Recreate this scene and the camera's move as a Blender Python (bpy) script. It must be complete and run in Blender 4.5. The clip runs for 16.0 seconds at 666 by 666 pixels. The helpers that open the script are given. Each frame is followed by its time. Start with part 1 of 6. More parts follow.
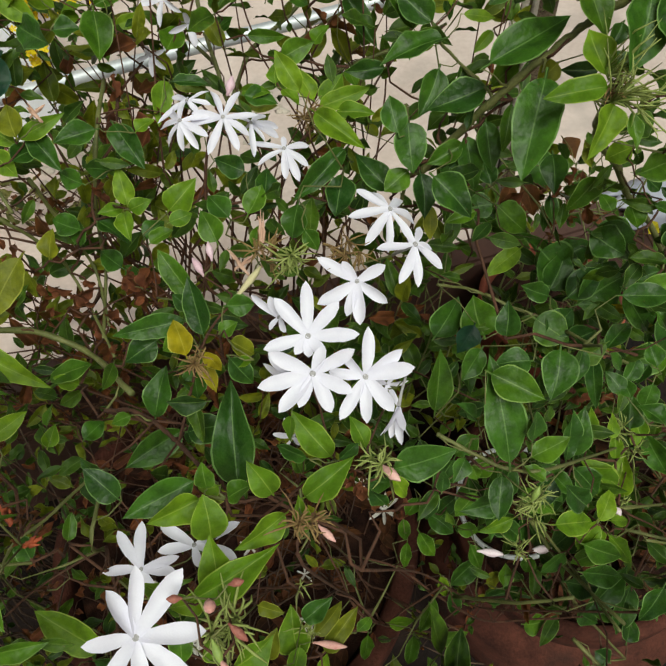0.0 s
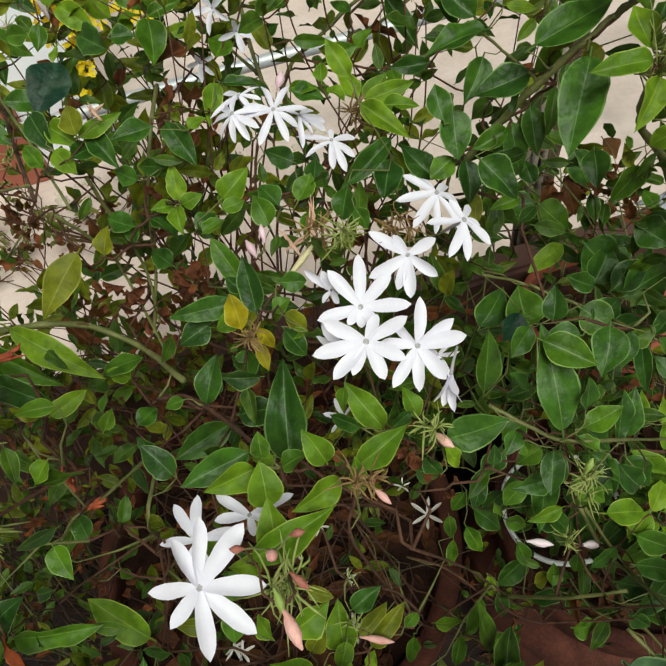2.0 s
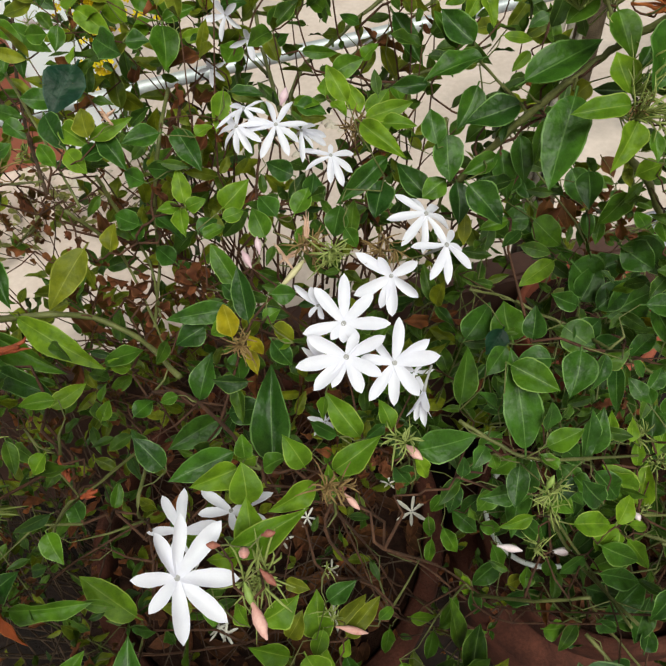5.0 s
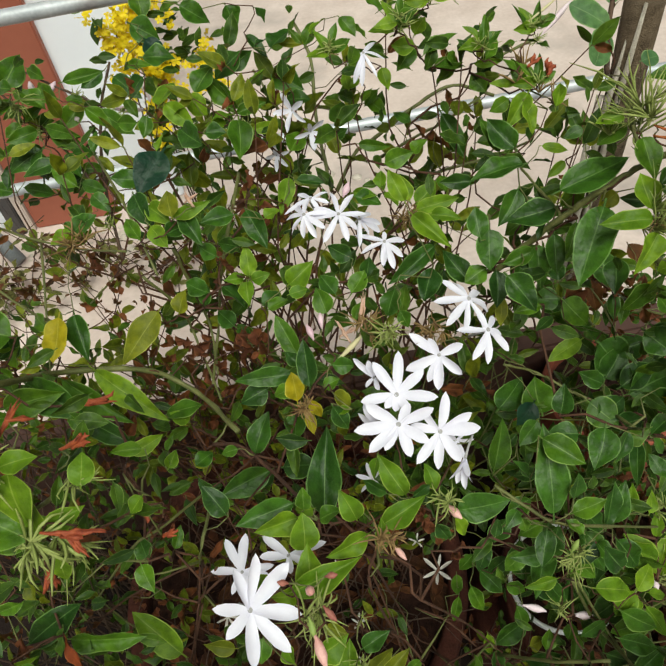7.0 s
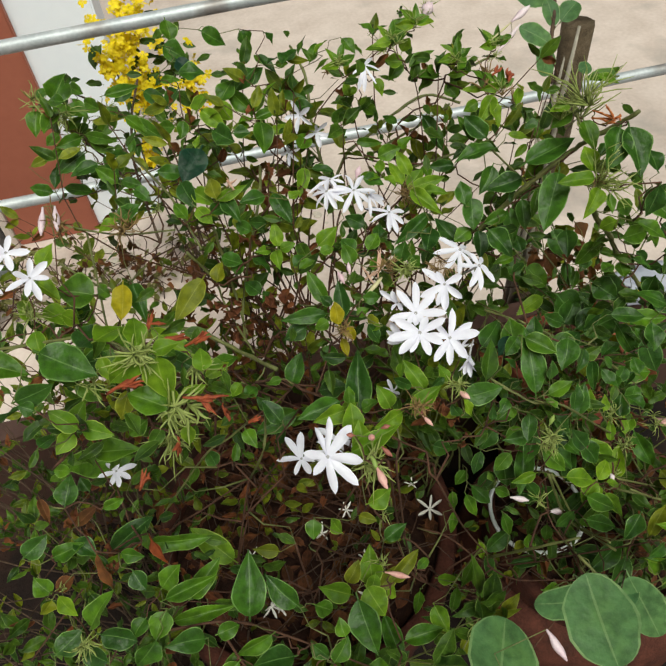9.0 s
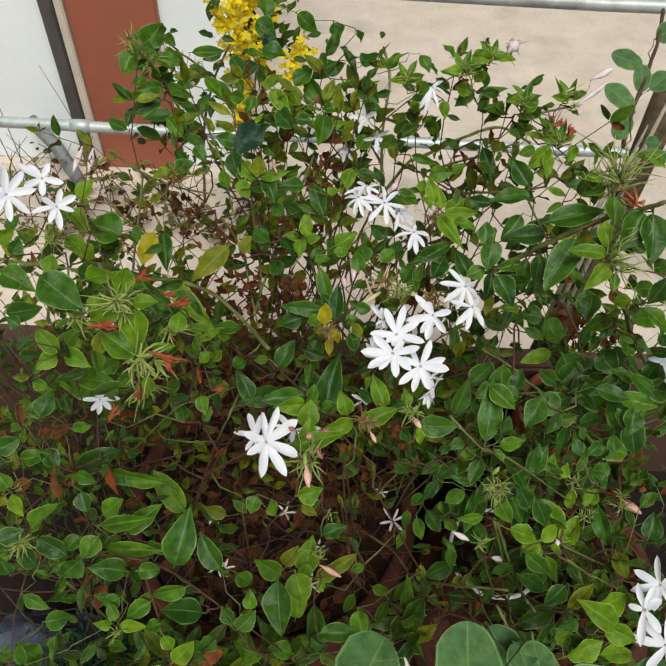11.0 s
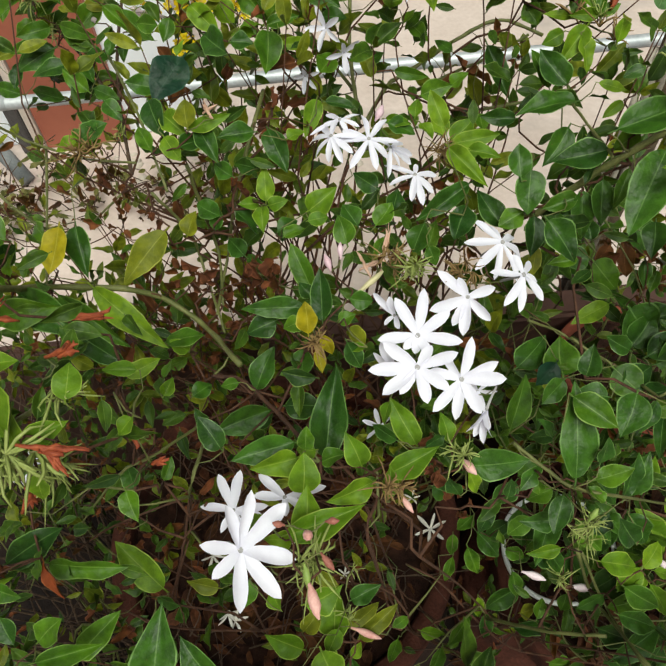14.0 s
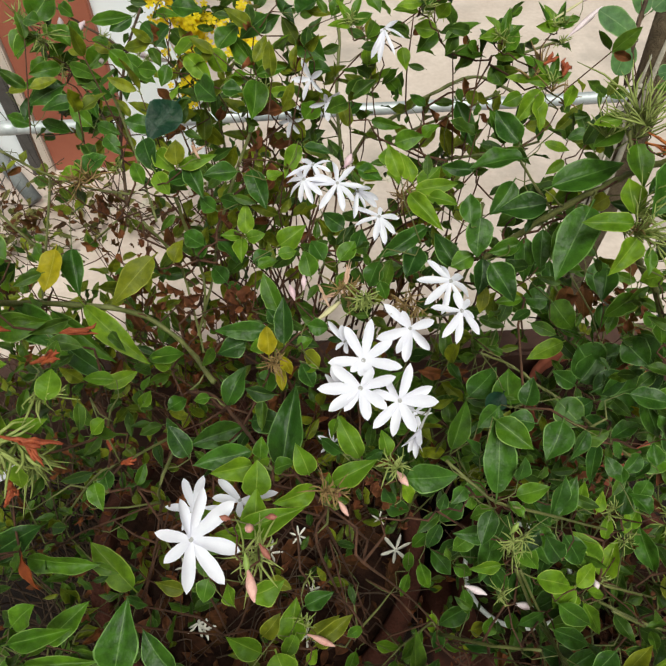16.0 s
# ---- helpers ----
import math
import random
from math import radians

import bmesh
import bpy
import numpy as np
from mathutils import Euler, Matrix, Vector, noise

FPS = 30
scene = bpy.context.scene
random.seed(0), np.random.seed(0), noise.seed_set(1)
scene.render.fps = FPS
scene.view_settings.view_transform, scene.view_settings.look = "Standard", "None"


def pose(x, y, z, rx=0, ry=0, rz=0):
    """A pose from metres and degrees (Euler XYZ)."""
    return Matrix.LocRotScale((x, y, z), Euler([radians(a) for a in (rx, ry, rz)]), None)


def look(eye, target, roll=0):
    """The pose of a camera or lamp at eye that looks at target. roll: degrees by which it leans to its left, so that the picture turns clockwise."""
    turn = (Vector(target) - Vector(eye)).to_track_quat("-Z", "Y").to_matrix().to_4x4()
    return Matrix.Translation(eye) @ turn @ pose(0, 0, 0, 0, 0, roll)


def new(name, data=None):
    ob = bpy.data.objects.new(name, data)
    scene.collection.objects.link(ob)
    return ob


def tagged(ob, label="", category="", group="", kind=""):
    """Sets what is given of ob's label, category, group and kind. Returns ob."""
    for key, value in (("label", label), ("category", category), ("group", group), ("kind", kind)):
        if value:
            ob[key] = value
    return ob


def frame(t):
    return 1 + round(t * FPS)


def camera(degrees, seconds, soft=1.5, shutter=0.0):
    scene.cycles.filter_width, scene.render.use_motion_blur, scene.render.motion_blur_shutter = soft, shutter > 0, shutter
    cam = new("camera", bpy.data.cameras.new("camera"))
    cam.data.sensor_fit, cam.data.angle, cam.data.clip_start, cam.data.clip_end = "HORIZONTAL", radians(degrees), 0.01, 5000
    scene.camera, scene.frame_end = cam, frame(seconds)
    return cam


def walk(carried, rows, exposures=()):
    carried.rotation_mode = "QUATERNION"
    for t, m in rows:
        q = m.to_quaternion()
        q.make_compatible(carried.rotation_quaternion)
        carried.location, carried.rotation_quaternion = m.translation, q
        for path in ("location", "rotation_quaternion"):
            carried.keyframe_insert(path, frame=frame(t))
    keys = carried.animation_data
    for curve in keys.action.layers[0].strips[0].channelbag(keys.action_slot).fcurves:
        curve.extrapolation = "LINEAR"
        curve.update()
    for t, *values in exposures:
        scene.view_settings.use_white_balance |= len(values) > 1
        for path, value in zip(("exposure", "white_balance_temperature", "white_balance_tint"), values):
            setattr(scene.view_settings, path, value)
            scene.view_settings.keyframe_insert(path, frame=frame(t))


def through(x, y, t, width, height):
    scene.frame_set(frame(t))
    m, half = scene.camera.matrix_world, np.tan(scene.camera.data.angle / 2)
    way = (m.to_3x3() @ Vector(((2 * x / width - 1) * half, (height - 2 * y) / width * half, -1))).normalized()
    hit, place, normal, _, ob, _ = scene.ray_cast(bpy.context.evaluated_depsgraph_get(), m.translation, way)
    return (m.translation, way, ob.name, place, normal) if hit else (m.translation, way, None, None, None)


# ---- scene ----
cam = camera(51.6, 16.0, soft=1.7)
EXPOSURES = [(0.0, -0.2, 6500, -3), (3.7, -0.05, 6500, -3), (7.0, -0.06, 6500, -3), (8.0, -0.08, 6500, -3), (10.5, -0.18, 6500, -3), (12.5, 0.0, 6500, -3), (16.0, -0.03, 6500, -3)]
PATH = [
    (0, (0.009, 0.005, 1.098), (0.173, 1.062, -0.592), -9.0),
    (0.5, (-0.015, 0.0, 1.083), (-0.001, 1.082, -0.599), -14.1),
    (1, (0.003, -0.022, 1.071), (0.058, 1.072, -0.602), -15.2),
    (1.5, (0.012, -0.03, 1.075), (0.119, 1.065, -0.595), -13.6),
    (2, (-0.007, -0.017, 1.091), (0.087, 1.131, -0.544), -12.8),
    (2.5, (-0.007, -0.009, 1.088), (0.13, 1.098, -0.573), -9.8),
    (3, (0.006, -0.004, 1.092), (0.109, 1.123, -0.557), -13.0),
    (3.5, (0.005, 0.004, 1.085), (0.107, 1.119, -0.572), -12.5),
    (3.7, (0.002, 0.001, 1.086), (0.089, 1.094, -0.587), -12.0),
    (5.8, (0.008, -0.046, 1.139), (0.057, 1.157, -0.458), -9.5),
    (6, (0.005, -0.052, 1.144), (0.061, 1.177, -0.433), -8.1),
    (6.5, (0.005, -0.043, 1.15), (0.101, 1.18, -0.429), -6.5),
    (7, (-0.012, -0.041, 1.164), (0.023, 1.215, -0.392), -9.6),
    (7.5, (-0.052, -0.04, 1.165), (0.286, 1.114, -0.433), -5.4),
    (8, (-0.112, -0.059, 1.17), (0.275, 1.079, -0.428), -12.2),
    (8.2, (-0.105, -0.086, 1.181), (0.218, 1.157, -0.352), -13.5),
    (10.3, (-0.035, -0.18, 1.261), (-0.041, 1.054, -0.312), 1.4),
    (10.5, (-0.012, -0.178, 1.244), (-0.063, 1.032, -0.347), 1.7),
    (11, (-0.027, -0.171, 1.252), (-0.023, 1.098, -0.294), 2.9),
    (11.5, (-0.037, -0.119, 1.2), (0.047, 1.045, -0.424), 0.3),
    (12, (-0.033, -0.076, 1.171), (0.092, 1.009, -0.505), -0.9),
    (12.5, (-0.033, -0.052, 1.181), (0.06, 1.142, -0.421), -2.5),
    (13, (-0.02, -0.035, 1.145), (0.069, 1.066, -0.522), -1.9),
    (13.5, (-0.025, -0.031, 1.138), (-0.011, 1.088, -0.519), -4.8),
    (14, (-0.021, -0.03, 1.13), (-0.014, 1.126, -0.502), -5.4),
    (14.5, (0.02, -0.053, 1.13), (0.078, 1.132, -0.48), -6.7),
    (15, (0.007, -0.062, 1.141), (0.003, 1.136, -0.46), -7.4),
    (15.5, (0.002, -0.075, 1.158), (0.001, 1.174, -0.405), -3.9),
    (16, (0.004, -0.061, 1.164), (0.016, 1.163, -0.418), -2.7),
]
walk(cam, [(t, look(eye, target, roll)) for t, eye, target, roll in PATH], EXPOSURES)

# ---- world, sun, exposure ----
world = bpy.data.worlds.new("sky")
scene.world = world
world.use_nodes = True
sky = world.node_tree.nodes.new("ShaderNodeTexSky")
sky.sky_type, sky.sun_disc = "NISHITA", False
sky.sun_elevation, sky.sun_rotation = radians(58), radians(200)
sky.air_density, sky.dust_density, sky.ozone_density = 0.55, 8.0, 0.4
back = world.node_tree.nodes["Background"]
world.node_tree.links.new(sky.outputs[0], back.inputs[0])
back.inputs[1].default_value = 0.027
sun = new("sun", bpy.data.lights.new("sun", "SUN"))
sun.data.energy, sun.data.angle, sun.data.color = 4.25, radians(34), (1.0, 0.96, 0.9)
sun.matrix_basis = look((-0.34 * math.sin(radians(200)) * 10, -5, 9), (0, 0, 0))


# ---- materials ----
def nodes_of(name):
    m = bpy.data.materials.new(name)
    m.use_nodes = True
    nt = m.node_tree
    return m, nt, nt.nodes["Principled BSDF"], nt.nodes["Material Output"]


def node(nt, kind, **values):
    n = nt.nodes.new(kind)
    for key, v in values.items():
        if key in n.inputs:
            n.inputs[key].default_value = v
    return n


def ramp(nt, fac, stops):
    r = nt.nodes.new("ShaderNodeValToRGB")
    while len(r.color_ramp.elements) < len(stops):
        r.color_ramp.elements.new(0.5)
    for e, (p, c) in zip(r.color_ramp.elements, stops):
        e.position, e.color = p, (*c, 1)
    nt.links.new(fac, r.inputs[0])
    return r.outputs[0]


def mix(nt, fac, a, b, blend="MIX"):
    m = nt.nodes.new("ShaderNodeMix")
    m.data_type, m.blend_type = "RGBA", blend
    for slot, v in ((0, fac), (6, a), (7, b)):
        if isinstance(v, bpy.types.NodeSocket):
            nt.links.new(v, m.inputs[slot])
        else:
            m.inputs[slot].default_value = v if slot == 0 else (*v, 1)
    return m.outputs[2]


def maths(nt, op, a, b=0.0):
    m = nt.nodes.new("ShaderNodeMath")
    m.operation = op
    for i, v in enumerate((a, b)):
        if isinstance(v, bpy.types.NodeSocket):
            nt.links.new(v, m.inputs[i])
        else:
            m.inputs[i].default_value = v
    return m.outputs[0]


def noise_of(nt, scale, detail=4, coords=None):
    n = node(nt, "ShaderNodeTexNoise", Scale=scale, Detail=detail)
    if coords is not None:
        nt.links.new(coords, n.inputs["Vector"])
    return n.outputs["Fac"]


def bumped(nt, bsdf, height, strength, distance):
    b = node(nt, "ShaderNodeBump", Strength=strength, Distance=distance)
    nt.links.new(height, b.inputs["Height"])
    nt.links.new(b.outputs[0], bsdf.inputs["Normal"])


def ramp_value(nt, fac, a, b):
    n = nt.nodes.new("ShaderNodeMapRange")
    n.inputs[1].default_value, n.inputs[2].default_value = a, b
    nt.links.new(fac, n.inputs[0])
    return n.outputs[0]


def leaf_material(name, low, high, rib, rough=0.42, through=0.3, island=False, spots=0.12):
    """Leaf skin: two greens by leaf, blotches, a pale midrib, side veins and margin (from the leaf's own map), light passing through."""
    m, nt, bsdf, out = nodes_of(name)
    if island:
        rnd = nt.nodes.new("ShaderNodeNewGeometry").outputs["Random Per Island"]
    else:
        rnd = nt.nodes.new("ShaderNodeObjectInfo").outputs["Random"]
    geo = nt.nodes.new("ShaderNodeNewGeometry").outputs["Position"]
    col = ramp(nt, rnd, [(0.0, low), (0.55, tuple((a + b) / 2 for a, b in zip(low, high))), (1.0, high)])
    blot = noise_of(nt, 140, 3, geo)
    patch = noise_of(nt, 32, 3, geo)
    col = mix(nt, maths(nt, "MULTIPLY", ramp_value(nt, patch, 0.48, 0.70), 0.34), col, tuple(a * k + b for a, k, b in zip(high, (1.35, 1.25, 0.8), (0.018, 0.028, 0.0))))
    col = mix(nt, maths(nt, "MULTIPLY", ramp_value(nt, blot, 0.34, 0.68), 0.68), col, tuple(c * 0.45 for c in low))
    grain = noise_of(nt, 950, 2, geo)
    col = mix(nt, maths(nt, "MULTIPLY", ramp_value(nt, grain, 0.42, 0.66), 0.06), col, rib)
    uv = nt.nodes.new("ShaderNodeUVMap").outputs[0]
    sep = nt.nodes.new("ShaderNodeSeparateXYZ")
    nt.links.new(uv, sep.inputs[0])
    across = maths(nt, "ABSOLUTE", maths(nt, "SUBTRACT", sep.outputs[0], 0.5))
    ribline = maths(nt, "LESS_THAN", across, 0.018)
    edge = maths(nt, "GREATER_THAN", across, 0.458)
    vein = maths(nt, "SINE", maths(nt, "MULTIPLY", maths(nt, "SUBTRACT", sep.outputs[1], maths(nt, "MULTIPLY", across, 0.5)), 52.0))
    veins = maths(nt, "GREATER_THAN", vein, 0.95)
    inner = maths(nt, "SUBTRACT", 1.0, maths(nt, "MULTIPLY", across, 2.2))
    col = mix(nt, maths(nt, "MULTIPLY", maths(nt, "MAXIMUM", inner, 0.0), 0.16), col, tuple(c * 0.6 for c in low))
    col = mix(nt, maths(nt, "MULTIPLY", veins, 0.03), col, rib)
    col = mix(nt, maths(nt, "MULTIPLY", ribline, 0.38), col, rib)
    col = mix(nt, maths(nt, "MULTIPLY", maths(nt, "MULTIPLY", edge, maths(nt, "ADD", 0.5, ramp_value(nt, noise_of(nt, 55, 2, geo), 0.40, 0.66))), 0.58), col, rib)
    fine = noise_of(nt, 420, 2, geo)
    spot = maths(nt, "GREATER_THAN", fine, 0.74)
    col = mix(nt, maths(nt, "MULTIPLY", spot, spots * 4), col, (0.10, 0.07, 0.025))
    nt.links.new(col, bsdf.inputs["Base Color"])
    bsdf.inputs["Roughness"].default_value = rough
    bsdf.inputs["Specular IOR Level"].default_value = 0.22
    lumps = noise_of(nt, 70, 2, geo)
    quilt = maths(nt, "ADD", maths(nt, "MULTIPLY", vein, -0.02), maths(nt, "MULTIPLY", fine, 0.45))
    bumped(nt, bsdf, maths(nt, "ADD", maths(nt, "ADD", maths(nt, "MULTIPLY", blot, 1.0), quilt), maths(nt, "MULTIPLY", lumps, 2.0)), 0.6, 0.0011)
    tr = nt.nodes.new("ShaderNodeBsdfTranslucent")
    nt.links.new(mix(nt, 0.35, col, (0.26, 0.36, 0.010), "MIX"), tr.inputs[0])
    sh = nt.nodes.new("ShaderNodeMixShader")
    sh.inputs[0].default_value = through
    nt.links.new(bsdf.outputs[0], sh.inputs[1])
    nt.links.new(tr.outputs[0], sh.inputs[2])
    nt.links.new(sh.outputs[0], out.inputs[0])
    return m


def plain(name, low, high, scale, rough=0.7, bump=0.3, dist=0.002, metal=0.0, dirt=None, through=0.0):
    """A surface of two colours mixed at two scales, with relief of the same grain."""
    m, nt, bsdf, out = nodes_of(name)
    geo = nt.nodes.new("ShaderNodeNewGeometry").outputs["Position"]
    big, fine = noise_of(nt, scale, 5, geo), noise_of(nt, scale * 9, 4, geo)
    col = ramp(nt, maths(nt, "ADD", maths(nt, "MULTIPLY", big, 0.65), maths(nt, "MULTIPLY", fine, 0.35)), [(0.32, low), (0.68, high)])
    if dirt:
        col = mix(nt, ramp_value(nt, noise_of(nt, scale * 0.45, 6, geo), 0.55, 0.72), col, dirt)
    nt.links.new(col, bsdf.inputs["Base Color"])
    bsdf.inputs["Roughness"].default_value, bsdf.inputs["Metallic"].default_value = rough, metal
    bsdf.inputs["Specular IOR Level"].default_value = 0.15 if rough >= 0.85 else 0.4
    bumped(nt, bsdf, fine, bump, dist)
    if through:
        tr = nt.nodes.new("ShaderNodeBsdfTranslucent")
        nt.links.new(col, tr.inputs[0])
        sh = nt.nodes.new("ShaderNodeMixShader")
        sh.inputs[0].default_value = through
        nt.links.new(bsdf.outputs[0], sh.inputs[1])
        nt.links.new(tr.outputs[0], sh.inputs[2])
        nt.links.new(sh.outputs[0], out.inputs[0])
    return m


LEAF = {
    "d": leaf_material("leaf dark", (0.012, 0.047, 0.005), (0.046, 0.126, 0.009), (0.17, 0.29, 0.08), 0.44, 0.12),
    "g": leaf_material("leaf mid", (0.034, 0.100, 0.005), (0.092, 0.200, 0.009), (0.24, 0.36, 0.09), 0.46, 0.18),
    "y": leaf_material("leaf young", (0.085, 0.195, 0.008), (0.185, 0.310, 0.013), (0.36, 0.46, 0.08), 0.52, 0.28, spots=0.05),
    "o": leaf_material("leaf olive", (0.115, 0.145, 0.008), (0.225, 0.240, 0.012), (0.36, 0.38, 0.06), 0.54, 0.26, spots=0.2),
    "Y": leaf_material("leaf yellow", (0.31, 0.27, 0.008), (0.45, 0.37, 0.012), (0.5, 0.48, 0.08), 0.55, 0.30, spots=0.2),
    "b": leaf_material("leaf dry", (0.060, 0.022, 0.008), (0.19, 0.065, 0.018), (0.25, 0.11, 0.04), 0.8, 0.12, spots=0.2),
    "r": leaf_material("leaf rust", (0.18, 0.03, 0.008), (0.31, 0.065, 0.012), (0.35, 0.12, 0.04), 0.75, 0.12),
    "w": leaf_material("curled dead leaf", (0.055, 0.017, 0.010), (0.200, 0.060, 0.027), (0.26, 0.10, 0.05), 0.8, 0.2),
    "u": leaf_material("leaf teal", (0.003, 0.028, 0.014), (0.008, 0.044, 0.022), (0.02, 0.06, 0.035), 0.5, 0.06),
    "B": leaf_material("leaf round", (0.052, 0.132, 0.046), (0.098, 0.205, 0.070), (0.22, 0.32, 0.13), 0.55, 0.16, spots=0.02),
}
FILL = {
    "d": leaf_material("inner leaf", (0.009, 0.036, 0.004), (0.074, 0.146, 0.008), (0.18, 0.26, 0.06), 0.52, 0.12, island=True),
    "o": leaf_material("olive inner leaf", (0.048, 0.084, 0.005), (0.235, 0.262, 0.012), (0.28, 0.32, 0.06), 0.54, 0.20, island=True),
    "b": leaf_material("litter leaf", (0.022, 0.008, 0.005), (0.150, 0.050, 0.022), (0.16, 0.07, 0.03), 0.85, 0.1, island=True),
    "w": leaf_material("withered leaf", (0.070, 0.020, 0.010), (0.260, 0.080, 0.030), (0.26, 0.10, 0.05), 0.8, 0.2, island=True),
    "k": leaf_material("weed leaf", (0.080, 0.085, 0.022), (0.26, 0.24, 0.085), (0.30, 0.28, 0.12), 0.7, 0.15, island=True),
    "m": leaf_material("moss leaf", (0.004, 0.028, 0.014), (0.012, 0.060, 0.030), (0.03, 0.09, 0.05), 0.55, 0.12, island=True),
}
PETAL = plain("white petal", (0.75, 0.735, 0.86), (0.82, 0.81, 0.92), 160, 0.5, 0.25, 0.0004, through=0.22)
PETAL_OLD = plain("fallen petal", (0.62, 0.58, 0.52), (0.84, 0.82, 0.78), 90, 0.6, 0.3, 0.0006, through=0.15)
THROAT = plain("throat", (0.28, 0.27, 0.28), (0.42, 0.41, 0.41), 300, 0.6)
BUD = {
    "pink": plain("bud pink", (0.62, 0.27, 0.24), (0.80, 0.52, 0.47), 120, 0.5, through=0.1),
    "red": plain("bud red", (0.20, 0.055, 0.045), (0.38, 0.15, 0.11), 120, 0.55),
    "pale": plain("bud pale", (0.66, 0.47, 0.55), (0.82, 0.74, 0.78), 90, 0.5, through=0.1),
    "lilac": plain("bud lilac", (0.60, 0.36, 0.44), (0.78, 0.60, 0.68), 120, 0.5, through=0.1),
    "tube": plain("tube", (0.46, 0.44, 0.22), (0.62, 0.54, 0.36), 90, 0.5),
    "green": plain("bud green", (0.16, 0.25, 0.05), (0.28, 0.36, 0.09), 90, 0.5),
    "dry": plain("bud dry", (0.42, 0.24, 0.16), (0.62, 0.42, 0.33), 120, 0.7),
    "orange": plain("bud orange", (0.17, 0.024, 0.012), (0.43, 0.105, 0.036), 260, 0.6, through=0.1),
    "amber": plain("bud amber", (0.34, 0.075, 0.018), (0.62, 0.22, 0.06), 200, 0.6, through=0.15),
    "brown": plain("bud brown", (0.12, 0.03, 0.015), (0.24, 0.07, 0.03), 140, 0.7),
}
CALYX = {
    "green": plain("calyx green", (0.19, 0.25, 0.045), (0.42, 0.47, 0.16), 160, 0.5, through=0.2),
    "dry": plain("calyx dry", (0.10, 0.045, 0.020), (0.32, 0.22, 0.08), 160, 0.7),
}
STEM = {
    "twig": plain("green stem", (0.066, 0.080, 0.020), (0.165, 0.170, 0.055), 90, 0.55, 0.4),
    "wood": plain("woody stem", (0.030, 0.017, 0.011), (0.115, 0.070, 0.044), 120, 0.8, 0.6),
    "red": plain("reddish twig", (0.034, 0.014, 0.008), (0.120, 0.052, 0.027), 160, 0.8, 0.6),
}
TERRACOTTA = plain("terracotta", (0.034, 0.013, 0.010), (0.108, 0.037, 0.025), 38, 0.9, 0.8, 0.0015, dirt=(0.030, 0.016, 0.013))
TERRACOTTA_RED = plain("red terracotta", (0.20, 0.055, 0.034), (0.30, 0.090, 0.055), 24, 0.85, 0.5, 0.001, dirt=(0.12, 0.05, 0.035))
SOIL = plain("soil", (0.010, 0.005, 0.004), (0.060, 0.026, 0.017), 90, 0.95, 1.0, 0.006, dirt=(0.105, 0.042, 0.025))
CONCRETE = plain("concrete floor", (0.50, 0.405, 0.365), (0.65, 0.548, 0.508), 9, 0.9, 0.6, 0.0015, dirt=(0.39, 0.335, 0.31))
DARKFLOOR = plain("dark paving", (0.006, 0.005, 0.005), (0.020, 0.012, 0.010), 14, 0.9, 0.8, 0.004, dirt=(0.034, 0.017, 0.012))
RUBBLE = plain("pale rubble", (0.42, 0.36, 0.30), (0.66, 0.60, 0.53), 30, 0.95, 0.8, 0.004)
BROWNWALL = plain("brown paint", (0.058, 0.030, 0.024), (0.100, 0.048, 0.037), 12, 0.7, 0.3, 0.001)
REDWALL = plain("red-brown paint", (0.27, 0.082, 0.052), (0.33, 0.105, 0.066), 5, 0.6, 0.2, 0.001)
WHITEWALL = plain("white paint", (0.80, 0.83, 0.91), (0.86, 0.89, 0.96), 4, 0.7, 0.2, 0.001)
STEEL = plain("galvanised pipe", (0.34, 0.37, 0.40), (0.58, 0.60, 0.63), 22, 0.5, 0.3, 0.0008, metal=0.35, dirt=(0.22, 0.19, 0.18))
DARKIRON = plain("dark iron", (0.05, 0.045, 0.045), (0.10, 0.09, 0.09), 20, 0.6)
GREYPIPE = plain("weathered grey pipe", (0.10, 0.11, 0.12), (0.22, 0.23, 0.24), 30, 0.7)
PALEPOST = plain("pale post", (0.50, 0.42, 0.38), (0.66, 0.57, 0.52), 14, 0.7)
PALEWOOD = plain("pale split wood", (0.24, 0.21, 0.17), (0.48, 0.44, 0.38), 80, 0.9, 0.8, 0.002)
BARK = plain("weathered bark", (0.060, 0.042, 0.026), (0.18, 0.135, 0.090), 70, 0.9, 1.0, 0.004)
WHITEPLASTIC = plain("white plastic", (0.70, 0.72, 0.74), (0.82, 0.83, 0.84), 40, 0.4, 0.1)
BLUEPLASTIC = plain("pale blue plastic", (0.34, 0.48, 0.56), (0.50, 0.64, 0.70), 40, 0.4, 0.1)
BAG = plain("grey-blue plastic", (0.035, 0.042, 0.070), (0.085, 0.10, 0.145), 30, 0.5, 0.5, 0.004)
SACK = plain("pale grey plastic", (0.26, 0.27, 0.34), (0.35, 0.36, 0.43), 14, 0.55, 0.4, 0.004)
YELLOW = plain("yellow petal", (0.76, 0.56, 0.006), (0.90, 0.74, 0.015), 90, 0.55, through=0.2)


# ---- building helpers ----
def mesh_of(name, verts, faces, material, smooth=True, uvs=None):
    me = bpy.data.meshes.new(name)
    me.from_pydata(verts, [], faces)
    if uvs is not None:
        layer = me.uv_layers.new(name="UVMap")
        for loop in me.loops:
            layer.data[loop.index].uv = uvs[loop.vertex_index]
    me.materials.append(material)
    if smooth:
        me.polygons.foreach_set("use_smooth", [True] * len(me.polygons))
    me.update()
    return me


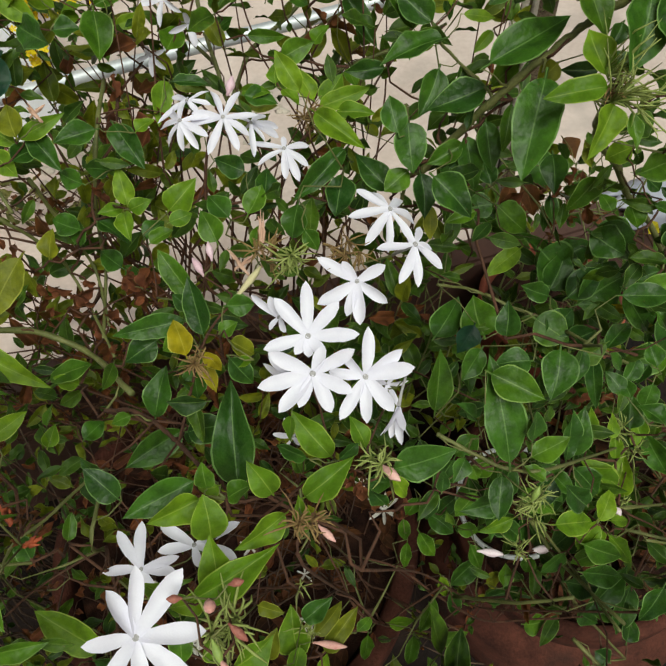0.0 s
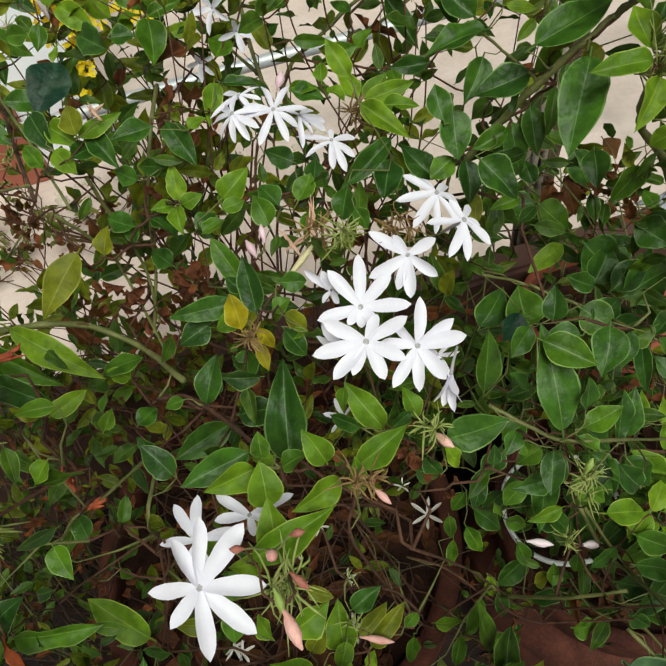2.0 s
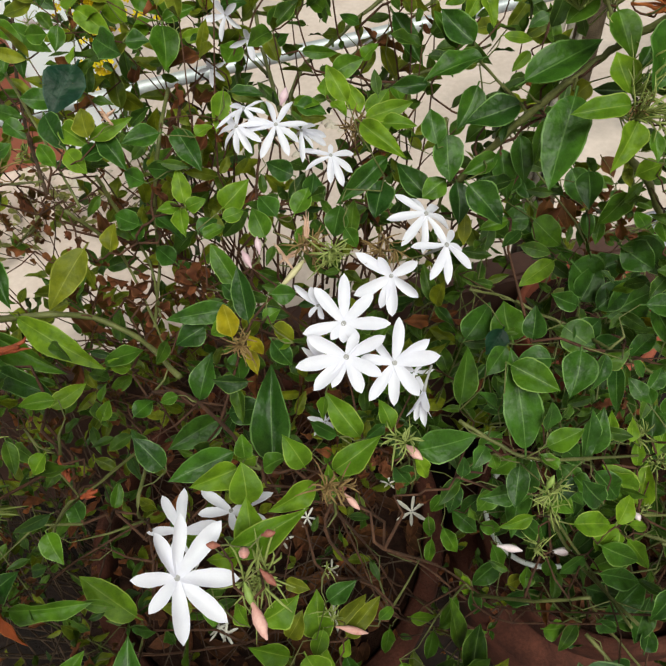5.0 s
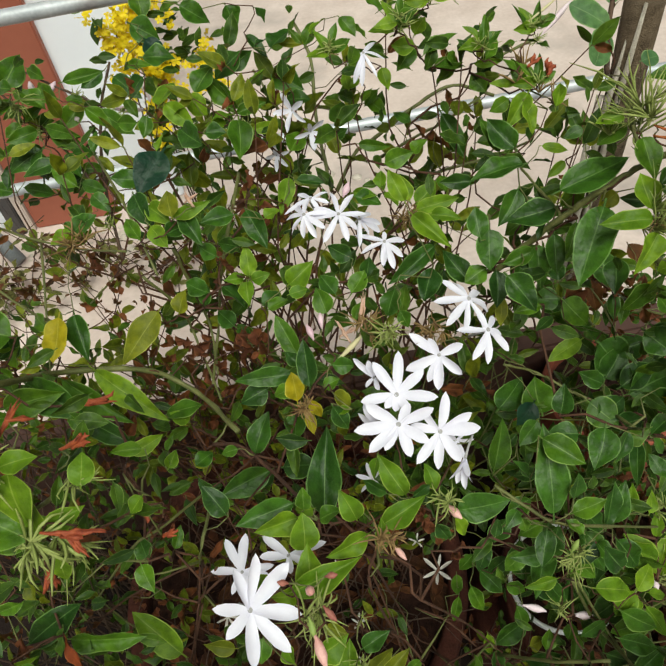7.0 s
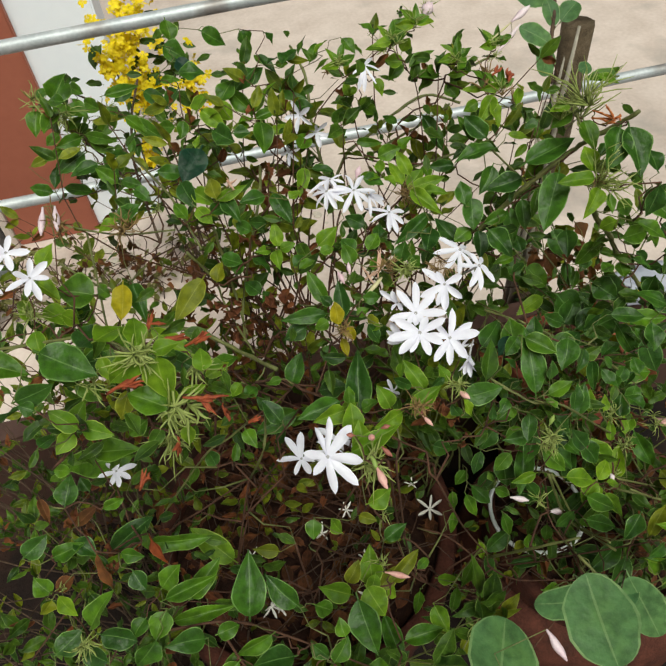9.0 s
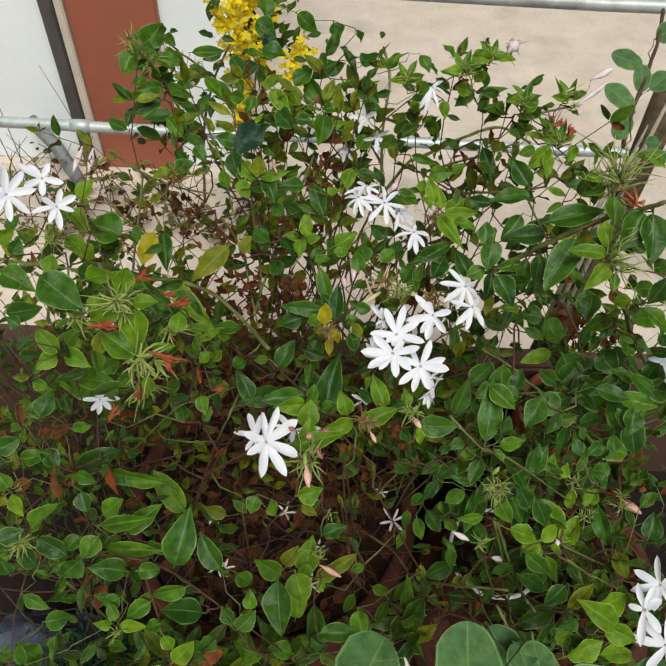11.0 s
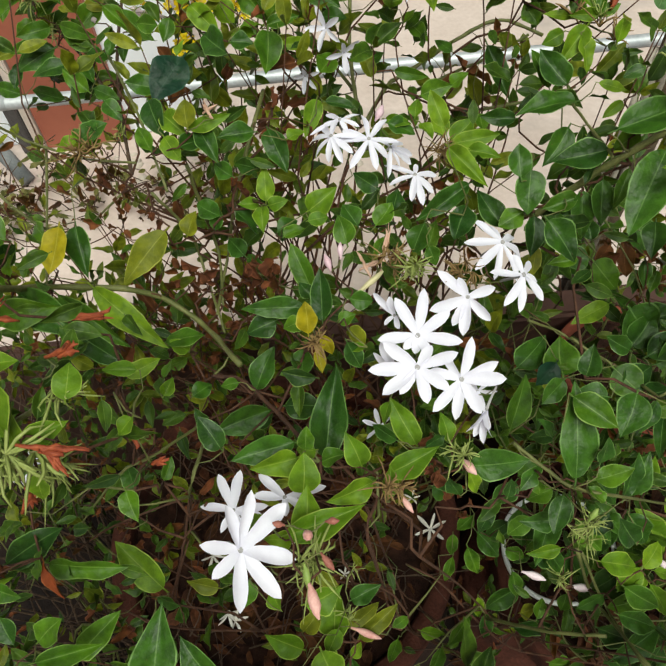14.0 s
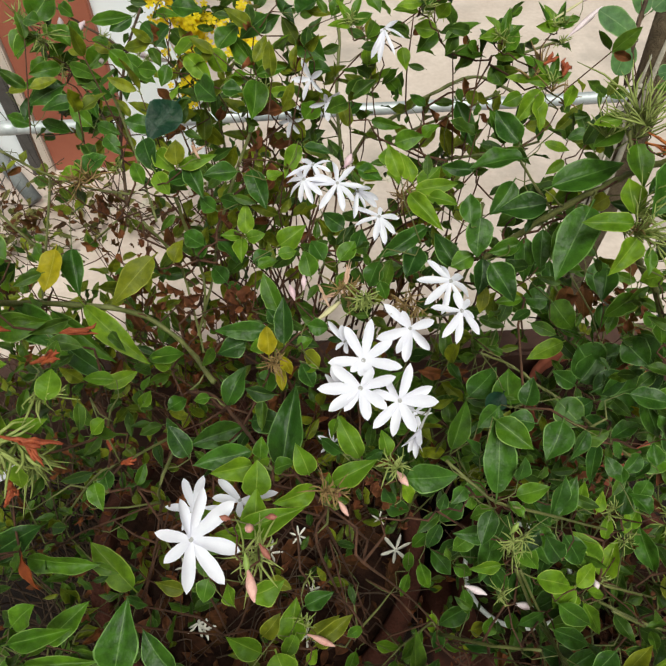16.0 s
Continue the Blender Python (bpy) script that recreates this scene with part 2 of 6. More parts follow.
def child(name, me, parent, m=None, label=""):
    ob = new(name, me)
    ob.parent = parent
    ob.matrix_parent_inverse = PLACE[parent.name].inverted()
    ob.matrix_basis = m if m is not None else Matrix.Identity(4)
    PLACE[ob.name] = ob.matrix_basis.copy()
    return tagged(ob, label)


PLACE = {}


def thing(name, at, label, category, group="", kind=""):
    ob = new(name)
    ob.empty_display_size = 0.02
    ob.matrix_basis = Matrix.Translation(at)
    PLACE[ob.name] = ob.matrix_basis.copy()
    return tagged(ob, label, category, group, kind)


def solid(name, bm, material, label, category="", kind="", smooth=False):
    me = bpy.data.meshes.new(name)
    bm.to_mesh(me)
    bm.free()
    me.materials.append(material)
    if smooth:
        me.polygons.foreach_set("use_smooth", [True] * len(me.polygons))
    ob = new(name, me)
    PLACE[ob.name] = Matrix.Identity(4)
    return tagged(ob, label, category, "", kind)


def box(bm, x0, x1, y0, y1, z0, z1, bevel=0.004):
    got = bmesh.ops.create_cube(bm, size=1)["verts"]
    bmesh.ops.scale(bm, vec=(x1 - x0, y1 - y0, z1 - z0), verts=got)
    bmesh.ops.translate(bm, vec=((x0 + x1) / 2, (y0 + y1) / 2, (z0 + z1) / 2), verts=got)
    edges = list({e for v in got for e in v.link_edges})
    if bevel:
        bmesh.ops.bevel(bm, geom=edges, offset=bevel, segments=2, affect="EDGES")


def tube(points, radii, sides=6):
    """Rings of a tube along a line of points: vertices and faces."""
    pts = [Vector(p) for p in points]
    verts, faces = [], []
    for i, p in enumerate(pts):
        d = (pts[min(i + 1, len(pts) - 1)] - pts[max(i - 1, 0)])
        d = d.normalized() if d.length > 1e-9 else Vector((0, 0, 1))
        a = d.cross(Vector((0.31, 0.17, 0.93)))
        a = a.normalized() if a.length > 1e-6 else Vector((1, 0, 0))
        b = d.cross(a)
        for k in range(sides):
            w = 2 * math.pi * k / sides
            verts.append(p + radii[i] * (math.cos(w) * a + math.sin(w) * b))
        if i:
            o = (i - 1) * sides
            for k in range(sides):
                faces.append((o + k, o + (k + 1) % sides, o + sides + (k + 1) % sides, o + sides + k))
    last = (len(pts) - 1) * sides
    faces.append(tuple(range(sides - 1, -1, -1)))
    faces.append(tuple(range(last, last + sides)))
    return verts, faces


def smooth_line(pts, n=5, wobble=0.0, rng=random):
    """A Catmull-Rom line through the points."""
    p = [Vector(q) for q in pts]
    p = [2 * p[0] - p[1], *p, 2 * p[-1] - p[-2]]
    line = []
    for i in range(1, len(p) - 2):
        for k in range(n):
            t = k / n
            a = 0.5 * (2 * p[i] + (p[i + 1] - p[i - 1]) * t + (2 * p[i - 1] - 5 * p[i] + 4 * p[i + 1] - p[i + 2]) * t * t + (3 * p[i] - p[i - 1] - 3 * p[i + 1] + p[i + 2]) * t ** 3)
            line.append(a + Vector([rng.uniform(-wobble, wobble) for _ in range(3)]))
    return line + [p[-2]]


def lathe(profile, centre, sides=64, dents=0.0):
    verts, faces = [], []
    for r, z in profile:
        for k in range(sides):
            w = 2 * math.pi * k / sides
            rr = r * (1 + dents * noise.noise(Vector((math.cos(w) * 2, math.sin(w) * 2, z * 9))))
            verts.append((centre[0] + rr * math.cos(w), centre[1] + rr * math.sin(w), z))
    for i in range(len(profile) - 1):
        for k in range(sides):
            a, b = i * sides + k, i * sides + (k + 1) % sides
            faces.append((a, b, b + sides, a + sides))
    return verts, faces


# ---- leaves ----
def leaf_shape(kind, seed):
    """A leaf one long and one wide along y, folded at the midrib, its margin wavy, its tip drawn out, with a short stalk."""
    rng = random.Random(seed)
    rows, cols = 15, 6
    rise, fall = {"long": (0.84, 1.18), "egg": (0.66, 1.08), "round": (0.55, 0.52), "curled": (0.60, 0.80)}[kind]
    rise, fall = rise * rng.uniform(0.88, 1.12), fall * rng.uniform(0.88, 1.12)
    top = rise / (rise + fall)
    top = top ** rise * (1 - top) ** fall
    fold, droop, wave = rng.uniform(0.06, 0.46), rng.uniform(-0.10, 0.36), rng.uniform(0.015, 0.055)
    if kind == "round":
        fold, droop, wave = fold * 0.5, droop * 0.3, wave * 0.5
    if kind == "curled":
        fold, droop, wave = rng.uniform(0.4, 1.0), rng.uniform(0.15, 0.5), rng.uniform(0.06, 0.12)
    turn, phase, sway = rng.uniform(-0.4, 0.4), rng.uniform(0, 6), rng.uniform(-0.07, 0.07)
    edge = [1 + rng.uniform(-0.03, 0.03) for _ in range(rows * 2)]
    verts, faces, uvs = [], [], []
    for i in range(rows):
        s = 0.5 - 0.5 * math.cos(math.pi * i / (rows - 1)) if i else 0.0
        half = 0.5 * s ** rise * (1 - s) ** fall / top if 0 < s < 1 else 0.0
        half = max(half, 0.010)
        for j in range(cols + 1):
            side = j / cols * 2 - 1
            x = side * half * edge[i * 2 + (side > 0)] * (1 + 0.03 * math.sin(phase + 13 * s + 2 * side))
            cup = fold * abs(x) * (1.25 - 0.9 * abs(x))
            z = cup - droop * s * s + turn * x * s + wave * math.sin(phase + 9 * s + (3 if x > 0 else 0)) * abs(x) * 4
            verts.append((x + sway * math.sin(math.pi * s) + 0.5 * sway * s, s, z))
            uvs.append((j / cols, s))
    for i in range(rows - 1):
        for j in range(cols):
            a = i * (cols + 1) + j
            faces.append((a, a + 1, a + cols + 2, a + cols + 1))
    o = len(verts)
    for y in (-0.12, 0.03):
        for x, z in ((-0.035, 0), (0.035, 0), (0, -0.03)):
            verts.append((x, y, z))
            uvs.append((0.5, 0.0))
    faces += [(o, o + 1, o + 4, o + 3), (o + 1, o + 2, o + 5, o + 4), (o + 2, o, o + 3, o + 5)]
    return verts, faces, uvs


SHAPES = {"long": [leaf_shape("long", 10 + i) for i in range(8)], "egg": [leaf_shape("egg", 30 + i) for i in range(8)], "round": [leaf_shape("round", 50 + i) for i in range(4)]}
LEAF_MESH = {k: [mesh_of("leaf", *s[:2], LEAF[k], True, s[2]) for s in SHAPES["round" if k == "B" else ("egg" if k in "yo" else "long")] + (SHAPES["egg"] if k in "dg" else [])] for k in LEAF}
LEAF_LABEL = {"Y": "yellowing leaf", "o": "olive-yellow leaf", "b": "dry brown leaf", "r": "rust-coloured withered leaf", "y": "young lime-green leaf"}
FACING = Vector((0.0, -0.58, 0.81))
rng = random.Random(11)
BASES, CENTRES = {}, {}


def leaf_pose(base, tip, width, face):
    y = tip - base
    x = y.cross(face).normalized()
    z = x.cross(y).normalized()
    m = Matrix((x * width, y, z * (width * 0.5 + y.length * 0.5))).transposed().to_4x4()
    return Matrix.Translation(base) @ m


def sprig(plant, *leaves):
    for kind, bx, by, bz, tx, ty, tz, w in leaves:
        b, t = Vector((bx, by, bz)) / 1000, Vector((tx, ty, tz)) / 1000
        face = FACING + Vector((rng.gauss(0, 0.34), rng.gauss(0, 0.34), rng.gauss(0, 0.2)))
        child("leaf", rng.choice(LEAF_MESH[kind]), plant, leaf_pose(b, t, w / 1000 * 1.08, face), LEAF_LABEL.get(kind, ""))
        BASES.setdefault(plant.name, []).append(b - (t - b) * 0.1)
        CENTRES.setdefault(plant.name, []).append((b + t) / 2)


def broad(plant, *leaves):
    """Large outer leaves, turned to the light with little scatter."""
    for kind, bx, by, bz, tx, ty, tz, w in leaves:
        b, t = Vector((bx, by, bz)) / 1000, Vector((tx, ty, tz)) / 1000
        face = FACING + Vector((rng.gauss(0, 0.16), rng.gauss(0, 0.16), rng.gauss(0, 0.12)))
        child("leaf", rng.choice(LEAF_MESH[kind]), plant, leaf_pose(b, t, w / 1000 * 1.04, face), LEAF_LABEL.get(kind, ""))
        BASES.setdefault(plant.name, []).append(b - (t - b) * 0.1)
        CENTRES.setdefault(plant.name, []).append((b + t) / 2)


def petal_shape(seed):
    r = random.Random(seed)
    verts, faces, uvs = [], [], []
    rows, cols = 11, 4
    roll, fold, twist = r.uniform(-0.06, 0.14), r.uniform(0.8, 2.2), r.uniform(-0.25, 0.25)
    wide = r.uniform(0.235, 0.285)
    for i in range(rows):
        s = i / (rows - 1)
        half = wide / 2 * (0.40 + 0.60 * math.sin(min(1, s / 0.58) * math.pi / 2)) * max(0.004, 1 - (max(0, s - 0.58) / 0.421) ** 2.2) ** 0.72
        for j in range(cols + 1):
            x = (j / cols * 2 - 1) * half
            verts.append((x + 0.05 * r.uniform(-0.1, 0.1), 0.04 + 0.96 * s, fold * x * x * 2.2 - roll * s * s + 0.02 * math.sin(5 * s + seed) + twist * x * s))
            uvs.append((j / cols, s))
    for i in range(rows - 1):
        for j in range(cols):
            a = i * (cols + 1) + j
            faces.append((a, a + 1, a + cols + 2, a + cols + 1))
    return verts, faces, uvs


PETALS = {k: [mesh_of("petal", *petal_shape(70 + i)[:2], m) for i in range(6)] for k, m in (("white", PETAL), ("fallen", PETAL_OLD))}


def flower(plant, at, normal, ref, radius, count, cup, has_tube, kind, spread=()):
    """A star of narrow white petals round a small throat, on a slender tube."""
    r = radius / 1000
    c, n, x = Vector(at) / 1000, Vector(normal).normalized(), Vector(ref)
    x = (x - n * x.dot(n)).normalized()
    y = n.cross(x)
    m = Matrix.Translation(c) @ Matrix((x, y, n)).transposed().to_4x4()
    k = 0.05
    verts, faces = lathe([(0.0012 / r * 0.5, -0.05), (k * 1.1, 0.02), (k * 0.75, 0.035), (k * 0.5, -0.02)], (0, 0), 10)
    faces.append(tuple(range(30, 40)))
    if has_tube:
        o = len(verts)
        tv, tf = tube([(0, 0, 0.0), (0.03, 0.02, -0.35), (0.10, 0.03, -0.8)], [0.055, 0.04, 0.035], 7)
        verts += tv
        faces += [tuple(i + o for i in f) for f in tf]
    head = child("flower" if has_tube else "fallen_flower", mesh_of("flower", verts, faces, THROAT), plant, m @ Matrix.Scale(r, 4))
    for i in range(count):
        w = 2 * math.pi * i / count + rng.gauss(0, 0.09)
        length = r * rng.uniform(0.90, 1.08)
        lift = math.asin(min(0.95, cup)) + rng.gauss(0, 0.10)
        if spread:
            w, length, lift = radians(spread[i][0]), spread[i][1] / 1000, math.asin(cup) + rng.gauss(0, 0.03)
        turn = Matrix.Rotation(w - math.pi / 2, 4, "Z") @ Matrix.Rotation(lift, 4, "X") @ Matrix.Rotation(rng.gauss(0, 0.2), 4, "Y")
        broad = (r * 0.6 + length * 0.4) * rng.uniform(0.95, 1.12) * (0.82 if cup < 0 else 1.0) * (1 if kind == "white" else 0.75)
        child("petal", rng.choice(PETALS[kind]), head, m @ turn @ Matrix.Diagonal((broad, length, length, 1)))
    if has_tube:
        BASES.setdefault(plant.name, []).append(c - n * r * 0.8 + x * r * 0.1)


def bud(plant, base, tip, width, kind):
    b, t, w = Vector(base) / 1000, Vector(tip) / 1000, width / 2000
    prof = [0.25, 0.4, 0.8, 1.0, 0.95, 0.6, 0.15] if kind not in ("tube", "orange", "dry", "amber") else [0.5, 0.6, 0.55, 0.8, 1.0, 0.8, 0.35]
    old = kind in ("orange", "dry", "brown", "amber")
    line = [b.lerp(t, i / 6) + Vector((rng.gauss(0, 1), rng.gauss(0, 1), rng.gauss(0, 1))) * (w * (0.35 if old else 0.05)) for i in range(7)]
    if old:
        prof = [p * rng.uniform(0.45, 0.95) for p in prof]
    v, f = tube(line, [w * p for p in prof], 8)
    if old:
        v, f = [], []
        side = (t - b).cross(Vector((0.3, 0.2, 0.9))).normalized()
        for k in range(3):
            spread = side * (w * (k - 1.0) * 0.55) + Vector([rng.gauss(0, 0.5) * w for _ in range(3)])
            path = [b.lerp(t, i / 6 * rng.uniform(0.85, 1.1)) + spread * (i / 6) ** 1.5 + Vector([rng.gauss(0, 0.16) * w for _ in range(3)]) for i in range(7)]
            tv, tf = tube(path, [w * q * rng.uniform(0.35, 0.6) for q in (0.5, 0.6, 0.7, 0.9, 1.0, 0.7, 0.2)], 6)
            f += [tuple(j + len(v) for j in q) for q in tf]
            v += tv
    child("bud" if kind not in ("orange", "dry", "brown", "amber") else "withered_flower", mesh_of("bud", v, f, BUD[kind]), plant, None, {"orange": "withered orange flower", "amber": "withered amber flower", "pink": "closed pink bud", "lilac": "closed lilac-pink bud", "dry": "dried pale flower"}.get(kind, ""))
    BASES.setdefault(plant.name, []).append(b)


def tuft(plant, at, way, radius, count, kind, thick=1.0, fan=0.62):
    """A cluster of calyces: thin pointed lobes that spread from short stalks."""
    c, d, r = Vector(at) / 1000, Vector(way).normalized(), radius / 1000
    verts, faces = [], []
    hubs = [c + Vector([rng.uniform(-0.3, 0.3) * r for _ in range(3)]) for _ in range(max(3, count // 8))]
    for i in range(int(count * 1.25)):
        hub = hubs[i % len(hubs)]
        way_i = (d * (0.5 if fan > 0.6 else 0.8) + Vector((0, 0, -0.15)) + Vector([rng.gauss(0, fan) for _ in range(3)])).normalized()
        long = r * rng.uniform(0.40, 0.85)
        bend = Vector([rng.gauss(0, 0.22) for _ in range(3)]) * long
        w = max(0.00040, r * 0.026) * thick * rng.uniform(0.8, 1.4)
        v, f = tube([hub, hub + way_i * long * 0.4 + bend * 0.15, hub + way_i * long * 0.75 + bend * 0.6, hub + way_i * long * 0.95 + bend * 1.3], [w * 0.8, w, w * 0.9, w * 0.3], 4)
        faces += [tuple(j + len(verts) for j in q) for q in f]
        verts += v
    child("calyx", mesh_of("calyx", verts, faces, CALYX[kind]), plant, None, "dried brown calyx cluster" if kind == "dry" else "spiky green calyx cluster")
    BASES.setdefault(plant.name, []).append(c - d * r * 0.4)


def stem(plant, radius, kind, *points):
    r = radius / 1000
    line = smooth_line([Vector(p) / 1000 for p in points], 5, r * 0.25, rng)
    n = len(line)
    v, f = tube(line, [r * (1.05 - 0.25 * i / n + 0.12 * math.sin(i * 2.1)) for i in range(n)], 8)
    child("stem", mesh_of("stem", v, f, STEM[kind]), plant)
    BASES.setdefault(plant.name, []).extend(line[::4])


def branch_out(plant, roots, seed):
    """Twigs that join all stalks of a plant to its roots, each growing from the nearest twig that lies closer to the soil."""
    r = random.Random(seed)
    nodes = [(Vector(p), -1) for p in roots]
    far = lambda p: min((p - Vector(q)).length for q in roots)
    for p in sorted(BASES[plant.name], key=far):
        best = min(range(len(nodes)), key=lambda i: (nodes[i][0] - p).length + 0.25 * max(0, nodes[i][0].z - p.z) + (0.02 if i < len(roots) else 0))
        nodes.append((p, best))
    load = [1] * len(nodes)
    for i in range(len(nodes) - 1, -1, -1):
        if nodes[i][1] >= 0:
            load[nodes[i][1]] += load[i]
    sets = {"twig": ([], []), "red": ([], [])}
    for i, (p, k) in enumerate(nodes):
        if k < 0:
            continue
        q = nodes[k][0]
        long = (p - q).length
        if long < 0.002:
            continue
        sag = Vector((r.gauss(0, 0.14), r.gauss(0, 0.12), -0.05 + r.gauss(0, 0.06))) * long
        kink = Vector((r.gauss(0, 0.13), r.gauss(0, 0.13), r.gauss(0, 0.08))) * long
        mid = [q, q.lerp(p, 0.35) + sag * 0.8, q.lerp(p, 0.7) + sag * 0.6 + kink, p]
        ra, rb = min(0.0011, 0.00036 * load[k] ** 0.28), min(0.0010, 0.00034 * load[i] ** 0.28)
        v, f = tube(mid, [ra, ra * 0.7 + rb * 0.3, rb, rb * 0.9], 5)
        vs, fs = sets["twig" if load[i] < 3 else "red"]
        fs += [tuple(j + len(vs) for j in q4) for q4 in f]
        vs += v
    for kind, (vs, fs) in sets.items():
        if vs:
            tagged(child("twig_tangle", mesh_of("twig_tangle", vs, fs, STEM[kind]), plant), kind="stuff")


FILL_SHAPES = [leaf_shape(k, 91 + i) for i, k in enumerate(("egg", "long", "egg", "long", "egg"))]
CURLED_SHAPES = [leaf_shape("curled", 131 + i) for i in range(5)]
WITHERED_MESH = [mesh_of("withered_leaf", *q[:2], LEAF["w"], True, q[2]) for q in CURLED_SHAPES]


def filler(plant, name, places, sizes, material, seed, flat=0.0, shapes=FILL_SHAPES):
    """Many small leaves in one mesh."""
    r = random.Random(seed)
    verts, faces, uvs = [], [], []
    for p in places:
        way = None
        if isinstance(p, tuple):
            p, way = p
        y = Vector((r.gauss(0, 1), r.gauss(0, 1), r.gauss(0, 0.5) * (1 - flat))).normalized()
        if way is not None:
            y = (way + y * 0.25).normalized()
        face = FACING.lerp(Vector((0, 0, 1)), flat) + Vector((r.gauss(0, 0.5), r.gauss(0, 0.5), r.gauss(0, 0.3))) * (1 - 0.5 * flat)
        long = r.uniform(*sizes)
        m = leaf_pose(p, p + y * long, long * r.uniform(0.36, 0.52), face)
        v0, f0, u0 = r.choice(shapes)
        o = len(verts)
        verts += [m @ Vector(v) for v in v0]
        uvs += u0
        faces += [tuple(i + o for i in f) for f in f0]
    return tagged(child(name, mesh_of(name, verts, faces, material, True, uvs), plant), kind="stuff")


def withered(plant, at, radius, count):
    """A hanging clump of curled dead leaves on its twig."""
    c, r = Vector(at) / 1000, radius / 1000
    for _ in range(count):
        base = c + Vector([rng.gauss(0, 0.36) * r for _ in range(3)])
        way = Vector((rng.gauss(0, 0.6), rng.gauss(0, 0.6), -0.9)).normalized() * (r * rng.uniform(0.40, 0.80))
        face = FACING + Vector([rng.gauss(0, 0.5) for _ in range(3)])
        child("withered_leaf", rng.choice(WITHERED_MESH), plant, leaf_pose(base, base + way, way.length * rng.uniform(0.45, 0.65), face), "curled rust-brown dead leaf")
    BASES.setdefault(plant.name, []).append(c)


# ---- ground, low wall, far wall, railing ----
bm = bmesh.new()
bmesh.ops.create_grid(bm, x_segments=2, y_segments=2, size=300)
ground = solid("ground", bm, CONCRETE, "pale beige concrete yard floor with stains and fallen petals", "ground", "structure")

bm = bmesh.new()
box(bm, -1.6, 1.6, 0.525, 0.572, 0.0, 0.335, 0.006)
low_wall = solid("wall_low", bm, BROWNWALL, "low brown-painted wall behind the flower pots", "wall", "structure")

# near-black sheet over the pale ground, from the low wall forward
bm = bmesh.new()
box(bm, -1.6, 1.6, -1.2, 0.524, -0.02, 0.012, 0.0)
solid("pavement", bm, DARKFLOOR, "near-black paving under the flower pots", "pavement", "structure")

bm = bmesh.new()
box(bm, -3.0, -0.30, 1.46, 1.60, 0.0, 2.3, 0.004)
far_wall = solid("wall_white", bm, WHITEWALL, "white-painted wall beyond the railing", "wall", "structure")
bm = bmesh.new()
box(bm, -0.694, -0.478, 1.435, 1.458, 0.0, 2.1, 0.003)
solid("door_brown", bm, REDWALL, "red-brown painted door panel in the white wall", "door", "structure")
bm = bmesh.new()
box(bm, -0.752, -0.719, 1.42, 1.458, 0.0, 2.15, 0.003)
solid("trim_dark", bm, DARKIRON, "dark iron strip of the door frame", "door frame", "structure")
bm = bmesh.new()
box(bm, -0.717, -0.696, 1.425, 1.458, 0.0, 2.15, 0.003)
solid("trim_pale", bm, PALEPOST, "pale wooden strip of the door frame", "door frame", "structure")

rail = thing("pipe_railing", (0, 1.0, 0), "galvanised steel pipe railing with two rails", "railing")
for z, lo, hi in ((0.436, -2.4, 2.4), (0.726, -2.4, 2.4)):
    pts = [(lo + (hi - lo) * i / 24, 1.0, z + 0.0015 * math.sin(i * 1.7)) for i in range(25)]
    v, f = tube(pts, [0.0112] * 25, 14)
    child("rail", mesh_of("rail", v, f, STEEL), rail)
for x in (-1.9, 1.35):
    v, f = tube([(x, 1.0, 0), (x, 1.0, 0.4), (x, 1.0, 0.76)], [0.016] * 3, 14)
    child("post", mesh_of("post", v, f, STEEL), rail)
v, f = tube([(-0.565, 1.0, 0.437), (-0.545, 1.0, 0.437), (-0.525, 1.0, 0.437)], [0.0125, 0.0132, 0.0125], 14)
child("pipe_joint", mesh_of("joint", v, f, STEEL), rail, None, "rusty pipe joint")

r = random.Random(3)
verts, faces = [], []
for i in range(200):
    c = Vector((r.uniform(-1.5, 0.2), 1.34 + r.gauss(0, 0.06), 0))
    s = r.uniform(0.004, 0.013)
    bm = bmesh.new()
    bmesh.ops.create_icosphere(bm, subdivisions=2, radius=s)
    for q in bm.verts:
        q.co *= 1 + 0.5 * noise.noise(q.co * 60 + c * 9)
    o = len(verts)
    verts += [c + Vector((v.co.x * r.uniform(0.8, 1.5), v.co.y, v.co.z * 0.7)) for v in bm.verts]
    faces += [tuple(v.index + o for v in f.verts) for f in bm.faces]
    bm.free()
rubble = new("rubble", mesh_of("rubble", verts, faces, RUBBLE))
tagged(rubble, "pale rubble and grit along the foot of the wall", "rubble", "", "stuff")

# dry weeds, twigs and a fallen pipe on the ground beyond the low wall
weeds = thing("weeds", (-0.5, 1.2, 0.0), "straggling dry weeds and small olive leaves on the concrete", "weeds", "", "stuff")
r = random.Random(57)
verts, faces, green, brown = [], [], [], []
for _ in range(84):
    a = Vector((-0.58 + r.gauss(0, 0.22), 1.20 + r.gauss(0, 0.055), 0.0))
    b = a + Vector((r.gauss(0, 0.09), r.gauss(0, 0.06), r.uniform(0.02, 0.13)))
    line = smooth_line([a, a.lerp(b, 0.5) + Vector((r.gauss(0, 0.02), r.gauss(0, 0.02), 0.02)), b], 3)
    v, f = tube(line, [0.0013] * len(line), 4)
    faces += [tuple(j + len(verts) for j in q) for q in f]
    verts += v
    for p in line[1:]:
        for _ in range(r.choice((0, 1, 1, 2))):
            (brown if r.random() < 0.35 else green).append(p + Vector((r.gauss(0, 0.012), r.gauss(0, 0.012), r.gauss(0, 0.006))))
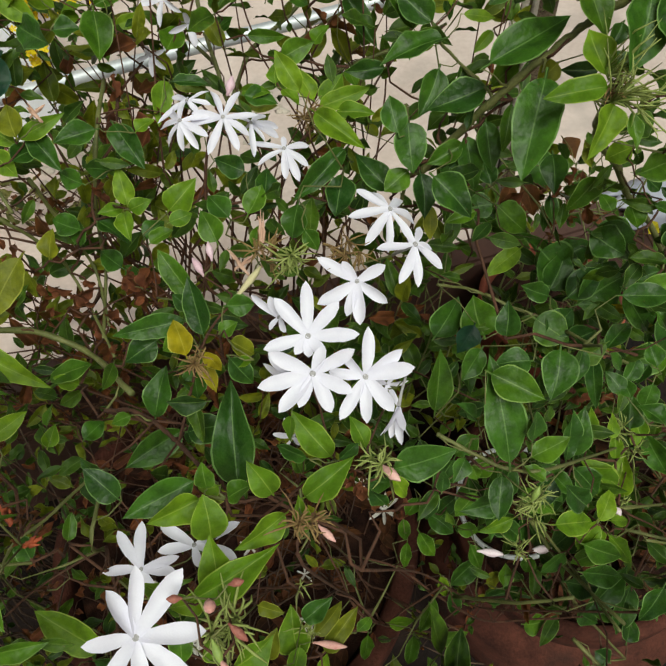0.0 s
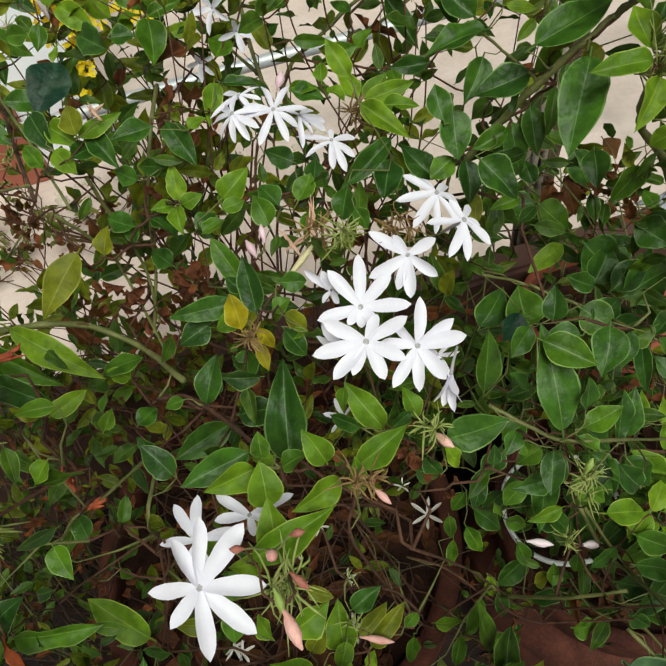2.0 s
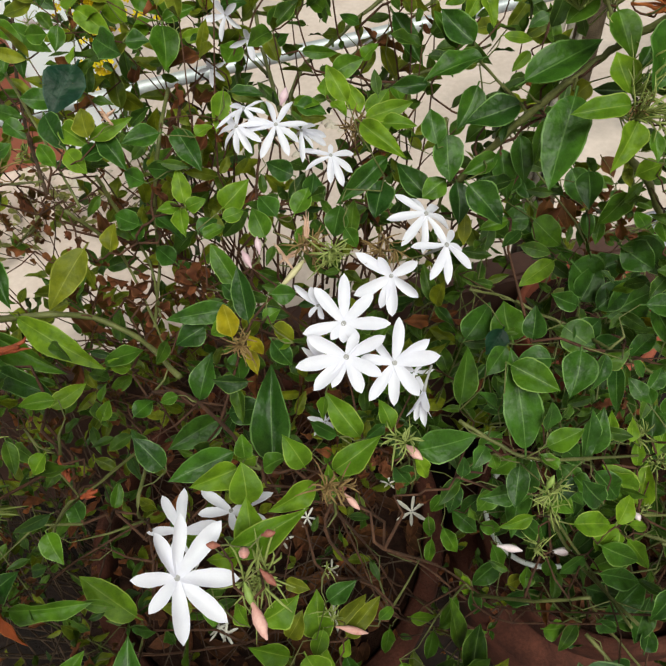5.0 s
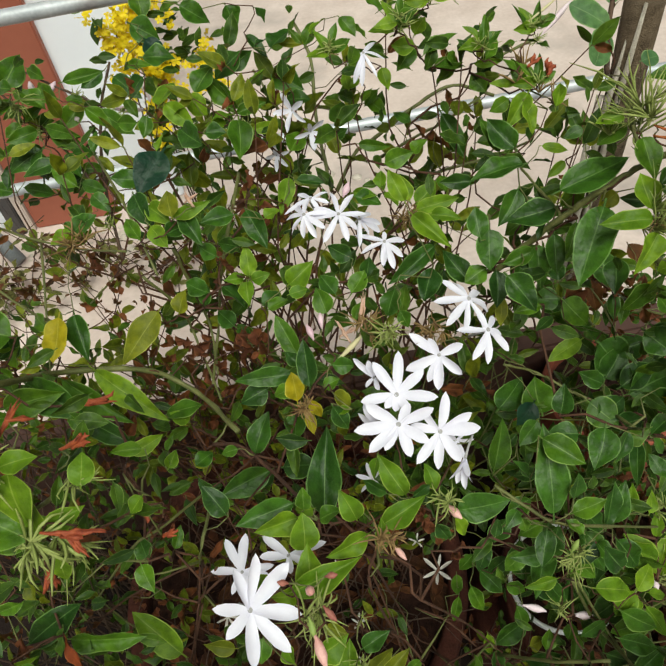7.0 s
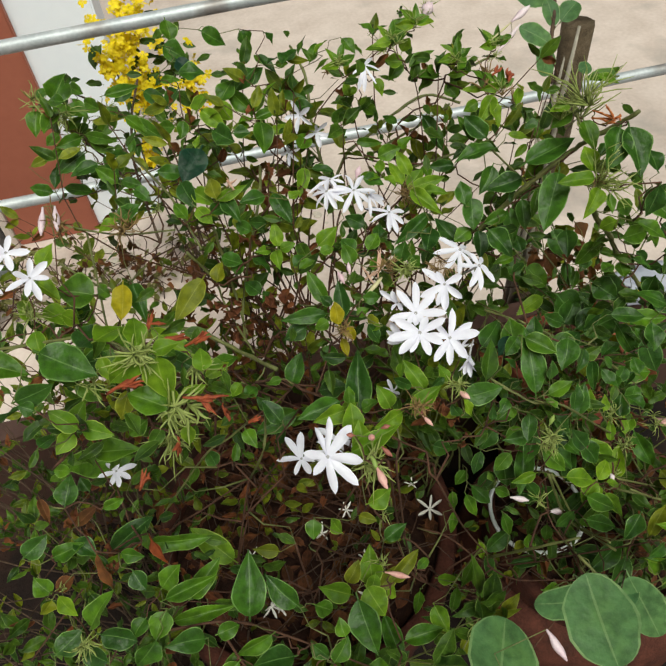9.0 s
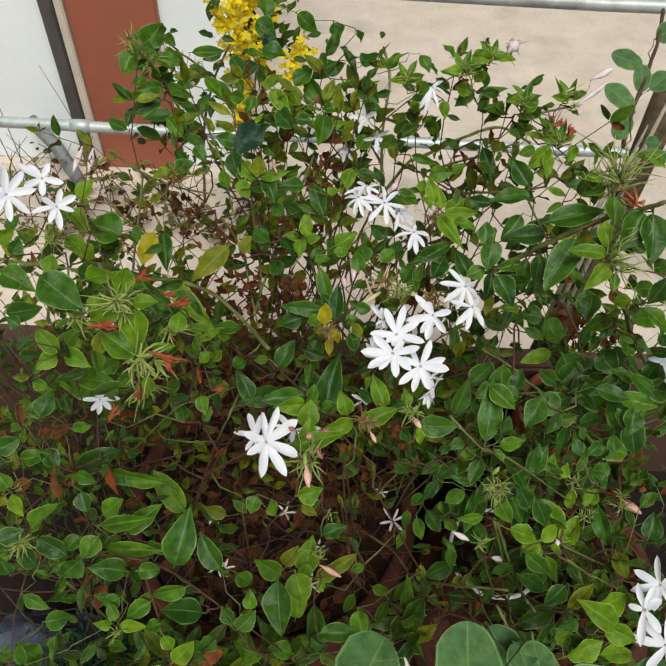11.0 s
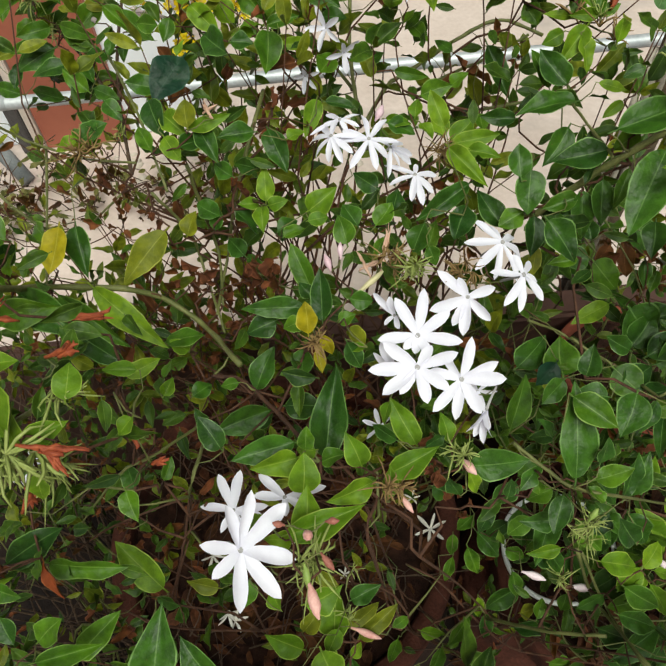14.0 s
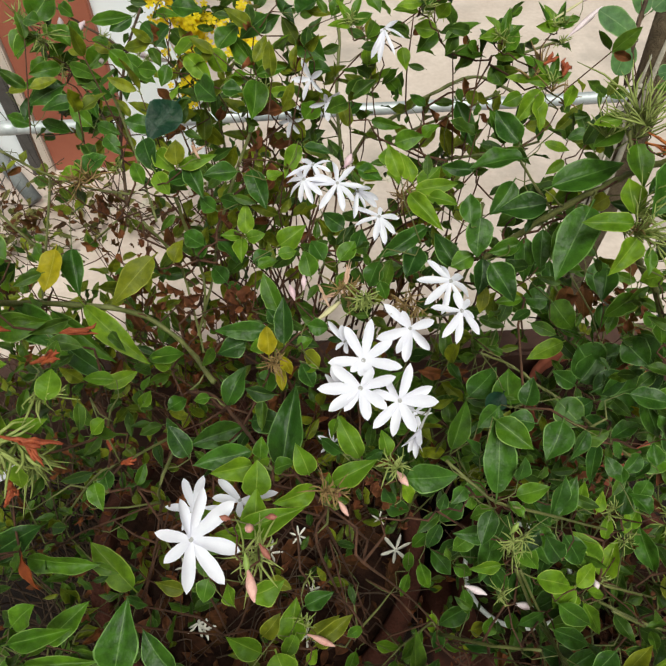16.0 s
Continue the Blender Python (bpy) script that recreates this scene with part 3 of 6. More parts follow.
tagged(child("weed_stalks", mesh_of("weed_stalks", verts, faces, STEM["wood"]), weeds), kind="stuff")
filler(weeds, "weed_foliage", green, (0.014, 0.034), FILL["k"], 58, 0.4)
filler(weeds, "withered_foliage", brown, (0.014, 0.030), FILL["b"], 59, 0.4)

twigs = thing("dead_twigs", (-0.74, 1.32, 0.0), "thin dark bare twigs standing and leaning before the white wall", "twigs", "", "stuff")
r = random.Random(63)
verts, faces = [], []
for i in range(20):
    a = Vector((r.uniform(-0.98, -0.66), r.uniform(1.22, 1.36), 0.0))
    high = r.uniform(0.20, 0.42) if i < 4 else r.uniform(0.05, 0.20)
    lean = 0.03 if i < 4 else 0.16
    b = a + Vector((r.gauss(0, lean), r.gauss(0, 0.03), high))
    line = smooth_line([a, a.lerp(b, 0.5) + Vector((r.gauss(0, 0.012), 0, 0)), b], 4)
    v, f = tube(line, [0.0017 - 0.0012 * k / len(line) for k in range(len(line))], 5)
    faces += [tuple(j + len(verts) for j in q) for q in f]
    verts += v
child("twig_tangle", mesh_of("twig_tangle", verts, faces, DARKIRON), twigs)

stub = thing("pipe_stub", (-0.72, 1.30, 0.0), "short grey weathered pipe end leaning on the ground", "pipe")
axis = [Vector((-0.715, 1.30, 0.016)), Vector((-0.755, 1.34, 0.055)), Vector((-0.80, 1.385, 0.10)), Vector((-0.87, 1.43, 0.15))]
v, f = tube(axis, [0.018, 0.019, 0.018, 0.018], 14)
child("barrel", mesh_of("barrel", v, f, GREYPIPE), stub)

# ---- pots ----
def flower_pot(x, y, r, top, label, seed, clay=TERRACOTTA, belly=0.0):
    pot = thing("flower_pot", (x, y, 0.0), label, "flower pot", "terracotta flower pots")
    prof = [(0.0, 0.004), (r * 0.78, 0.004), (r * 0.81, 0.012), (r * (0.84 + belly), 0.10), (r * (0.87 + 1.1 * belly), 0.18), (r * (0.89 + 0.8 * belly), top - 0.09), (r * 0.90, top - 0.056), (r * 0.87, top - 0.058), (r * 0.82, top - 0.10)]
    v, f = lathe(prof, (x, y), 72, 0.012)
    child("body", mesh_of("pot", v, f, clay), pot)
    ring = [(r * 0.885, top - 0.060), (r * 0.985, top - 0.055), (r, top - 0.048), (r, top - 0.006), (r * 0.985, top), (r * 0.905, top), (r * 0.89, top - 0.006), (r * 0.865, top - 0.060)]
    v, f = lathe(ring + ring[:1], (x, y), 72, 0.012)
    child("rim", mesh_of("rim", v, f, clay), pot)
    rr = random.Random(seed)
    verts, faces = [], []
    rings, sides = 26, 72
    for i in range(rings):
        for k in range(sides):
            w = 2 * math.pi * k / sides
            q = r * 0.875 * i / (rings - 1)
            px, py = x + q * math.cos(w), y + q * math.sin(w)
            verts.append((px, py, top - 0.022 + 0.012 * noise.noise(Vector((px * 22, py * 22, seed))) + 0.005 * noise.noise(Vector((px * 90, py * 90, seed)))))
    for i in range(rings - 1):
        for k in range(sides):
            a, b = i * sides + k, i * sides + (k + 1) % sides
            faces.append((a, b, b + sides, a + sides))
    soil = new("soil", mesh_of("soil", verts, faces, SOIL))
    PLACE[soil.name] = Matrix.Identity(4)
    tagged(soil, "dark damp soil with crumbs filling a flower pot", "soil", "", "stuff")
    return pot


POT_TOP = 0.345
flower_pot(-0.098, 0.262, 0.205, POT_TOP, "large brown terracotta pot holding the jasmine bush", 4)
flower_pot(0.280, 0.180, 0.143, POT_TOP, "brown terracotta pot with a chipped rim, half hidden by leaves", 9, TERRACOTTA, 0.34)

flower_pot(0.372, 0.440, 0.095, POT_TOP - 0.01, "small red terracotta pot beside the low wall", 14, TERRACOTTA_RED)

# litter of dry leaves and crumbs on the soil
r = random.Random(21)
litter = thing("leaf_litter", (-0.09, 0.26, POT_TOP - 0.03), "dry brown fallen leaves on dark soil", "leaf litter", "", "stuff")
spots = []
for cx, cy, rad, n in ((-0.098, 0.262, 0.17, 260), (0.280, 0.180, 0.115, 100)):
    for i in range(n):
        a, q = r.uniform(0, 6.28), rad * math.sqrt(r.random())
        spots.append(Vector((cx + q * math.cos(a), cy + q * math.sin(a), POT_TOP - 0.018 + r.uniform(0, 0.012))))
for i in range(60):
    spots.append(Vector((r.uniform(-0.06, 0.22), r.uniform(-0.1, 0.42), 0.016 + r.uniform(0, 0.01))))
filler(litter, "dry_litter", spots, (0.014, 0.040), FILL["b"], 5, 0.75)

# ---- plants ----
main = thing("jasmine_bush", (-0.08, 0.25, POT_TOP - 0.03), "green jasmine bush with white star flowers and pink buds", "bush")
right = thing("jasmine_plant", (0.31, 0.18, POT_TOP - 0.03), "leafy jasmine plant with white star flowers, growing in a terracotta pot", "bush")
left = thing("jasmine_shrub", (-0.34, 0.20, 0.0), "jasmine shrub with withered orange flowers and spiky calyces", "bush")
roundleaf = thing("round_leaved_plant", (0.10, -0.06, 0.30), "plant with large smooth round blue-green leaves", "plant")
roundback = thing("round_leaved_shoot", (0.37, 0.60, 0.0), "upright shoot with round blue-green leaves beside a stake", "plant")

sprig(main, ("d", -207, 514, 769, -185, 502, 765, 13), ("y", -219, 461, 758, -242, 458, 753, 12), ("g", -211, 451, 756, -228, 484, 755, 10), ("g", -260, 587, 838, -240, 610, 857, 27), ("g", -260, 585, 826, -274, 549, 821, 20), ("g", -247, 588, 829, -228, 572, 816, 18), ("g", -239, 581, 793, -204, 555, 793, 13))
sprig(main, ("g", -242, 564, 801, -265, 546, 807, 15), ("g", -204, 580, 836, -164, 581, 839, 13), ("g", -210, 563, 830, -229, 588, 831, 16), ("g", -242, 555, 851, -262, 568, 852, 14), ("d", -212, 541, 785, -195, 550, 774, 15), ("g", -175, 29, 692, -158, 31, 690, 13), ("g", -137, 23, 677, -169, 13, 669, 16), ("d", -125, 12, 648, -157, 6, 669, 20))
sprig(main, ("g", -166, 13, 667, -185, -1, 662, 14), ("y", -188, -4, 661, -167, -5, 656, 11), ("g", -188, -5, 674, -196, 6, 683, 10), ("g", -155, -2, 662, -168, -6, 658, 11), ("y", -152, -10, 657, -145, -18, 646, 11), ("y", -144, -26, 640, -128, -13, 649, 17), ("y", -146, -35, 637, -167, -40, 637, 16), ("d", -188, 11, 680, -201, 4, 677, 12))
sprig(main)
sprig(main)
sprig(main, ("y", -143, 193, 793, -123, 202, 795, 10), ("y", -125, 173, 828, -142, 172, 833, 8), ("g", -141, 165, 705, -134, 177, 713, 8), ("d", -154, 152, 726, -160, 166, 731, 12), ("y", -188, 133, 924, -175, 149, 914, 14))
sprig(main, ("g", -170, 208, 826, -161, 199, 819, 11), ("g", -138, 229, 731, -134, 241, 736, 8), ("y", -136, 211, 737, -129, 222, 742, 9), ("d", -120, 218, 721, -107, 228, 720, 12), ("o", -126, 357, 736, -116, 368, 751, 15))
sprig(main, ("y", -137, 291, 672, -149, 291, 686, 12), ("g", -153, 295, 682, -123, 299, 687, 19), ("g", -138, 379, 804, -148, 399, 812, 12), ("g", -123, 495, 837, -130, 481, 826, 12))
sprig(main, ("d", -190, 476, 782, -177, 460, 776, 14), ("g", -133, 494, 833, -152, 501, 833, 14), ("g", -186, 550, 823, -167, 542, 801, 14), ("d", -189, 530, 789, -185, 548, 802, 9), ("d", -122, 531, 853, -142, 525, 840, 18), ("d", -128, 588, 874, -105, 579, 862, 22))
sprig(main, ("g", -139, 570, 846, -117, 561, 846, 9), ("g", -120, 622, 886, -120, 603, 868, 19), ("d", -115, -1, 623, -128, -12, 619, 14), ("g", -82, 9, 673, -83, 19, 684, 11), ("g", -50, 4, 568, -69, 7, 579, 16), ("d", -108, 17, 647, -96, 6, 640, 14), ("g", -94, 1, 645, -80, 12, 657, 15), ("g", -74, -8, 606, -108, 3, 584, 19))
sprig(main, ("g", -64, -14, 560, -44, -14, 552, 15), ("g", -98, -27, 559, -75, -19, 561, 18), ("g", -89, -36, 548, -98, -28, 566, 12))
sprig(main, ("g", -85, 94, 704, -89, 80, 698, 13), ("y", -60, 84, 821, -68, 90, 826, 8), ("g", -115, 93, 855, -110, 80, 854, 9), ("g", -100, 45, 654, -86, 41, 638, 14))
sprig(main, ("y", -66, 74, 711, -73, 87, 713, 11), ("y", -46, 57, 784, -27, 60, 787, 14), ("d", -101, 173, 760, -109, 181, 767, 9), ("y", -112, 123, 865, -120, 117, 861, 8))
sprig(main, ("d", -93, 157, 759, -104, 169, 776, 14), ("d", -55, 232, 780, -74, 224, 778, 15), ("g", -85, 213, 741, -98, 212, 740, 8))
sprig(main, ("d", -72, 346, 700, -86, 360, 704, 14), ("d", -104, 360, 736, -98, 371, 750, 14), ("d", -50, 305, 784, -36, 313, 787, 12), ("g", -46, 294, 790, -31, 298, 793, 12), ("d", -81, 359, 790, -94, 372, 793, 13))
sprig(main, ("y", -106, 376, 822, -76, 375, 830, 10), ("o", -106, 372, 826, -107, 393, 835, 15), ("d", -85, 363, 751, -67, 350, 741, 18), ("d", -98, 361, 750, -116, 378, 750, 16), ("d", -86, 361, 702, -100, 378, 709, 16), ("d", -64, 372, 784, -81, 380, 784, 13))
sprig(main, ("d", -114, 366, 815, -98, 378, 812, 14), ("y", -107, 476, 857, -95, 499, 865, 18), ("y", -85, 493, 850, -70, 489, 833, 18), ("y", -102, 479, 855, -84, 460, 842, 16), ("y", -116, 451, 832, -109, 463, 838, 7), ("g", -49, 510, 815, -21, 512, 820, 12))
sprig(main, ("y", -58, 479, 826, -76, 483, 829, 12), ("y", -68, 479, 832, -50, 484, 835, 14), ("d", -76, 469, 828, -58, 466, 826, 14), ("d", -95, 466, 838, -76, 438, 838, 20), ("g", -68, 537, 836, -50, 512, 817, 19), ("y", -51, 525, 808, -16, 549, 831, 25), ("g", -81, 523, 834, -63, 540, 850, 19), ("d", -117, 532, 870, -90, 528, 865, 21))
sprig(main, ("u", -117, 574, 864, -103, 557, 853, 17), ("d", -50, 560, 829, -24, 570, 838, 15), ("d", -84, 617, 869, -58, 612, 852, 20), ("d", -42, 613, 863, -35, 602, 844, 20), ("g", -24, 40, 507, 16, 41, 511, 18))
sprig(main, ("y", -3, 87, 832, 1, 99, 840, 7), ("d", 35, 98, 800, 30, 104, 809, 8))
sprig(main, ("y", -38, 94, 553, -47, 76, 548, 14), ("y", -30, 77, 529, -20, 87, 529, 11), ("g", 18, 100, 543, 6, 92, 540, 11), ("y", 15, 65, 505, 21, 37, 498, 18))
sprig(main, ("Y", -26, 191, 818, -21, 184, 804, 7), ("Y", -29, 199, 794, -28, 186, 785, 7), ("g", -16, 195, 822, -6, 197, 825, 8), ("d", -13, 171, 837, -6, 163, 822, 10), ("o", -11, 183, 832, -1, 180, 820, 9), ("y", -4, 168, 835, -14, 172, 830, 5))
sprig(main, ("y", -35, 130, 800, -47, 132, 794, 9), ("g", -32, 124, 798, -19, 123, 806, 10), ("y", 6, 146, 814, 1, 137, 807, 8), ("d", 7, 126, 810, -5, 135, 812, 10), ("d", 21, 120, 812, 31, 123, 816, 8), ("y", 34, 124, 807, 33, 136, 816, 9), ("d", 39, 246, 840, 32, 238, 825, 13))
sprig(main, ("d", 3, 280, 808, -5, 296, 814, 13), ("g", 14, 274, 813, 26, 288, 818, 13), ("g", -6, 250, 825, -10, 263, 837, 13), ("y", -28, 275, 822, -15, 278, 822, 9), ("g", 37, 222, 847, 41, 214, 839, 8), ("g", 12, 254, 808, 19, 264, 814, 7), ("d", -30, 232, 800, -37, 239, 807, 9), ("g", -37, 213, 803, -49, 210, 800, 10))
sprig(main, ("d", -9, 203, 832, 4, 202, 829, 10), ("d", -38, 213, 772, -44, 199, 761, 14), ("d", 25, 286, 808, 34, 300, 818, 14), ("d", 19, 307, 813, 4, 315, 821, 13), ("d", -8, 407, 811, 15, 405, 805, 10), ("y", -38, 372, 808, -26, 377, 812, 10))
sprig(main, ("d", 33, 361, 822, 52, 354, 818, 12), ("y", 32, 367, 821, 49, 357, 822, 8), ("y", -37, 489, 809, -14, 494, 808, 10), ("g", -8, 486, 782, 8, 508, 788, 18), ("g", 35, 479, 808, 44, 502, 816, 16), ("d", 31, 478, 793, 45, 482, 800, 13), ("d", -37, 561, 843, -64, 554, 824, 20), ("d", -11, 566, 817, 15, 543, 806, 24), ("d", -22, 557, 848, -9, 564, 853, 12))
sprig(main, ("d", -28, 590, 843, -10, 564, 830, 12), ("o", 0, 556, 848, 25, 553, 846, 9), ("d", -29, 535, 801, -6, 535, 805, 10), ("d", -2, 542, 799, 20, 533, 800, 16), ("g", 22, 541, 849, 33, 549, 865, 11), ("d", -8, 537, 855, 14, 561, 862, 18), ("y", 27, 520, 870, 39, 529, 880, 13), ("d", -16, 603, 861, -9, 595, 849, 14))
sprig(main, ("y", 41, 108, 804, 47, 100, 790, 7), ("d", 85, 119, 810, 79, 127, 817, 9), ("d", 103, 101, 814, 107, 108, 826, 10))
sprig(main, ("d", 97, 100, 741, 76, 97, 747, 11), ("d", 65, 105, 771, 69, 112, 777, 8), ("d", 80, 114, 780, 72, 104, 780, 9))
sprig(main)
sprig(main, ("g", 107, 89, 793, 100, 97, 797, 8), ("g", 85, 115, 765, 86, 109, 758, 7))
sprig(main, ("d", 110, 166, 784, 95, 153, 781, 13))
sprig(main, ("y", 56, 384, 807, 60, 397, 813, 10), ("y", 82, 396, 777, 74, 412, 797, 15), ("y", 60, 381, 803, 66, 365, 801, 10), ("g", 52, 477, 813, 40, 485, 817, 11), ("g", 50, 495, 892, 60, 481, 884, 12))
sprig(main, ("y", 88, 467, 887, 69, 477, 889, 8), ("y", 106, 474, 878, 115, 479, 889, 12), ("y", 102, 459, 876, 85, 465, 878, 13), ("g", 112, 469, 862, 142, 482, 874, 11), ("y", 77, 468, 858, 80, 454, 847, 11), ("y", 61, 480, 823, 70, 487, 832, 10), ("y", 49, 476, 840, 48, 494, 849, 9), ("y", 61, 488, 839, 45, 483, 838, 8), ("g", 77, 493, 823, 64, 492, 809, 9))
sprig(main, ("g", 69, 498, 811, 79, 477, 811, 12), ("g", 53, 470, 788, 80, 462, 785, 10), ("g", 74, 460, 769, 99, 456, 779, 17), ("d", 103, 484, 791, 90, 499, 795, 9), ("g", 101, 467, 770, 112, 467, 783, 12), ("g", 104, 502, 880, 126, 506, 897, 15), ("g", 86, 511, 883, 76, 522, 894, 13), ("g", 105, 483, 864, 88, 463, 856, 15))
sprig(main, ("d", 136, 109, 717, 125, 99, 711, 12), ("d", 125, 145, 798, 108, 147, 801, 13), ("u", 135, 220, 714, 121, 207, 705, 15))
sprig(main, ("y", 191, 382, 853, 203, 405, 861, 9))
sprig(main, ("o", 183, 383, 641, 207, 378, 629, 11), ("d", 192, 397, 682, 182, 383, 669, 16), ("g", 121, 469, 850, 153, 477, 845, 15), ("g", 135, 478, 855, 143, 472, 844, 11))
sprig(main, ("g", 162, 462, 853, 181, 491, 862, 12), ("o", 163, 485, 840, 167, 489, 868, 13), ("y", 160, 485, 836, 185, 480, 837, 7), ("g", 196, 464, 868, 183, 472, 889, 7), ("y", 186, 452, 832, 163, 449, 838, 7), ("g", 188, 442, 836, 181, 457, 853, 11), ("y", 125, 494, 894, 153, 505, 890, 10))
sprig(main, ("d", 152, 465, 858, 144, 484, 865, 14), ("g", 182, 446, 848, 172, 455, 857, 10), ("g", 158, 486, 826, 168, 473, 815, 15), ("d", 232, 428, 609, 223, 412, 586, 22), ("d", 224, 412, 593, 243, 391, 586, 22), ("d", 215, 397, 678, 194, 379, 669, 17), ("d", 229, 391, 644, 228, 409, 657, 16))
sprig(main, ("g", 256, 392, 657, 236, 406, 644, 15), ("g", 238, 366, 602, 222, 380, 611, 17), ("g", 294, 392, 599, 300, 378, 588, 14), ("g", 314, 396, 581, 300, 374, 573, 12), ("d", 302, 412, 566, 296, 387, 557, 13))
sprig(left, ("d", -286, 29, 670, -292, 38, 684, 12), ("g", -306, 99, 682, -315, 110, 696, 15), ("y", -289, 82, 709, -280, 65, 703, 13), ("b", -298, 96, 692, -283, 103, 693, 13), ("o", -295, 81, 708, -304, 72, 703, 11), ("d", -298, 48, 687, -277, 59, 693, 18), ("b", -285, 150, 689, -263, 162, 695, 10), ("b", -289, 144, 754, -284, 125, 744, 7), ("d", -325, 131, 693, -305, 140, 703, 17))
sprig(left, ("g", -304, 129, 684, -277, 130, 693, 14), ("d", -285, 137, 688, -269, 122, 685, 15), ("g", -302, 250, 855, -290, 257, 863, 11), ("d", -289, 222, 853, -282, 232, 863, 12), ("g", -288, 200, 855, -262, 190, 850, 20), ("y", -304, 233, 856, -289, 237, 867, 12), ("y", -262, -51, 640, -259, -63, 624, 13), ("d", -272, -57, 634, -282, -45, 639, 12))
sprig(left, ("d", -218, 31, 706, -236, 17, 691, 18), ("d", -261, 33, 684, -281, 44, 690, 17), ("g", -265, 9, 681, -242, 0, 678, 10), ("d", -266, -22, 657, -252, -32, 634, 19), ("g", -257, -36, 647, -232, -43, 631, 14), ("d", -246, -7, 669, -227, -1, 665, 16), ("g", -239, 102, 714, -221, 94, 714, 11), ("y", -262, 114, 680, -243, 116, 685, 6), ("d", -229, 83, 718, -222, 70, 708, 14))
sprig(left, ("d", -235, 117, 893, -243, 118, 899, 9), ("b", -254, 100, 726, -248, 80, 702, 11), ("g", -269, 58, 696, -249, 69, 724, 16), ("d", -259, 47, 704, -236, 40, 689, 18), ("g", -228, 54, 694, -239, 42, 693, 13), ("g", -209, 50, 707, -220, 33, 700, 17))
sprig(left, ("g", -244, 130, 740, -225, 131, 747, 9), ("g", -243, 169, 761, -208, 160, 771, 18), ("g", -256, 129, 809, -246, 130, 801, 9))
sprig(left, ("d", -273, 139, 743, -266, 157, 757, 17), ("d", -252, 125, 845, -242, 134, 844, 11), ("r", -222, 124, 688, -213, 103, 670, 8), ("d", -267, 171, 705, -272, 182, 713, 11), ("d", -245, 124, 897, -222, 127, 900, 14), ("y", -235, 233, 856, -224, 232, 844, 13), ("y", -254, 237, 856, -273, 253, 859, 14), ("y", -250, 211, 866, -250, 194, 859, 13))
sprig(left, ("y", -248, 242, 857, -230, 229, 851, 16), ("d", -259, 317, 766, -244, 334, 770, 18), ("y", -263, 327, 776, -247, 328, 767, 15), ("g", -245, 287, 782, -240, 276, 773, 11))
sprig(left, ("d", -247, 324, 767, -270, 328, 760, 14), ("y", -257, 301, 848, -245, 312, 863, 16), ("y", -262, 289, 843, -244, 274, 838, 16), ("g", -227, 346, 759, -243, 365, 760, 13), ("y", -239, 298, 774, -237, 309, 786, 12))
sprig(left, ("g", -245, 291, 784, -239, 284, 776, 10), ("y", -213, 438, 763, -195, 450, 764, 10), ("d", -185, 28, 693, -208, 23, 710, 17), ("y", -197, -3, 656, -207, -7, 666, 9))
sprig(right, ("y", 172, 8, 660, 194, 1, 642, 17), ("y", 178, -11, 656, 207, -1, 666, 19), ("d", 190, 16, 662, 171, 7, 664, 14))
sprig(right, ("d", 184, 44, 664, 167, 30, 650, 14))
sprig(right, ("d", 146, 90, 717, 135, 99, 736, 14))
sprig(right, ("d", 179, 169, 740, 167, 150, 734, 13), ("y", 182, 124, 707, 190, 137, 712, 9), ("d", 155, 125, 665, 159, 109, 670, 12), ("d", 194, 172, 713, 181, 143, 715, 10))
sprig(right)
sprig(right)
sprig(right, ("y", 219, 39, 628, 259, 50, 627, 19), ("y", 212, -4, 639, 249, 4, 619, 15), ("d", 276, 13, 592, 285, 18, 604, 12), ("d", 210, 181, 705, 239, 198, 701, 12), ("y", 231, 138, 625, 235, 152, 636, 9), ("y", 225, 124, 565, 235, 143, 592, 19))
sprig(right, ("d", 205, 149, 704, 199, 164, 711, 11), ("d", 207, 145, 705, 208, 158, 707, 10), ("d", 242, 161, 671, 235, 150, 657, 14), ("d", 246, 174, 674, 234, 167, 669, 11), ("d", 260, 156, 589, 273, 127, 561, 18), ("y", 241, 147, 613, 249, 158, 624, 13), ("y", 213, 134, 627, 216, 147, 645, 9), ("d", 239, 180, 678, 224, 165, 677, 13), ("d", 221, 143, 653, 230, 160, 665, 17))
sprig(right, ("d", 205, 172, 716, 210, 164, 706, 10), ("d", 251, 172, 673, 252, 188, 680, 13), ("d", 257, 182, 760, 237, 195, 770, 16), ("d", 210, 188, 755, 241, 180, 752, 15), ("d", 239, 165, 728, 233, 180, 738, 14), ("d", 228, 129, 684, 220, 146, 689, 15), ("d", 246, 177, 744, 238, 154, 733, 17))
sprig(right, ("d", 202, 241, 687, 183, 248, 700, 14), ("o", 277, 245, 644, 289, 247, 651, 10), ("d", 275, 258, 657, 263, 269, 661, 13))
sprig(right, ("Y", 272, 230, 650, 254, 237, 654, 8), ("d", 227, 203, 881, 218, 197, 857, 15), ("g", 231, 219, 830, 257, 205, 819, 12), ("d", 251, 233, 770, 269, 222, 763, 7), ("d", 216, 202, 691, 195, 203, 679, 17))
sprig(right, ("d", 263, 335, 605, 253, 318, 590, 18))
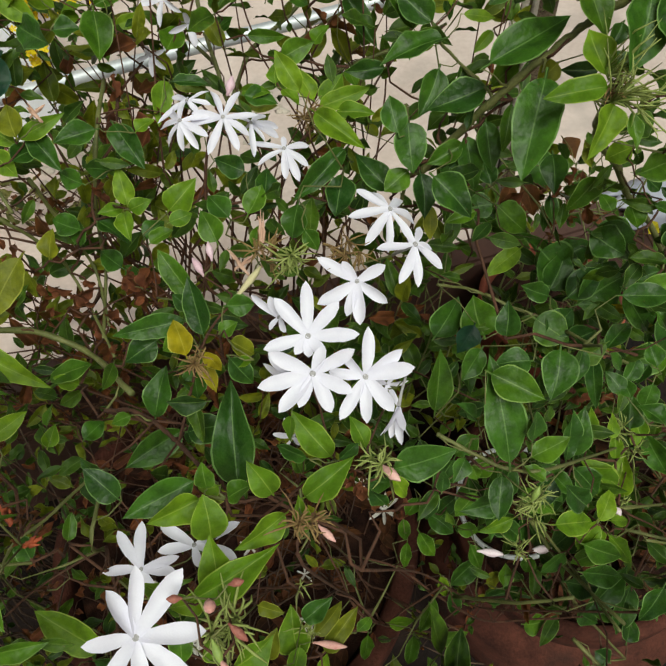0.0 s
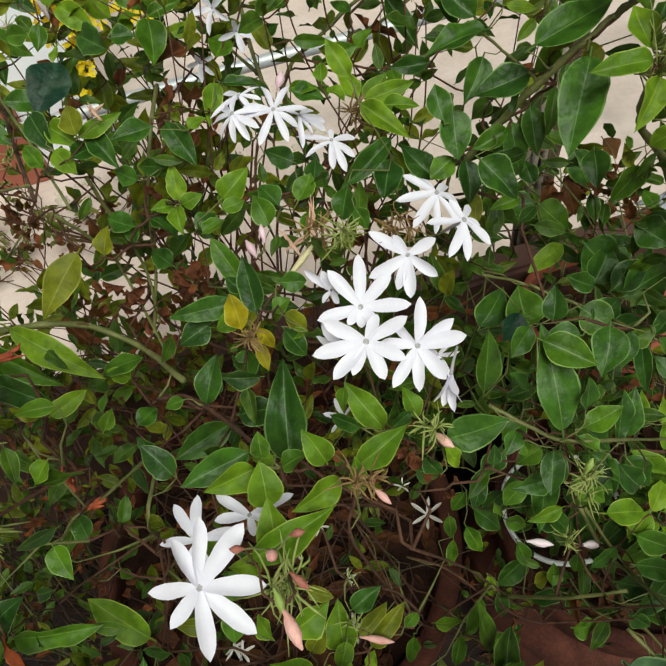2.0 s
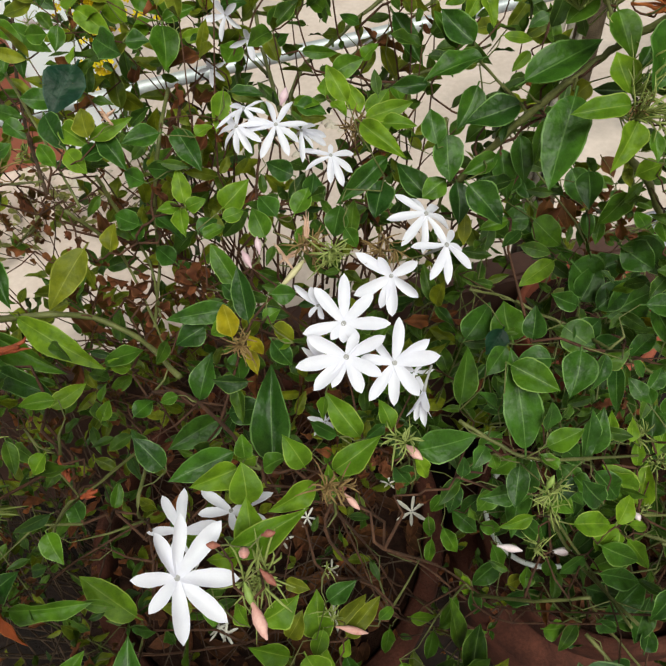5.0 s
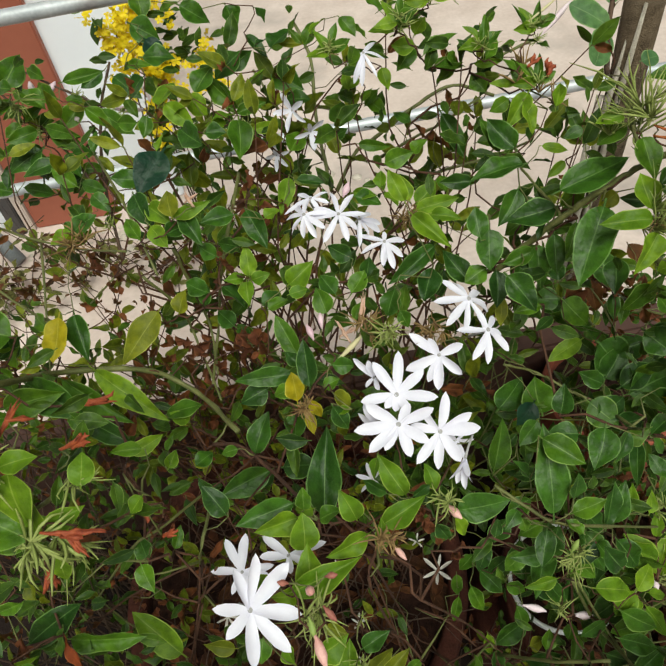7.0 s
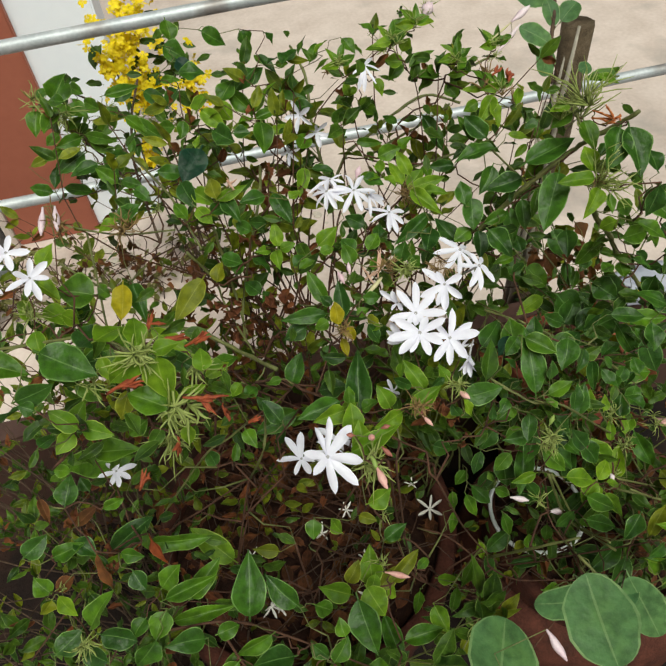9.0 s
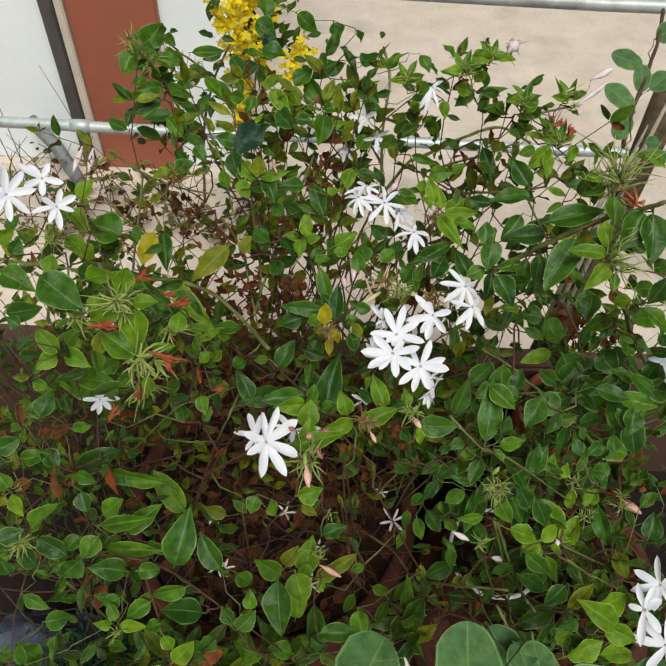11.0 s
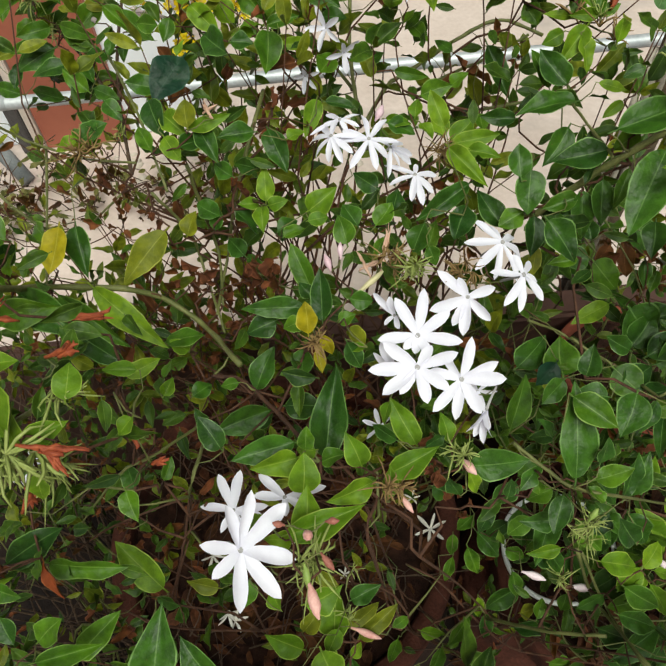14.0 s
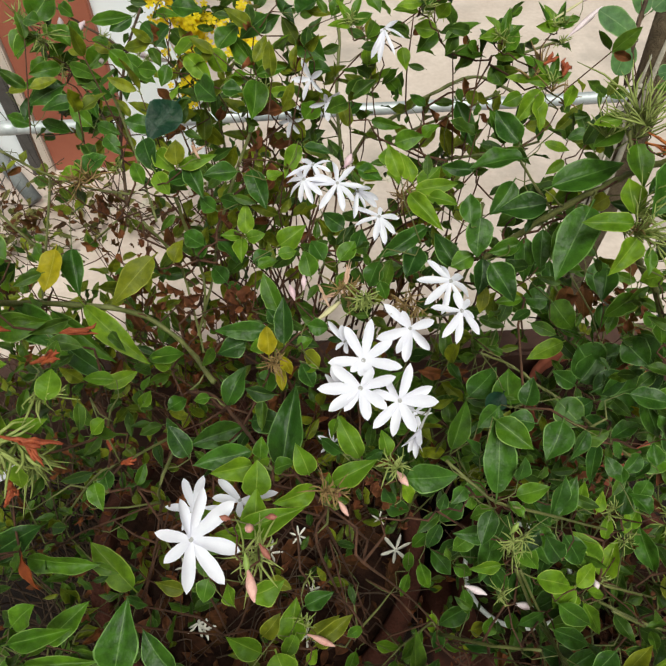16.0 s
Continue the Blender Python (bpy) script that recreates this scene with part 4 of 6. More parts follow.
sprig(right, ("d", 263, 362, 692, 251, 332, 686, 21), ("d", 339, 105, 522, 326, 115, 531, 14), ("d", 322, 139, 553, 328, 159, 573, 21), ("d", 292, 265, 660, 274, 251, 650, 15), ("d", 314, 259, 643, 289, 257, 641, 16), ("d", 284, 213, 653, 276, 223, 655, 10), ("d", 286, 238, 708, 292, 241, 728, 15))
sprig(right, ("d", 280, 350, 659, 290, 340, 649, 12), ("d", 282, 352, 560, 253, 366, 597, 14), ("d", 328, 315, 619, 299, 321, 636, 21), ("d", 349, 344, 651, 362, 336, 638, 13), ("g", 315, 333, 635, 313, 352, 640, 14), ("Y", 337, 306, 626, 351, 313, 629, 11))
sprig(roundback, ("B", 284, 437, 841, 299, 439, 842, 14))
sprig(roundleaf, ("B", -60, -43, 566, -33, -40, 571, 19), ("B", -6, -82, 776, 20, -36, 774, 43), ("B", 72, -79, 770, 67, -34, 804, 40), ("B", 150, -1, 661, 165, -43, 623, 32), ("B", 123, 18, 627, 148, -14, 620, 33), ("B", 182, -19, 637, 246, -39, 614, 39), ("B", 142, 4, 603, 83, 9, 614, 33), ("B", 138, 0, 647, 145, -21, 649, 25), ("B", 282, 2, 607, 258, -6, 589, 26))

# the large outer leaves
broad(main, ("d", -64, 46, 637, -59, 4, 613, 26), ("d", -153, 47, 661, -144, 83, 695, 27), ("d", -114, 48, 654, -134, 68, 677, 19), ("g", -210, 54, 674, -161, 50, 681, 13), ("g", -208, 59, 708, -166, 62, 720, 13))
broad(main, ("g", -194, 66, 682, -166, 81, 702, 16), ("y", -52, 70, 455, -47, 99, 484, 19), ("y", -51, 74, 580, -41, 47, 568, 25), ("y", -50, 80, 818, -14, 84, 830, 13), ("y", -49, 81, 808, -60, 79, 816, 9), ("y", -67, 82, 551, -94, 88, 566, 22), ("y", -43, 82, 807, -39, 97, 826, 15))
broad(main, ("o", -22, 89, 536, 10, 104, 556, 15), ("y", -42, 93, 535, -38, 116, 565, 24), ("d", -32, 94, 426, -25, 42, 393, 21), ("o", -66, 97, 544, -51, 107, 561, 15), ("d", -25, 98, 620, -5, 102, 632, 14), ("d", 92, 98, 806, 97, 130, 840, 17))
broad(main, ("g", 105, 100, 796, 122, 100, 806, 11), ("y", -8, 102, 817, -31, 93, 820, 12), ("o", -46, 105, 666, -34, 95, 669, 10), ("d", 97, 105, 764, 89, 86, 760, 12), ("y", -43, 108, 798, -41, 120, 815, 16))
broad(main, ("y", 2, 111, 805, 26, 115, 818, 13), ("d", 44, 113, 799, 72, 109, 806, 17), ("y", -12, 118, 802, -18, 127, 818, 13), ("d", -173, 121, 591, -153, 113, 595, 11), ("o", -124, 121, 601, -146, 123, 611, 14))
broad(main, ("y", -168, 127, 594, -201, 154, 622, 22), ("y", -45, 127, 799, -68, 119, 803, 15), ("y", 18, 128, 799, 7, 144, 819, 13), ("g", 93, 128, 834, 110, 110, 832, 15), ("g", -40, 130, 802, -38, 135, 814, 9), ("d", -46, 137, 797, -80, 128, 800, 15), ("d", -31, 144, 760, -20, 182, 796, 21), ("g", 81, 154, 753, 91, 177, 778, 15), ("Y", -33, 185, 828, -33, 195, 844, 11))
broad(main, ("d", -55, 194, 737, -30, 187, 742, 18), ("d", -25, 204, 813, -24, 224, 836, 13), ("d", -77, 223, 714, -63, 242, 736, 17), ("d", -175, 226, 794, -148, 203, 789, 16), ("d", -36, 231, 792, -73, 229, 800, 13), ("d", -77, 252, 631, -124, 236, 630, 23), ("g", -31, 258, 778, -43, 277, 800, 14), ("d", 68, 265, 832, 57, 243, 826, 15))
broad(main, ("y", 55, 286, 875, 48, 297, 892, 11), ("y", -27, 287, 819, -9, 291, 832, 16), ("d", 80, 307, 809, 41, 286, 801, 13), ("y", -196, 314, 734, -148, 267, 712, 19))
broad(main, ("y", -57, 341, 775, -44, 337, 782, 11), ("y", -62, 342, 773, -63, 322, 770, 12), ("o", -138, 344, 756, -172, 310, 742, 21), ("y", -59, 349, 772, -57, 364, 792, 13), ("y", -66, 362, 758, -80, 357, 765, 10), ("d", -61, 372, 817, -86, 365, 822, 15), ("y", -126, 380, 814, -115, 360, 810, 14))
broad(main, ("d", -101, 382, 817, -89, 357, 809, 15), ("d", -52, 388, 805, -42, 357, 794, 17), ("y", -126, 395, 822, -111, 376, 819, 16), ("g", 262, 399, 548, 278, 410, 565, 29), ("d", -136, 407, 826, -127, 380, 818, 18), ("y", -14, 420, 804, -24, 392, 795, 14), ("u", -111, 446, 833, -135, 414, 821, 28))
broad(main, ("d", -136, 449, 808, -160, 448, 817, 17), ("d", -212, 453, 764, -192, 457, 777, 21), ("g", -46, 469, 834, -51, 435, 820, 21), ("d", -231, 540, 779, -261, 528, 780, 17), ("d", -243, 553, 787, -275, 535, 784, 21), ("d", -232, 575, 750, -221, 545, 739, 19))
broad(right, ("y", 221, 13, 661, 190, 25, 682, 20), ("y", 217, 16, 651, 241, 2, 650, 20), ("o", 190, 31, 647, 208, 45, 669, 12))
broad(right, ("d", 144, 114, 727, 152, 133, 750, 14), ("d", 149, 115, 728, 160, 131, 748, 15), ("y", 206, 117, 623, 185, 133, 643, 16), ("y", 205, 118, 622, 182, 131, 643, 21), ("y", 171, 129, 703, 175, 141, 721, 8), ("o", 292, 130, 535, 304, 104, 523, 18), ("d", 147, 152, 785, 134, 130, 780, 19), ("d", 141, 192, 741, 145, 203, 758, 15), ("g", 146, 224, 690, 145, 243, 713, 28))
broad(right, ("g", 184, 224, 691, 200, 203, 687, 25), ("d", 114, 233, 692, 136, 245, 710, 22), ("d", 228, 251, 659, 258, 257, 675, 22), ("d", 221, 265, 653, 242, 282, 674, 25))
broad(right, ("d", 248, 274, 701, 263, 250, 696, 24), ("y", 223, 318, 641, 188, 302, 640, 16), ("d", 264, 318, 610, 295, 317, 620, 25))
broad(left, ("g", -212, 72, 700, -193, 80, 715, 16), ("y", -222, 124, 856, -237, 131, 871, 13), ("g", -230, 132, 661, -178, 118, 662, 17), ("y", -233, 137, 835, -244, 124, 835, 13), ("y", -226, 139, 838, -207, 126, 837, 13), ("d", -271, 142, 640, -224, 157, 660, 22), ("d", -229, 152, 905, -196, 131, 897, 25), ("y", -248, 167, 800, -232, 175, 818, 14), ("g", -255, 278, 754, -210, 274, 761, 23))
broad(left, ("g", -226, 296, 810, -255, 300, 824, 30), ("d", -241, 298, 754, -200, 264, 741, 26), ("g", -229, 322, 721, -176, 278, 701, 19), ("Y", -210, 338, 777, -217, 304, 764, 20), ("d", -204, 351, 763, -198, 315, 748, 17))
broad(right, ("d", 130, 139, 675, 115, 117, 653, 14), ("g", 119, 143, 677, 101, 139, 668, 13), ("d", 97, 153, 672, 80, 140, 657, 15), ("g", 105, 132, 657, 89, 123, 645, 14), ("d", 81, 143, 653, 71, 129, 637, 11), ("g", 133, 124, 664, 151, 106, 645, 16), ("y", 124, 113, 643, 100, 113, 637, 10), ("y", 147, 100, 647, 177, 95, 637, 17), ("g", 165, 87, 626, 190, 75, 611, 17))
broad(right, ("d", 163, 74, 604, 191, 64, 591, 15), ("d", 145, 142, 689, 159, 128, 673, 14), ("g", 112, 154, 697, 95, 150, 688, 13), ("d", 173, 128, 655, 188, 109, 635, 18), ("g", 157, 121, 662, 149, 135, 666, 13), ("d", 126, 125, 603, 141, 107, 584, 13), ("g", 97, 131, 595, 113, 123, 583, 11), ("d", 164, 93, 581, 145, 86, 569, 16), ("g", 71, 140, 577, 79, 121, 557, 12))
# the upper leafy branch with its calyces
broad(main, ("y", 88, 396, 772, 106, 403, 787, 17), ("g", 118, 430, 768, 118, 412, 764, 12), ("y", 69, 326, 825, 89, 297, 817, 14), ("y", 85, 338, 811, 105, 327, 814, 11), ("y", 76, 345, 812, 107, 342, 821, 12))
broad(right, ("d", 148, 268, 876, 195, 276, 889, 20), ("d", 165, 244, 879, 141, 205, 861, 22), ("y", 179, 217, 890, 151, 217, 895, 12), ("y", 181, 222, 892, 180, 241, 903, 14), ("y", 180, 210, 885, 165, 193, 874, 14), ("g", 188, 207, 881, 185, 193, 872, 7), ("g", 190, 264, 908, 192, 241, 897, 16), ("g", 187, 279, 908, 170, 277, 899, 13), ("y", 182, 276, 917, 166, 275, 916, 9))
broad(right, ("d", 203, 236, 916, 184, 212, 899, 22), ("d", 210, 235, 916, 208, 203, 893, 23), ("g", 251, 325, 901, 225, 330, 904, 14), ("y", 229, 320, 909, 248, 312, 903, 7), ("d", 155, 362, 838, 139, 383, 854, 19), ("d", 148, 329, 850, 110, 326, 853, 19), ("d", 130, 476, 799, 144, 440, 772, 17), ("o", 128, 471, 744, 123, 497, 765, 13), ("g", 146, 370, 831, 138, 393, 849, 10))
broad(right, ("y", 179, 409, 850, 159, 391, 835, 15), ("y", 175, 404, 846, 180, 385, 831, 12), ("y", 170, 425, 837, 155, 420, 832, 12), ("d", 124, 364, 813, 99, 368, 815, 12), ("d", 107, 287, 829, 108, 304, 842, 15), ("d", 135, 301, 853, 119, 282, 842, 15), ("d", 154, 281, 850, 121, 280, 849, 18), ("d", 115, 294, 828, 112, 271, 813, 19), ("g", 139, 271, 824, 116, 268, 820, 12))
broad(right, ("d", 132, 276, 821, 139, 262, 810, 12), ("d", 101, 285, 788, 87, 307, 805, 16), ("g", 111, 281, 805, 94, 275, 799, 14), ("d", 116, 275, 806, 112, 252, 795, 14), ("d", 113, 248, 830, 128, 226, 817, 18), ("o", 119, 266, 787, 115, 250, 775, 9), ("g", 145, 257, 781, 125, 256, 780, 9), ("d", 153, 274, 833, 150, 252, 816, 14), ("g", 165, 271, 843, 155, 253, 829, 9))
broad(right, ("d", 142, 274, 826, 141, 250, 807, 14), ("d", 280, 415, 643, 289, 386, 620, 25), ("d", 314, 385, 621, 299, 369, 608, 16), ("d", 285, 382, 617, 283, 360, 600, 14), ("d", 220, 369, 643, 195, 371, 644, 22), ("b", 257, 403, 620, 242, 386, 606, 17), ("b", 270, 404, 621, 270, 377, 600, 17), ("b", 324, 438, 624, 331, 420, 610, 20), ("g", 177, 295, 850, 161, 288, 844, 13))
broad(right, ("o", 190, 274, 859, 177, 268, 854, 12), ("d", 211, 259, 886, 202, 251, 880, 9), ("y", 164, 337, 856, 182, 332, 853, 7), ("d", 198, 349, 855, 184, 346, 852, 9), ("y", 173, 318, 855, 161, 311, 849, 7), ("o", 182, 290, 859, 167, 287, 856, 9), ("g", 143, 305, 818, 130, 300, 814, 12))
broad(right, ("g", 225, 367, 641, 246, 345, 625, 26))
tuft(right, (186, 271, 914), (-0.05, 0.24, 0.97), 36, 60, "green", 0.55, 0.42)
tuft(right, (185, 273, 916), (-0.84, 0.29, 0.45), 24, 12, "green", 0.55, 0.4)
tuft(right, (184, 216, 890), (0.74, -0.50, 0.46), 31, 56, "green", 0.55, 0.45)
tuft(right, (182, 216, 891), (-0.33, -0.93, 0.18), 11, 22, "dry", 1.0, 0.8)
tuft(right, (189, 447, 835), (0.09, 0.56, 0.83), 24, 16, "dry", 1.2, 0.4)
tuft(right, (194, 403, 846), (0.09, 0.31, 0.95), 20, 16, "dry", 1.2, 0.4)
bud(right, (185, 248, 928), (193, 227, 931), 3.6, "amber")
bud(right, (184, 246, 923), (193, 227, 930), 3.6, "amber")
bud(right, (191, 243, 934), (192, 228, 931), 3.0, "amber")
bud(right, (187, 237, 922), (192, 227, 930), 3.4, "amber")
bud(right, (196, 230, 933), (194, 228, 931), 3.8, "amber")
stem(right, 2.2, "twig", (117, 278, 803), (134, 278, 822), (154, 272, 848), (171, 266, 869), (187, 262, 885), (194, 259, 892), (206, 246, 912), (213, 233, 930))
stem(right, 2.9, "twig", (184, 216, 887), (207, 249, 840), (239, 287, 782), (260, 288, 752), (281, 287, 714), (304, 286, 682), (334, 284, 631))
stem(right, 1.4, "twig", (194, 259, 892), (189, 265, 903), (186, 271, 913))
stem(right, 1.2, "twig", (106, 282, 774), (112, 285, 795), (117, 278, 803))
stem(right, 1.1, "twig", (118, 306, 831), (114, 286, 818), (117, 277, 803))
stem(right, 1.0, "twig", (154, 272, 848), (154, 280, 850), (147, 326, 848), (155, 363, 838))
broad(right, ("d", 285, 238, 708, 307, 253, 714, 24), ("d", 257, 278, 699, 284, 253, 677, 25), ("g", 253, 217, 704, 294, 210, 699, 18), ("d", 279, 222, 714, 310, 219, 709, 23), ("d", 280, 245, 793, 297, 233, 779, 18), ("g", 249, 252, 779, 279, 256, 778, 18), ("d", 266, 264, 741, 282, 254, 728, 14), ("d", 280, 252, 736, 305, 249, 729, 10), ("d", 222, 289, 673, 245, 266, 652, 37))
broad(right, ("d", 233, 244, 656, 281, 251, 663, 33), ("d", 188, 213, 686, 213, 224, 690, 20), ("g", 262, 248, 728, 265, 265, 731, 16), ("y", 244, 260, 795, 231, 264, 785, 14), ("g", 259, 250, 829, 277, 232, 811, 20), ("d", 292, 239, 754, 303, 225, 737, 16), ("g", 245, 282, 749, 226, 274, 728, 19), ("d", 263, 236, 670, 278, 210, 645, 24), ("d", 274, 207, 677, 285, 181, 651, 24))
broad(right, ("g", 240, 189, 656, 277, 183, 650, 24), ("d", 286, 221, 778, 311, 230, 780, 20), ("g", 277, 237, 824, 303, 242, 825, 18), ("d", 260, 249, 854, 262, 271, 860, 17), ("g", 252, 275, 833, 266, 264, 818, 17), ("d", 290, 216, 738, 317, 215, 733, 21), ("g", 251, 274, 795, 273, 279, 794, 16))
# leaves over the second pot
broad(right, ("d", 131, 151, 640, 112, 112, 605, 18), ("d", 115, 159, 608, 112, 135, 584, 22), ("d", 154, 144, 637, 168, 119, 615, 18), ("d", 175, 142, 625, 162, 114, 599, 14), ("y", 178, 131, 643, 197, 110, 623, 14), ("y", 180, 97, 632, 199, 112, 637, 13), ("y", 178, 97, 632, 162, 86, 616, 15), ("y", 180, 91, 628, 173, 83, 615, 9), ("y", 187, 89, 616, 199, 70, 597, 12))
broad(right, ("y", 191, 97, 621, 208, 94, 613, 8), ("g", 201, 91, 570, 172, 86, 556, 19), ("d", 195, 116, 562, 160, 104, 543, 26), ("d", 152, 132, 569, 161, 106, 545, 22), ("d", 123, 133, 567, 153, 128, 559, 19), ("d", 181, 87, 493, 217, 75, 481, 23), ("d", 184, 61, 500, 234, 78, 508, 22), ("d", 187, 65, 467, 203, 52, 452, 15), ("g", 223, 52, 461, 196, 64, 459, 11))
broad(right, ("g", 148, 73, 432, 171, 67, 423, 20), ("d", 232, 69, 485, 211, 41, 458, 21), ("d", 216, 33, 460, 230, 50, 465, 19), ("d", 211, 25, 406, 203, 37, 406, 20), ("g", 112, 131, 529, 118, 111, 508, 12), ("g", 131, 98, 496, 140, 114, 500, 13), ("d", 115, 98, 471, 155, 95, 465, 14), ("o", 120, 106, 488, 137, 109, 485, 15), ("g", 149, 95, 471, 147, 78, 453, 12))
broad(right, ("g", 155, 111, 519, 150, 99, 503, 12), ("g", 75, 108, 486, 54, 89, 464, 14), ("y", 33, 104, 468, 56, 99, 460, 13), ("g", 49, 88, 471, 38, 69, 450, 13), ("g", 67, 79, 466, 96, 76, 460, 13), ("d", 90, 109, 488, 88, 89, 467, 12), ("g", 79, 163, 583, 65, 155, 570, 12), ("g", 66, 162, 545, 64, 148, 528, 10), ("g", 65, 149, 525, 56, 132, 505, 9))
broad(right, ("d", 122, 126, 490, 92, 116, 473, 21), ("y", 85, 121, 495, 86, 105, 478, 10), ("o", -31, 117, 448, 0, 134, 454, 19), ("g", 13, 104, 442, 3, 84, 421, 12), ("d", 43, 167, 643, 62, 162, 634, 16), ("d", 85, 158, 556, 101, 141, 539, 17), ("d", 109, 159, 571, 90, 152, 558, 14))
stem(right, 1.0, "red", (27, 160, 481), (55, 139, 487), (81, 107, 480), (109, 82, 471), (149, 71, 467), (190, 61, 464))
stem(right, 1.3, "twig", (155, 136, 548), (169, 112, 509), (186, 83, 467), (206, 57, 427), (233, 24, 383))
stem(right, 1.0, "red", (-7, 202, 482), (3, 162, 456), (12, 121, 442), (42, 101, 443), (71, 81, 450))
# upper shoots before the brown door
broad(main, ("g", -293, 635, 803, -301, 609, 790, 20), ("g", -277, 647, 800, -251, 629, 794, 14), ("d", -249, 574, 776, -284, 557, 770, 21), ("d", -239, 573, 759, -270, 563, 758, 17), ("g", -279, 629, 773, -295, 615, 769, 15), ("g", -252, 621, 766, -221, 601, 759, 17), ("d", -216, 558, 777, -194, 549, 777, 10), ("d", -224, 561, 773, -213, 535, 760, 12), ("g", -183, 581, 800, -154, 554, 787, 17))
broad(main, ("d", -179, 633, 811, -202, 618, 806, 15), ("d", -163, 604, 819, -139, 580, 809, 17), ("d", -187, 587, 774, -188, 562, 762, 11), ("g", -292, 654, 811, -263, 656, 820, 15), ("g", -249, 637, 826, -232, 621, 821, 13), ("o", -315, 592, 760, -288, 593, 768, 11), ("g", -216, 583, 760, -232, 585, 770, 10), ("g", -197, 588, 808, -211, 590, 816, 11), ("d", -242, 553, 739, -215, 557, 750, 17))
broad(main, ("o", -260, 605, 801, -249, 589, 787, 11), ("g", -206, 615, 793, -231, 591, 780, 20), ("d", -277, 552, 778, -284, 535, 762, 13), ("g", -212, 511, 769, -232, 524, 786, 16), ("d", -302, 583, 725, -329, 594, 732, 16), ("g", -219, 570, 772, -239, 581, 787, 14), ("o", -219, 609, 795, -189, 611, 791, 14), ("g", -244, 656, 774, -261, 675, 792, 17), ("g", -279, 616, 745, -259, 598, 737, 13))
broad(main, ("d", -230, 652, 768, -241, 637, 752, 13), ("g", -232, 601, 727, -204, 600, 720, 14), ("o", -226, 598, 742, -236, 574, 730, 12), ("d", -239, 615, 786, -265, 604, 771, 15), ("g", -278, 663, 771, -302, 647, 770, 15), ("d", -251, 553, 735, -286, 572, 737, 15), ("g", -246, 551, 759, -215, 549, 758, 15), ("g", -276, 602, 767, -297, 586, 767, 12), ("g", -254, 581, 803, -238, 601, 808, 11))
tuft(main, (-288, 639, 814), (0.1, -0.2, 0.95), 24, 26, "green")
tuft(main, (-256, 595, 780), (0.1, -0.2, 0.95), 20, 26, "green")
tuft(main, (-209, 615, 796), (0.1, -0.2, 0.95), 16, 26, "green")
tuft(main, (-171, 599, 784), (0.1, -0.2, 0.95), 16, 26, "green")
bud(main, (-251, 625, 804), (-253, 637, 813), 6.5, "pale")
bud(main, (-238, 623, 802), (-227, 633, 810), 6.5, "pale")
bud(main, (-212, 598, 782), (-213, 602, 786), 6.5, "pale")
bud(main, (-166, 602, 786), (-178, 606, 789), 6.5, "pale")
stem(main, 1.6, "wood", (-180, 445, 728), (-189, 503, 747), (-195, 569, 761), (-185, 610, 792), (-170, 640, 816))
stem(main, 1.4, "wood", (-189, 503, 747), (-225, 571, 762), (-255, 603, 786), (-288, 636, 811))
stem(main, 1.3, "wood", (-186, 607, 790), (-207, 618, 798), (-236, 633, 810), (-261, 648, 821))
# spray of lime leaves round spiky calyces
broad(main, ("y", -155, 120, 912, -154, 101, 892, 21), ("y", -162, 120, 915, -190, 117, 901, 17), ("y", -156, 121, 917, -139, 121, 919, 10), ("y", -165, 128, 917, -164, 149, 924, 14), ("g", -156, 102, 884, -179, 114, 892, 18), ("y", -132, 120, 890, -131, 135, 896, 12), ("y", -148, 106, 886, -131, 110, 888, 10), ("o", -180, 122, 885, -191, 111, 869, 11), ("g", -237, 217, 673, -312, 225, 673, 27))
broad(main, ("d", -192, 155, 884, -211, 154, 885, 15), ("g", -193, 176, 880, -169, 166, 885, 14), ("y", -152, 103, 883, -159, 119, 890, 11), ("y", -149, 99, 867, -152, 91, 854, 9), ("g", -178, 122, 851, -196, 120, 839, 11), ("y", -196, 153, 887, -192, 138, 878, 10), ("g", -219, 157, 860, -208, 142, 858, 13), ("d", -217, 195, 875, -201, 171, 874, 18), ("g", -172, 124, 835, -183, 115, 827, 10))
tuft(main, (-162, 122, 914), (0.15, -0.74, 0.65), 22, 30, "green", 1.2)
tuft(main, (-160, 121, 916), (-0.30, -0.94, 0.16), 19, 18, "green", 1.2)
tuft(main, (-139, 126, 889), (0.63, -0.77, 0.03), 18, 16, "green", 1.2)
tuft(main, (-150, 101, 885), (0.64, -0.72, 0.28), 25, 26, "green", 1.2)
tuft(main, (-151, 101, 884), (-0.45, -0.56, -0.69), 20, 14, "green", 1.2)
tuft(main, (-202, 139, 876), (-0.47, -0.33, 0.82), 18, 16, "green", 1.2)
bud(main, (-140, 137, 897), (-123, 134, 907), 5.2, "orange")
bud(main, (-133, 135, 900), (-124, 132, 908), 5.1, "orange")
bud(main, (-144, 97, 898), (-125, 95, 890), 4.9, "orange")
bud(main, (-141, 97, 895), (-119, 95, 891), 3.8, "orange")
bud(main, (-135, 96, 893), (-129, 89, 885), 4.2, "orange")
bud(main, (-161, 130, 917), (-155, 158, 914), 3.8, "orange")
bud(main, (-157, 145, 916), (-150, 149, 909), 4.3, "orange")
bud(main, (-189, 113, 898), (-167, 112, 909), 5.1, "orange")
bud(main, (-179, 112, 901), (-165, 109, 907), 4.8, "orange")
bud(main, (-157, 98, 858), (-162, 98, 838), 5.4, "orange")
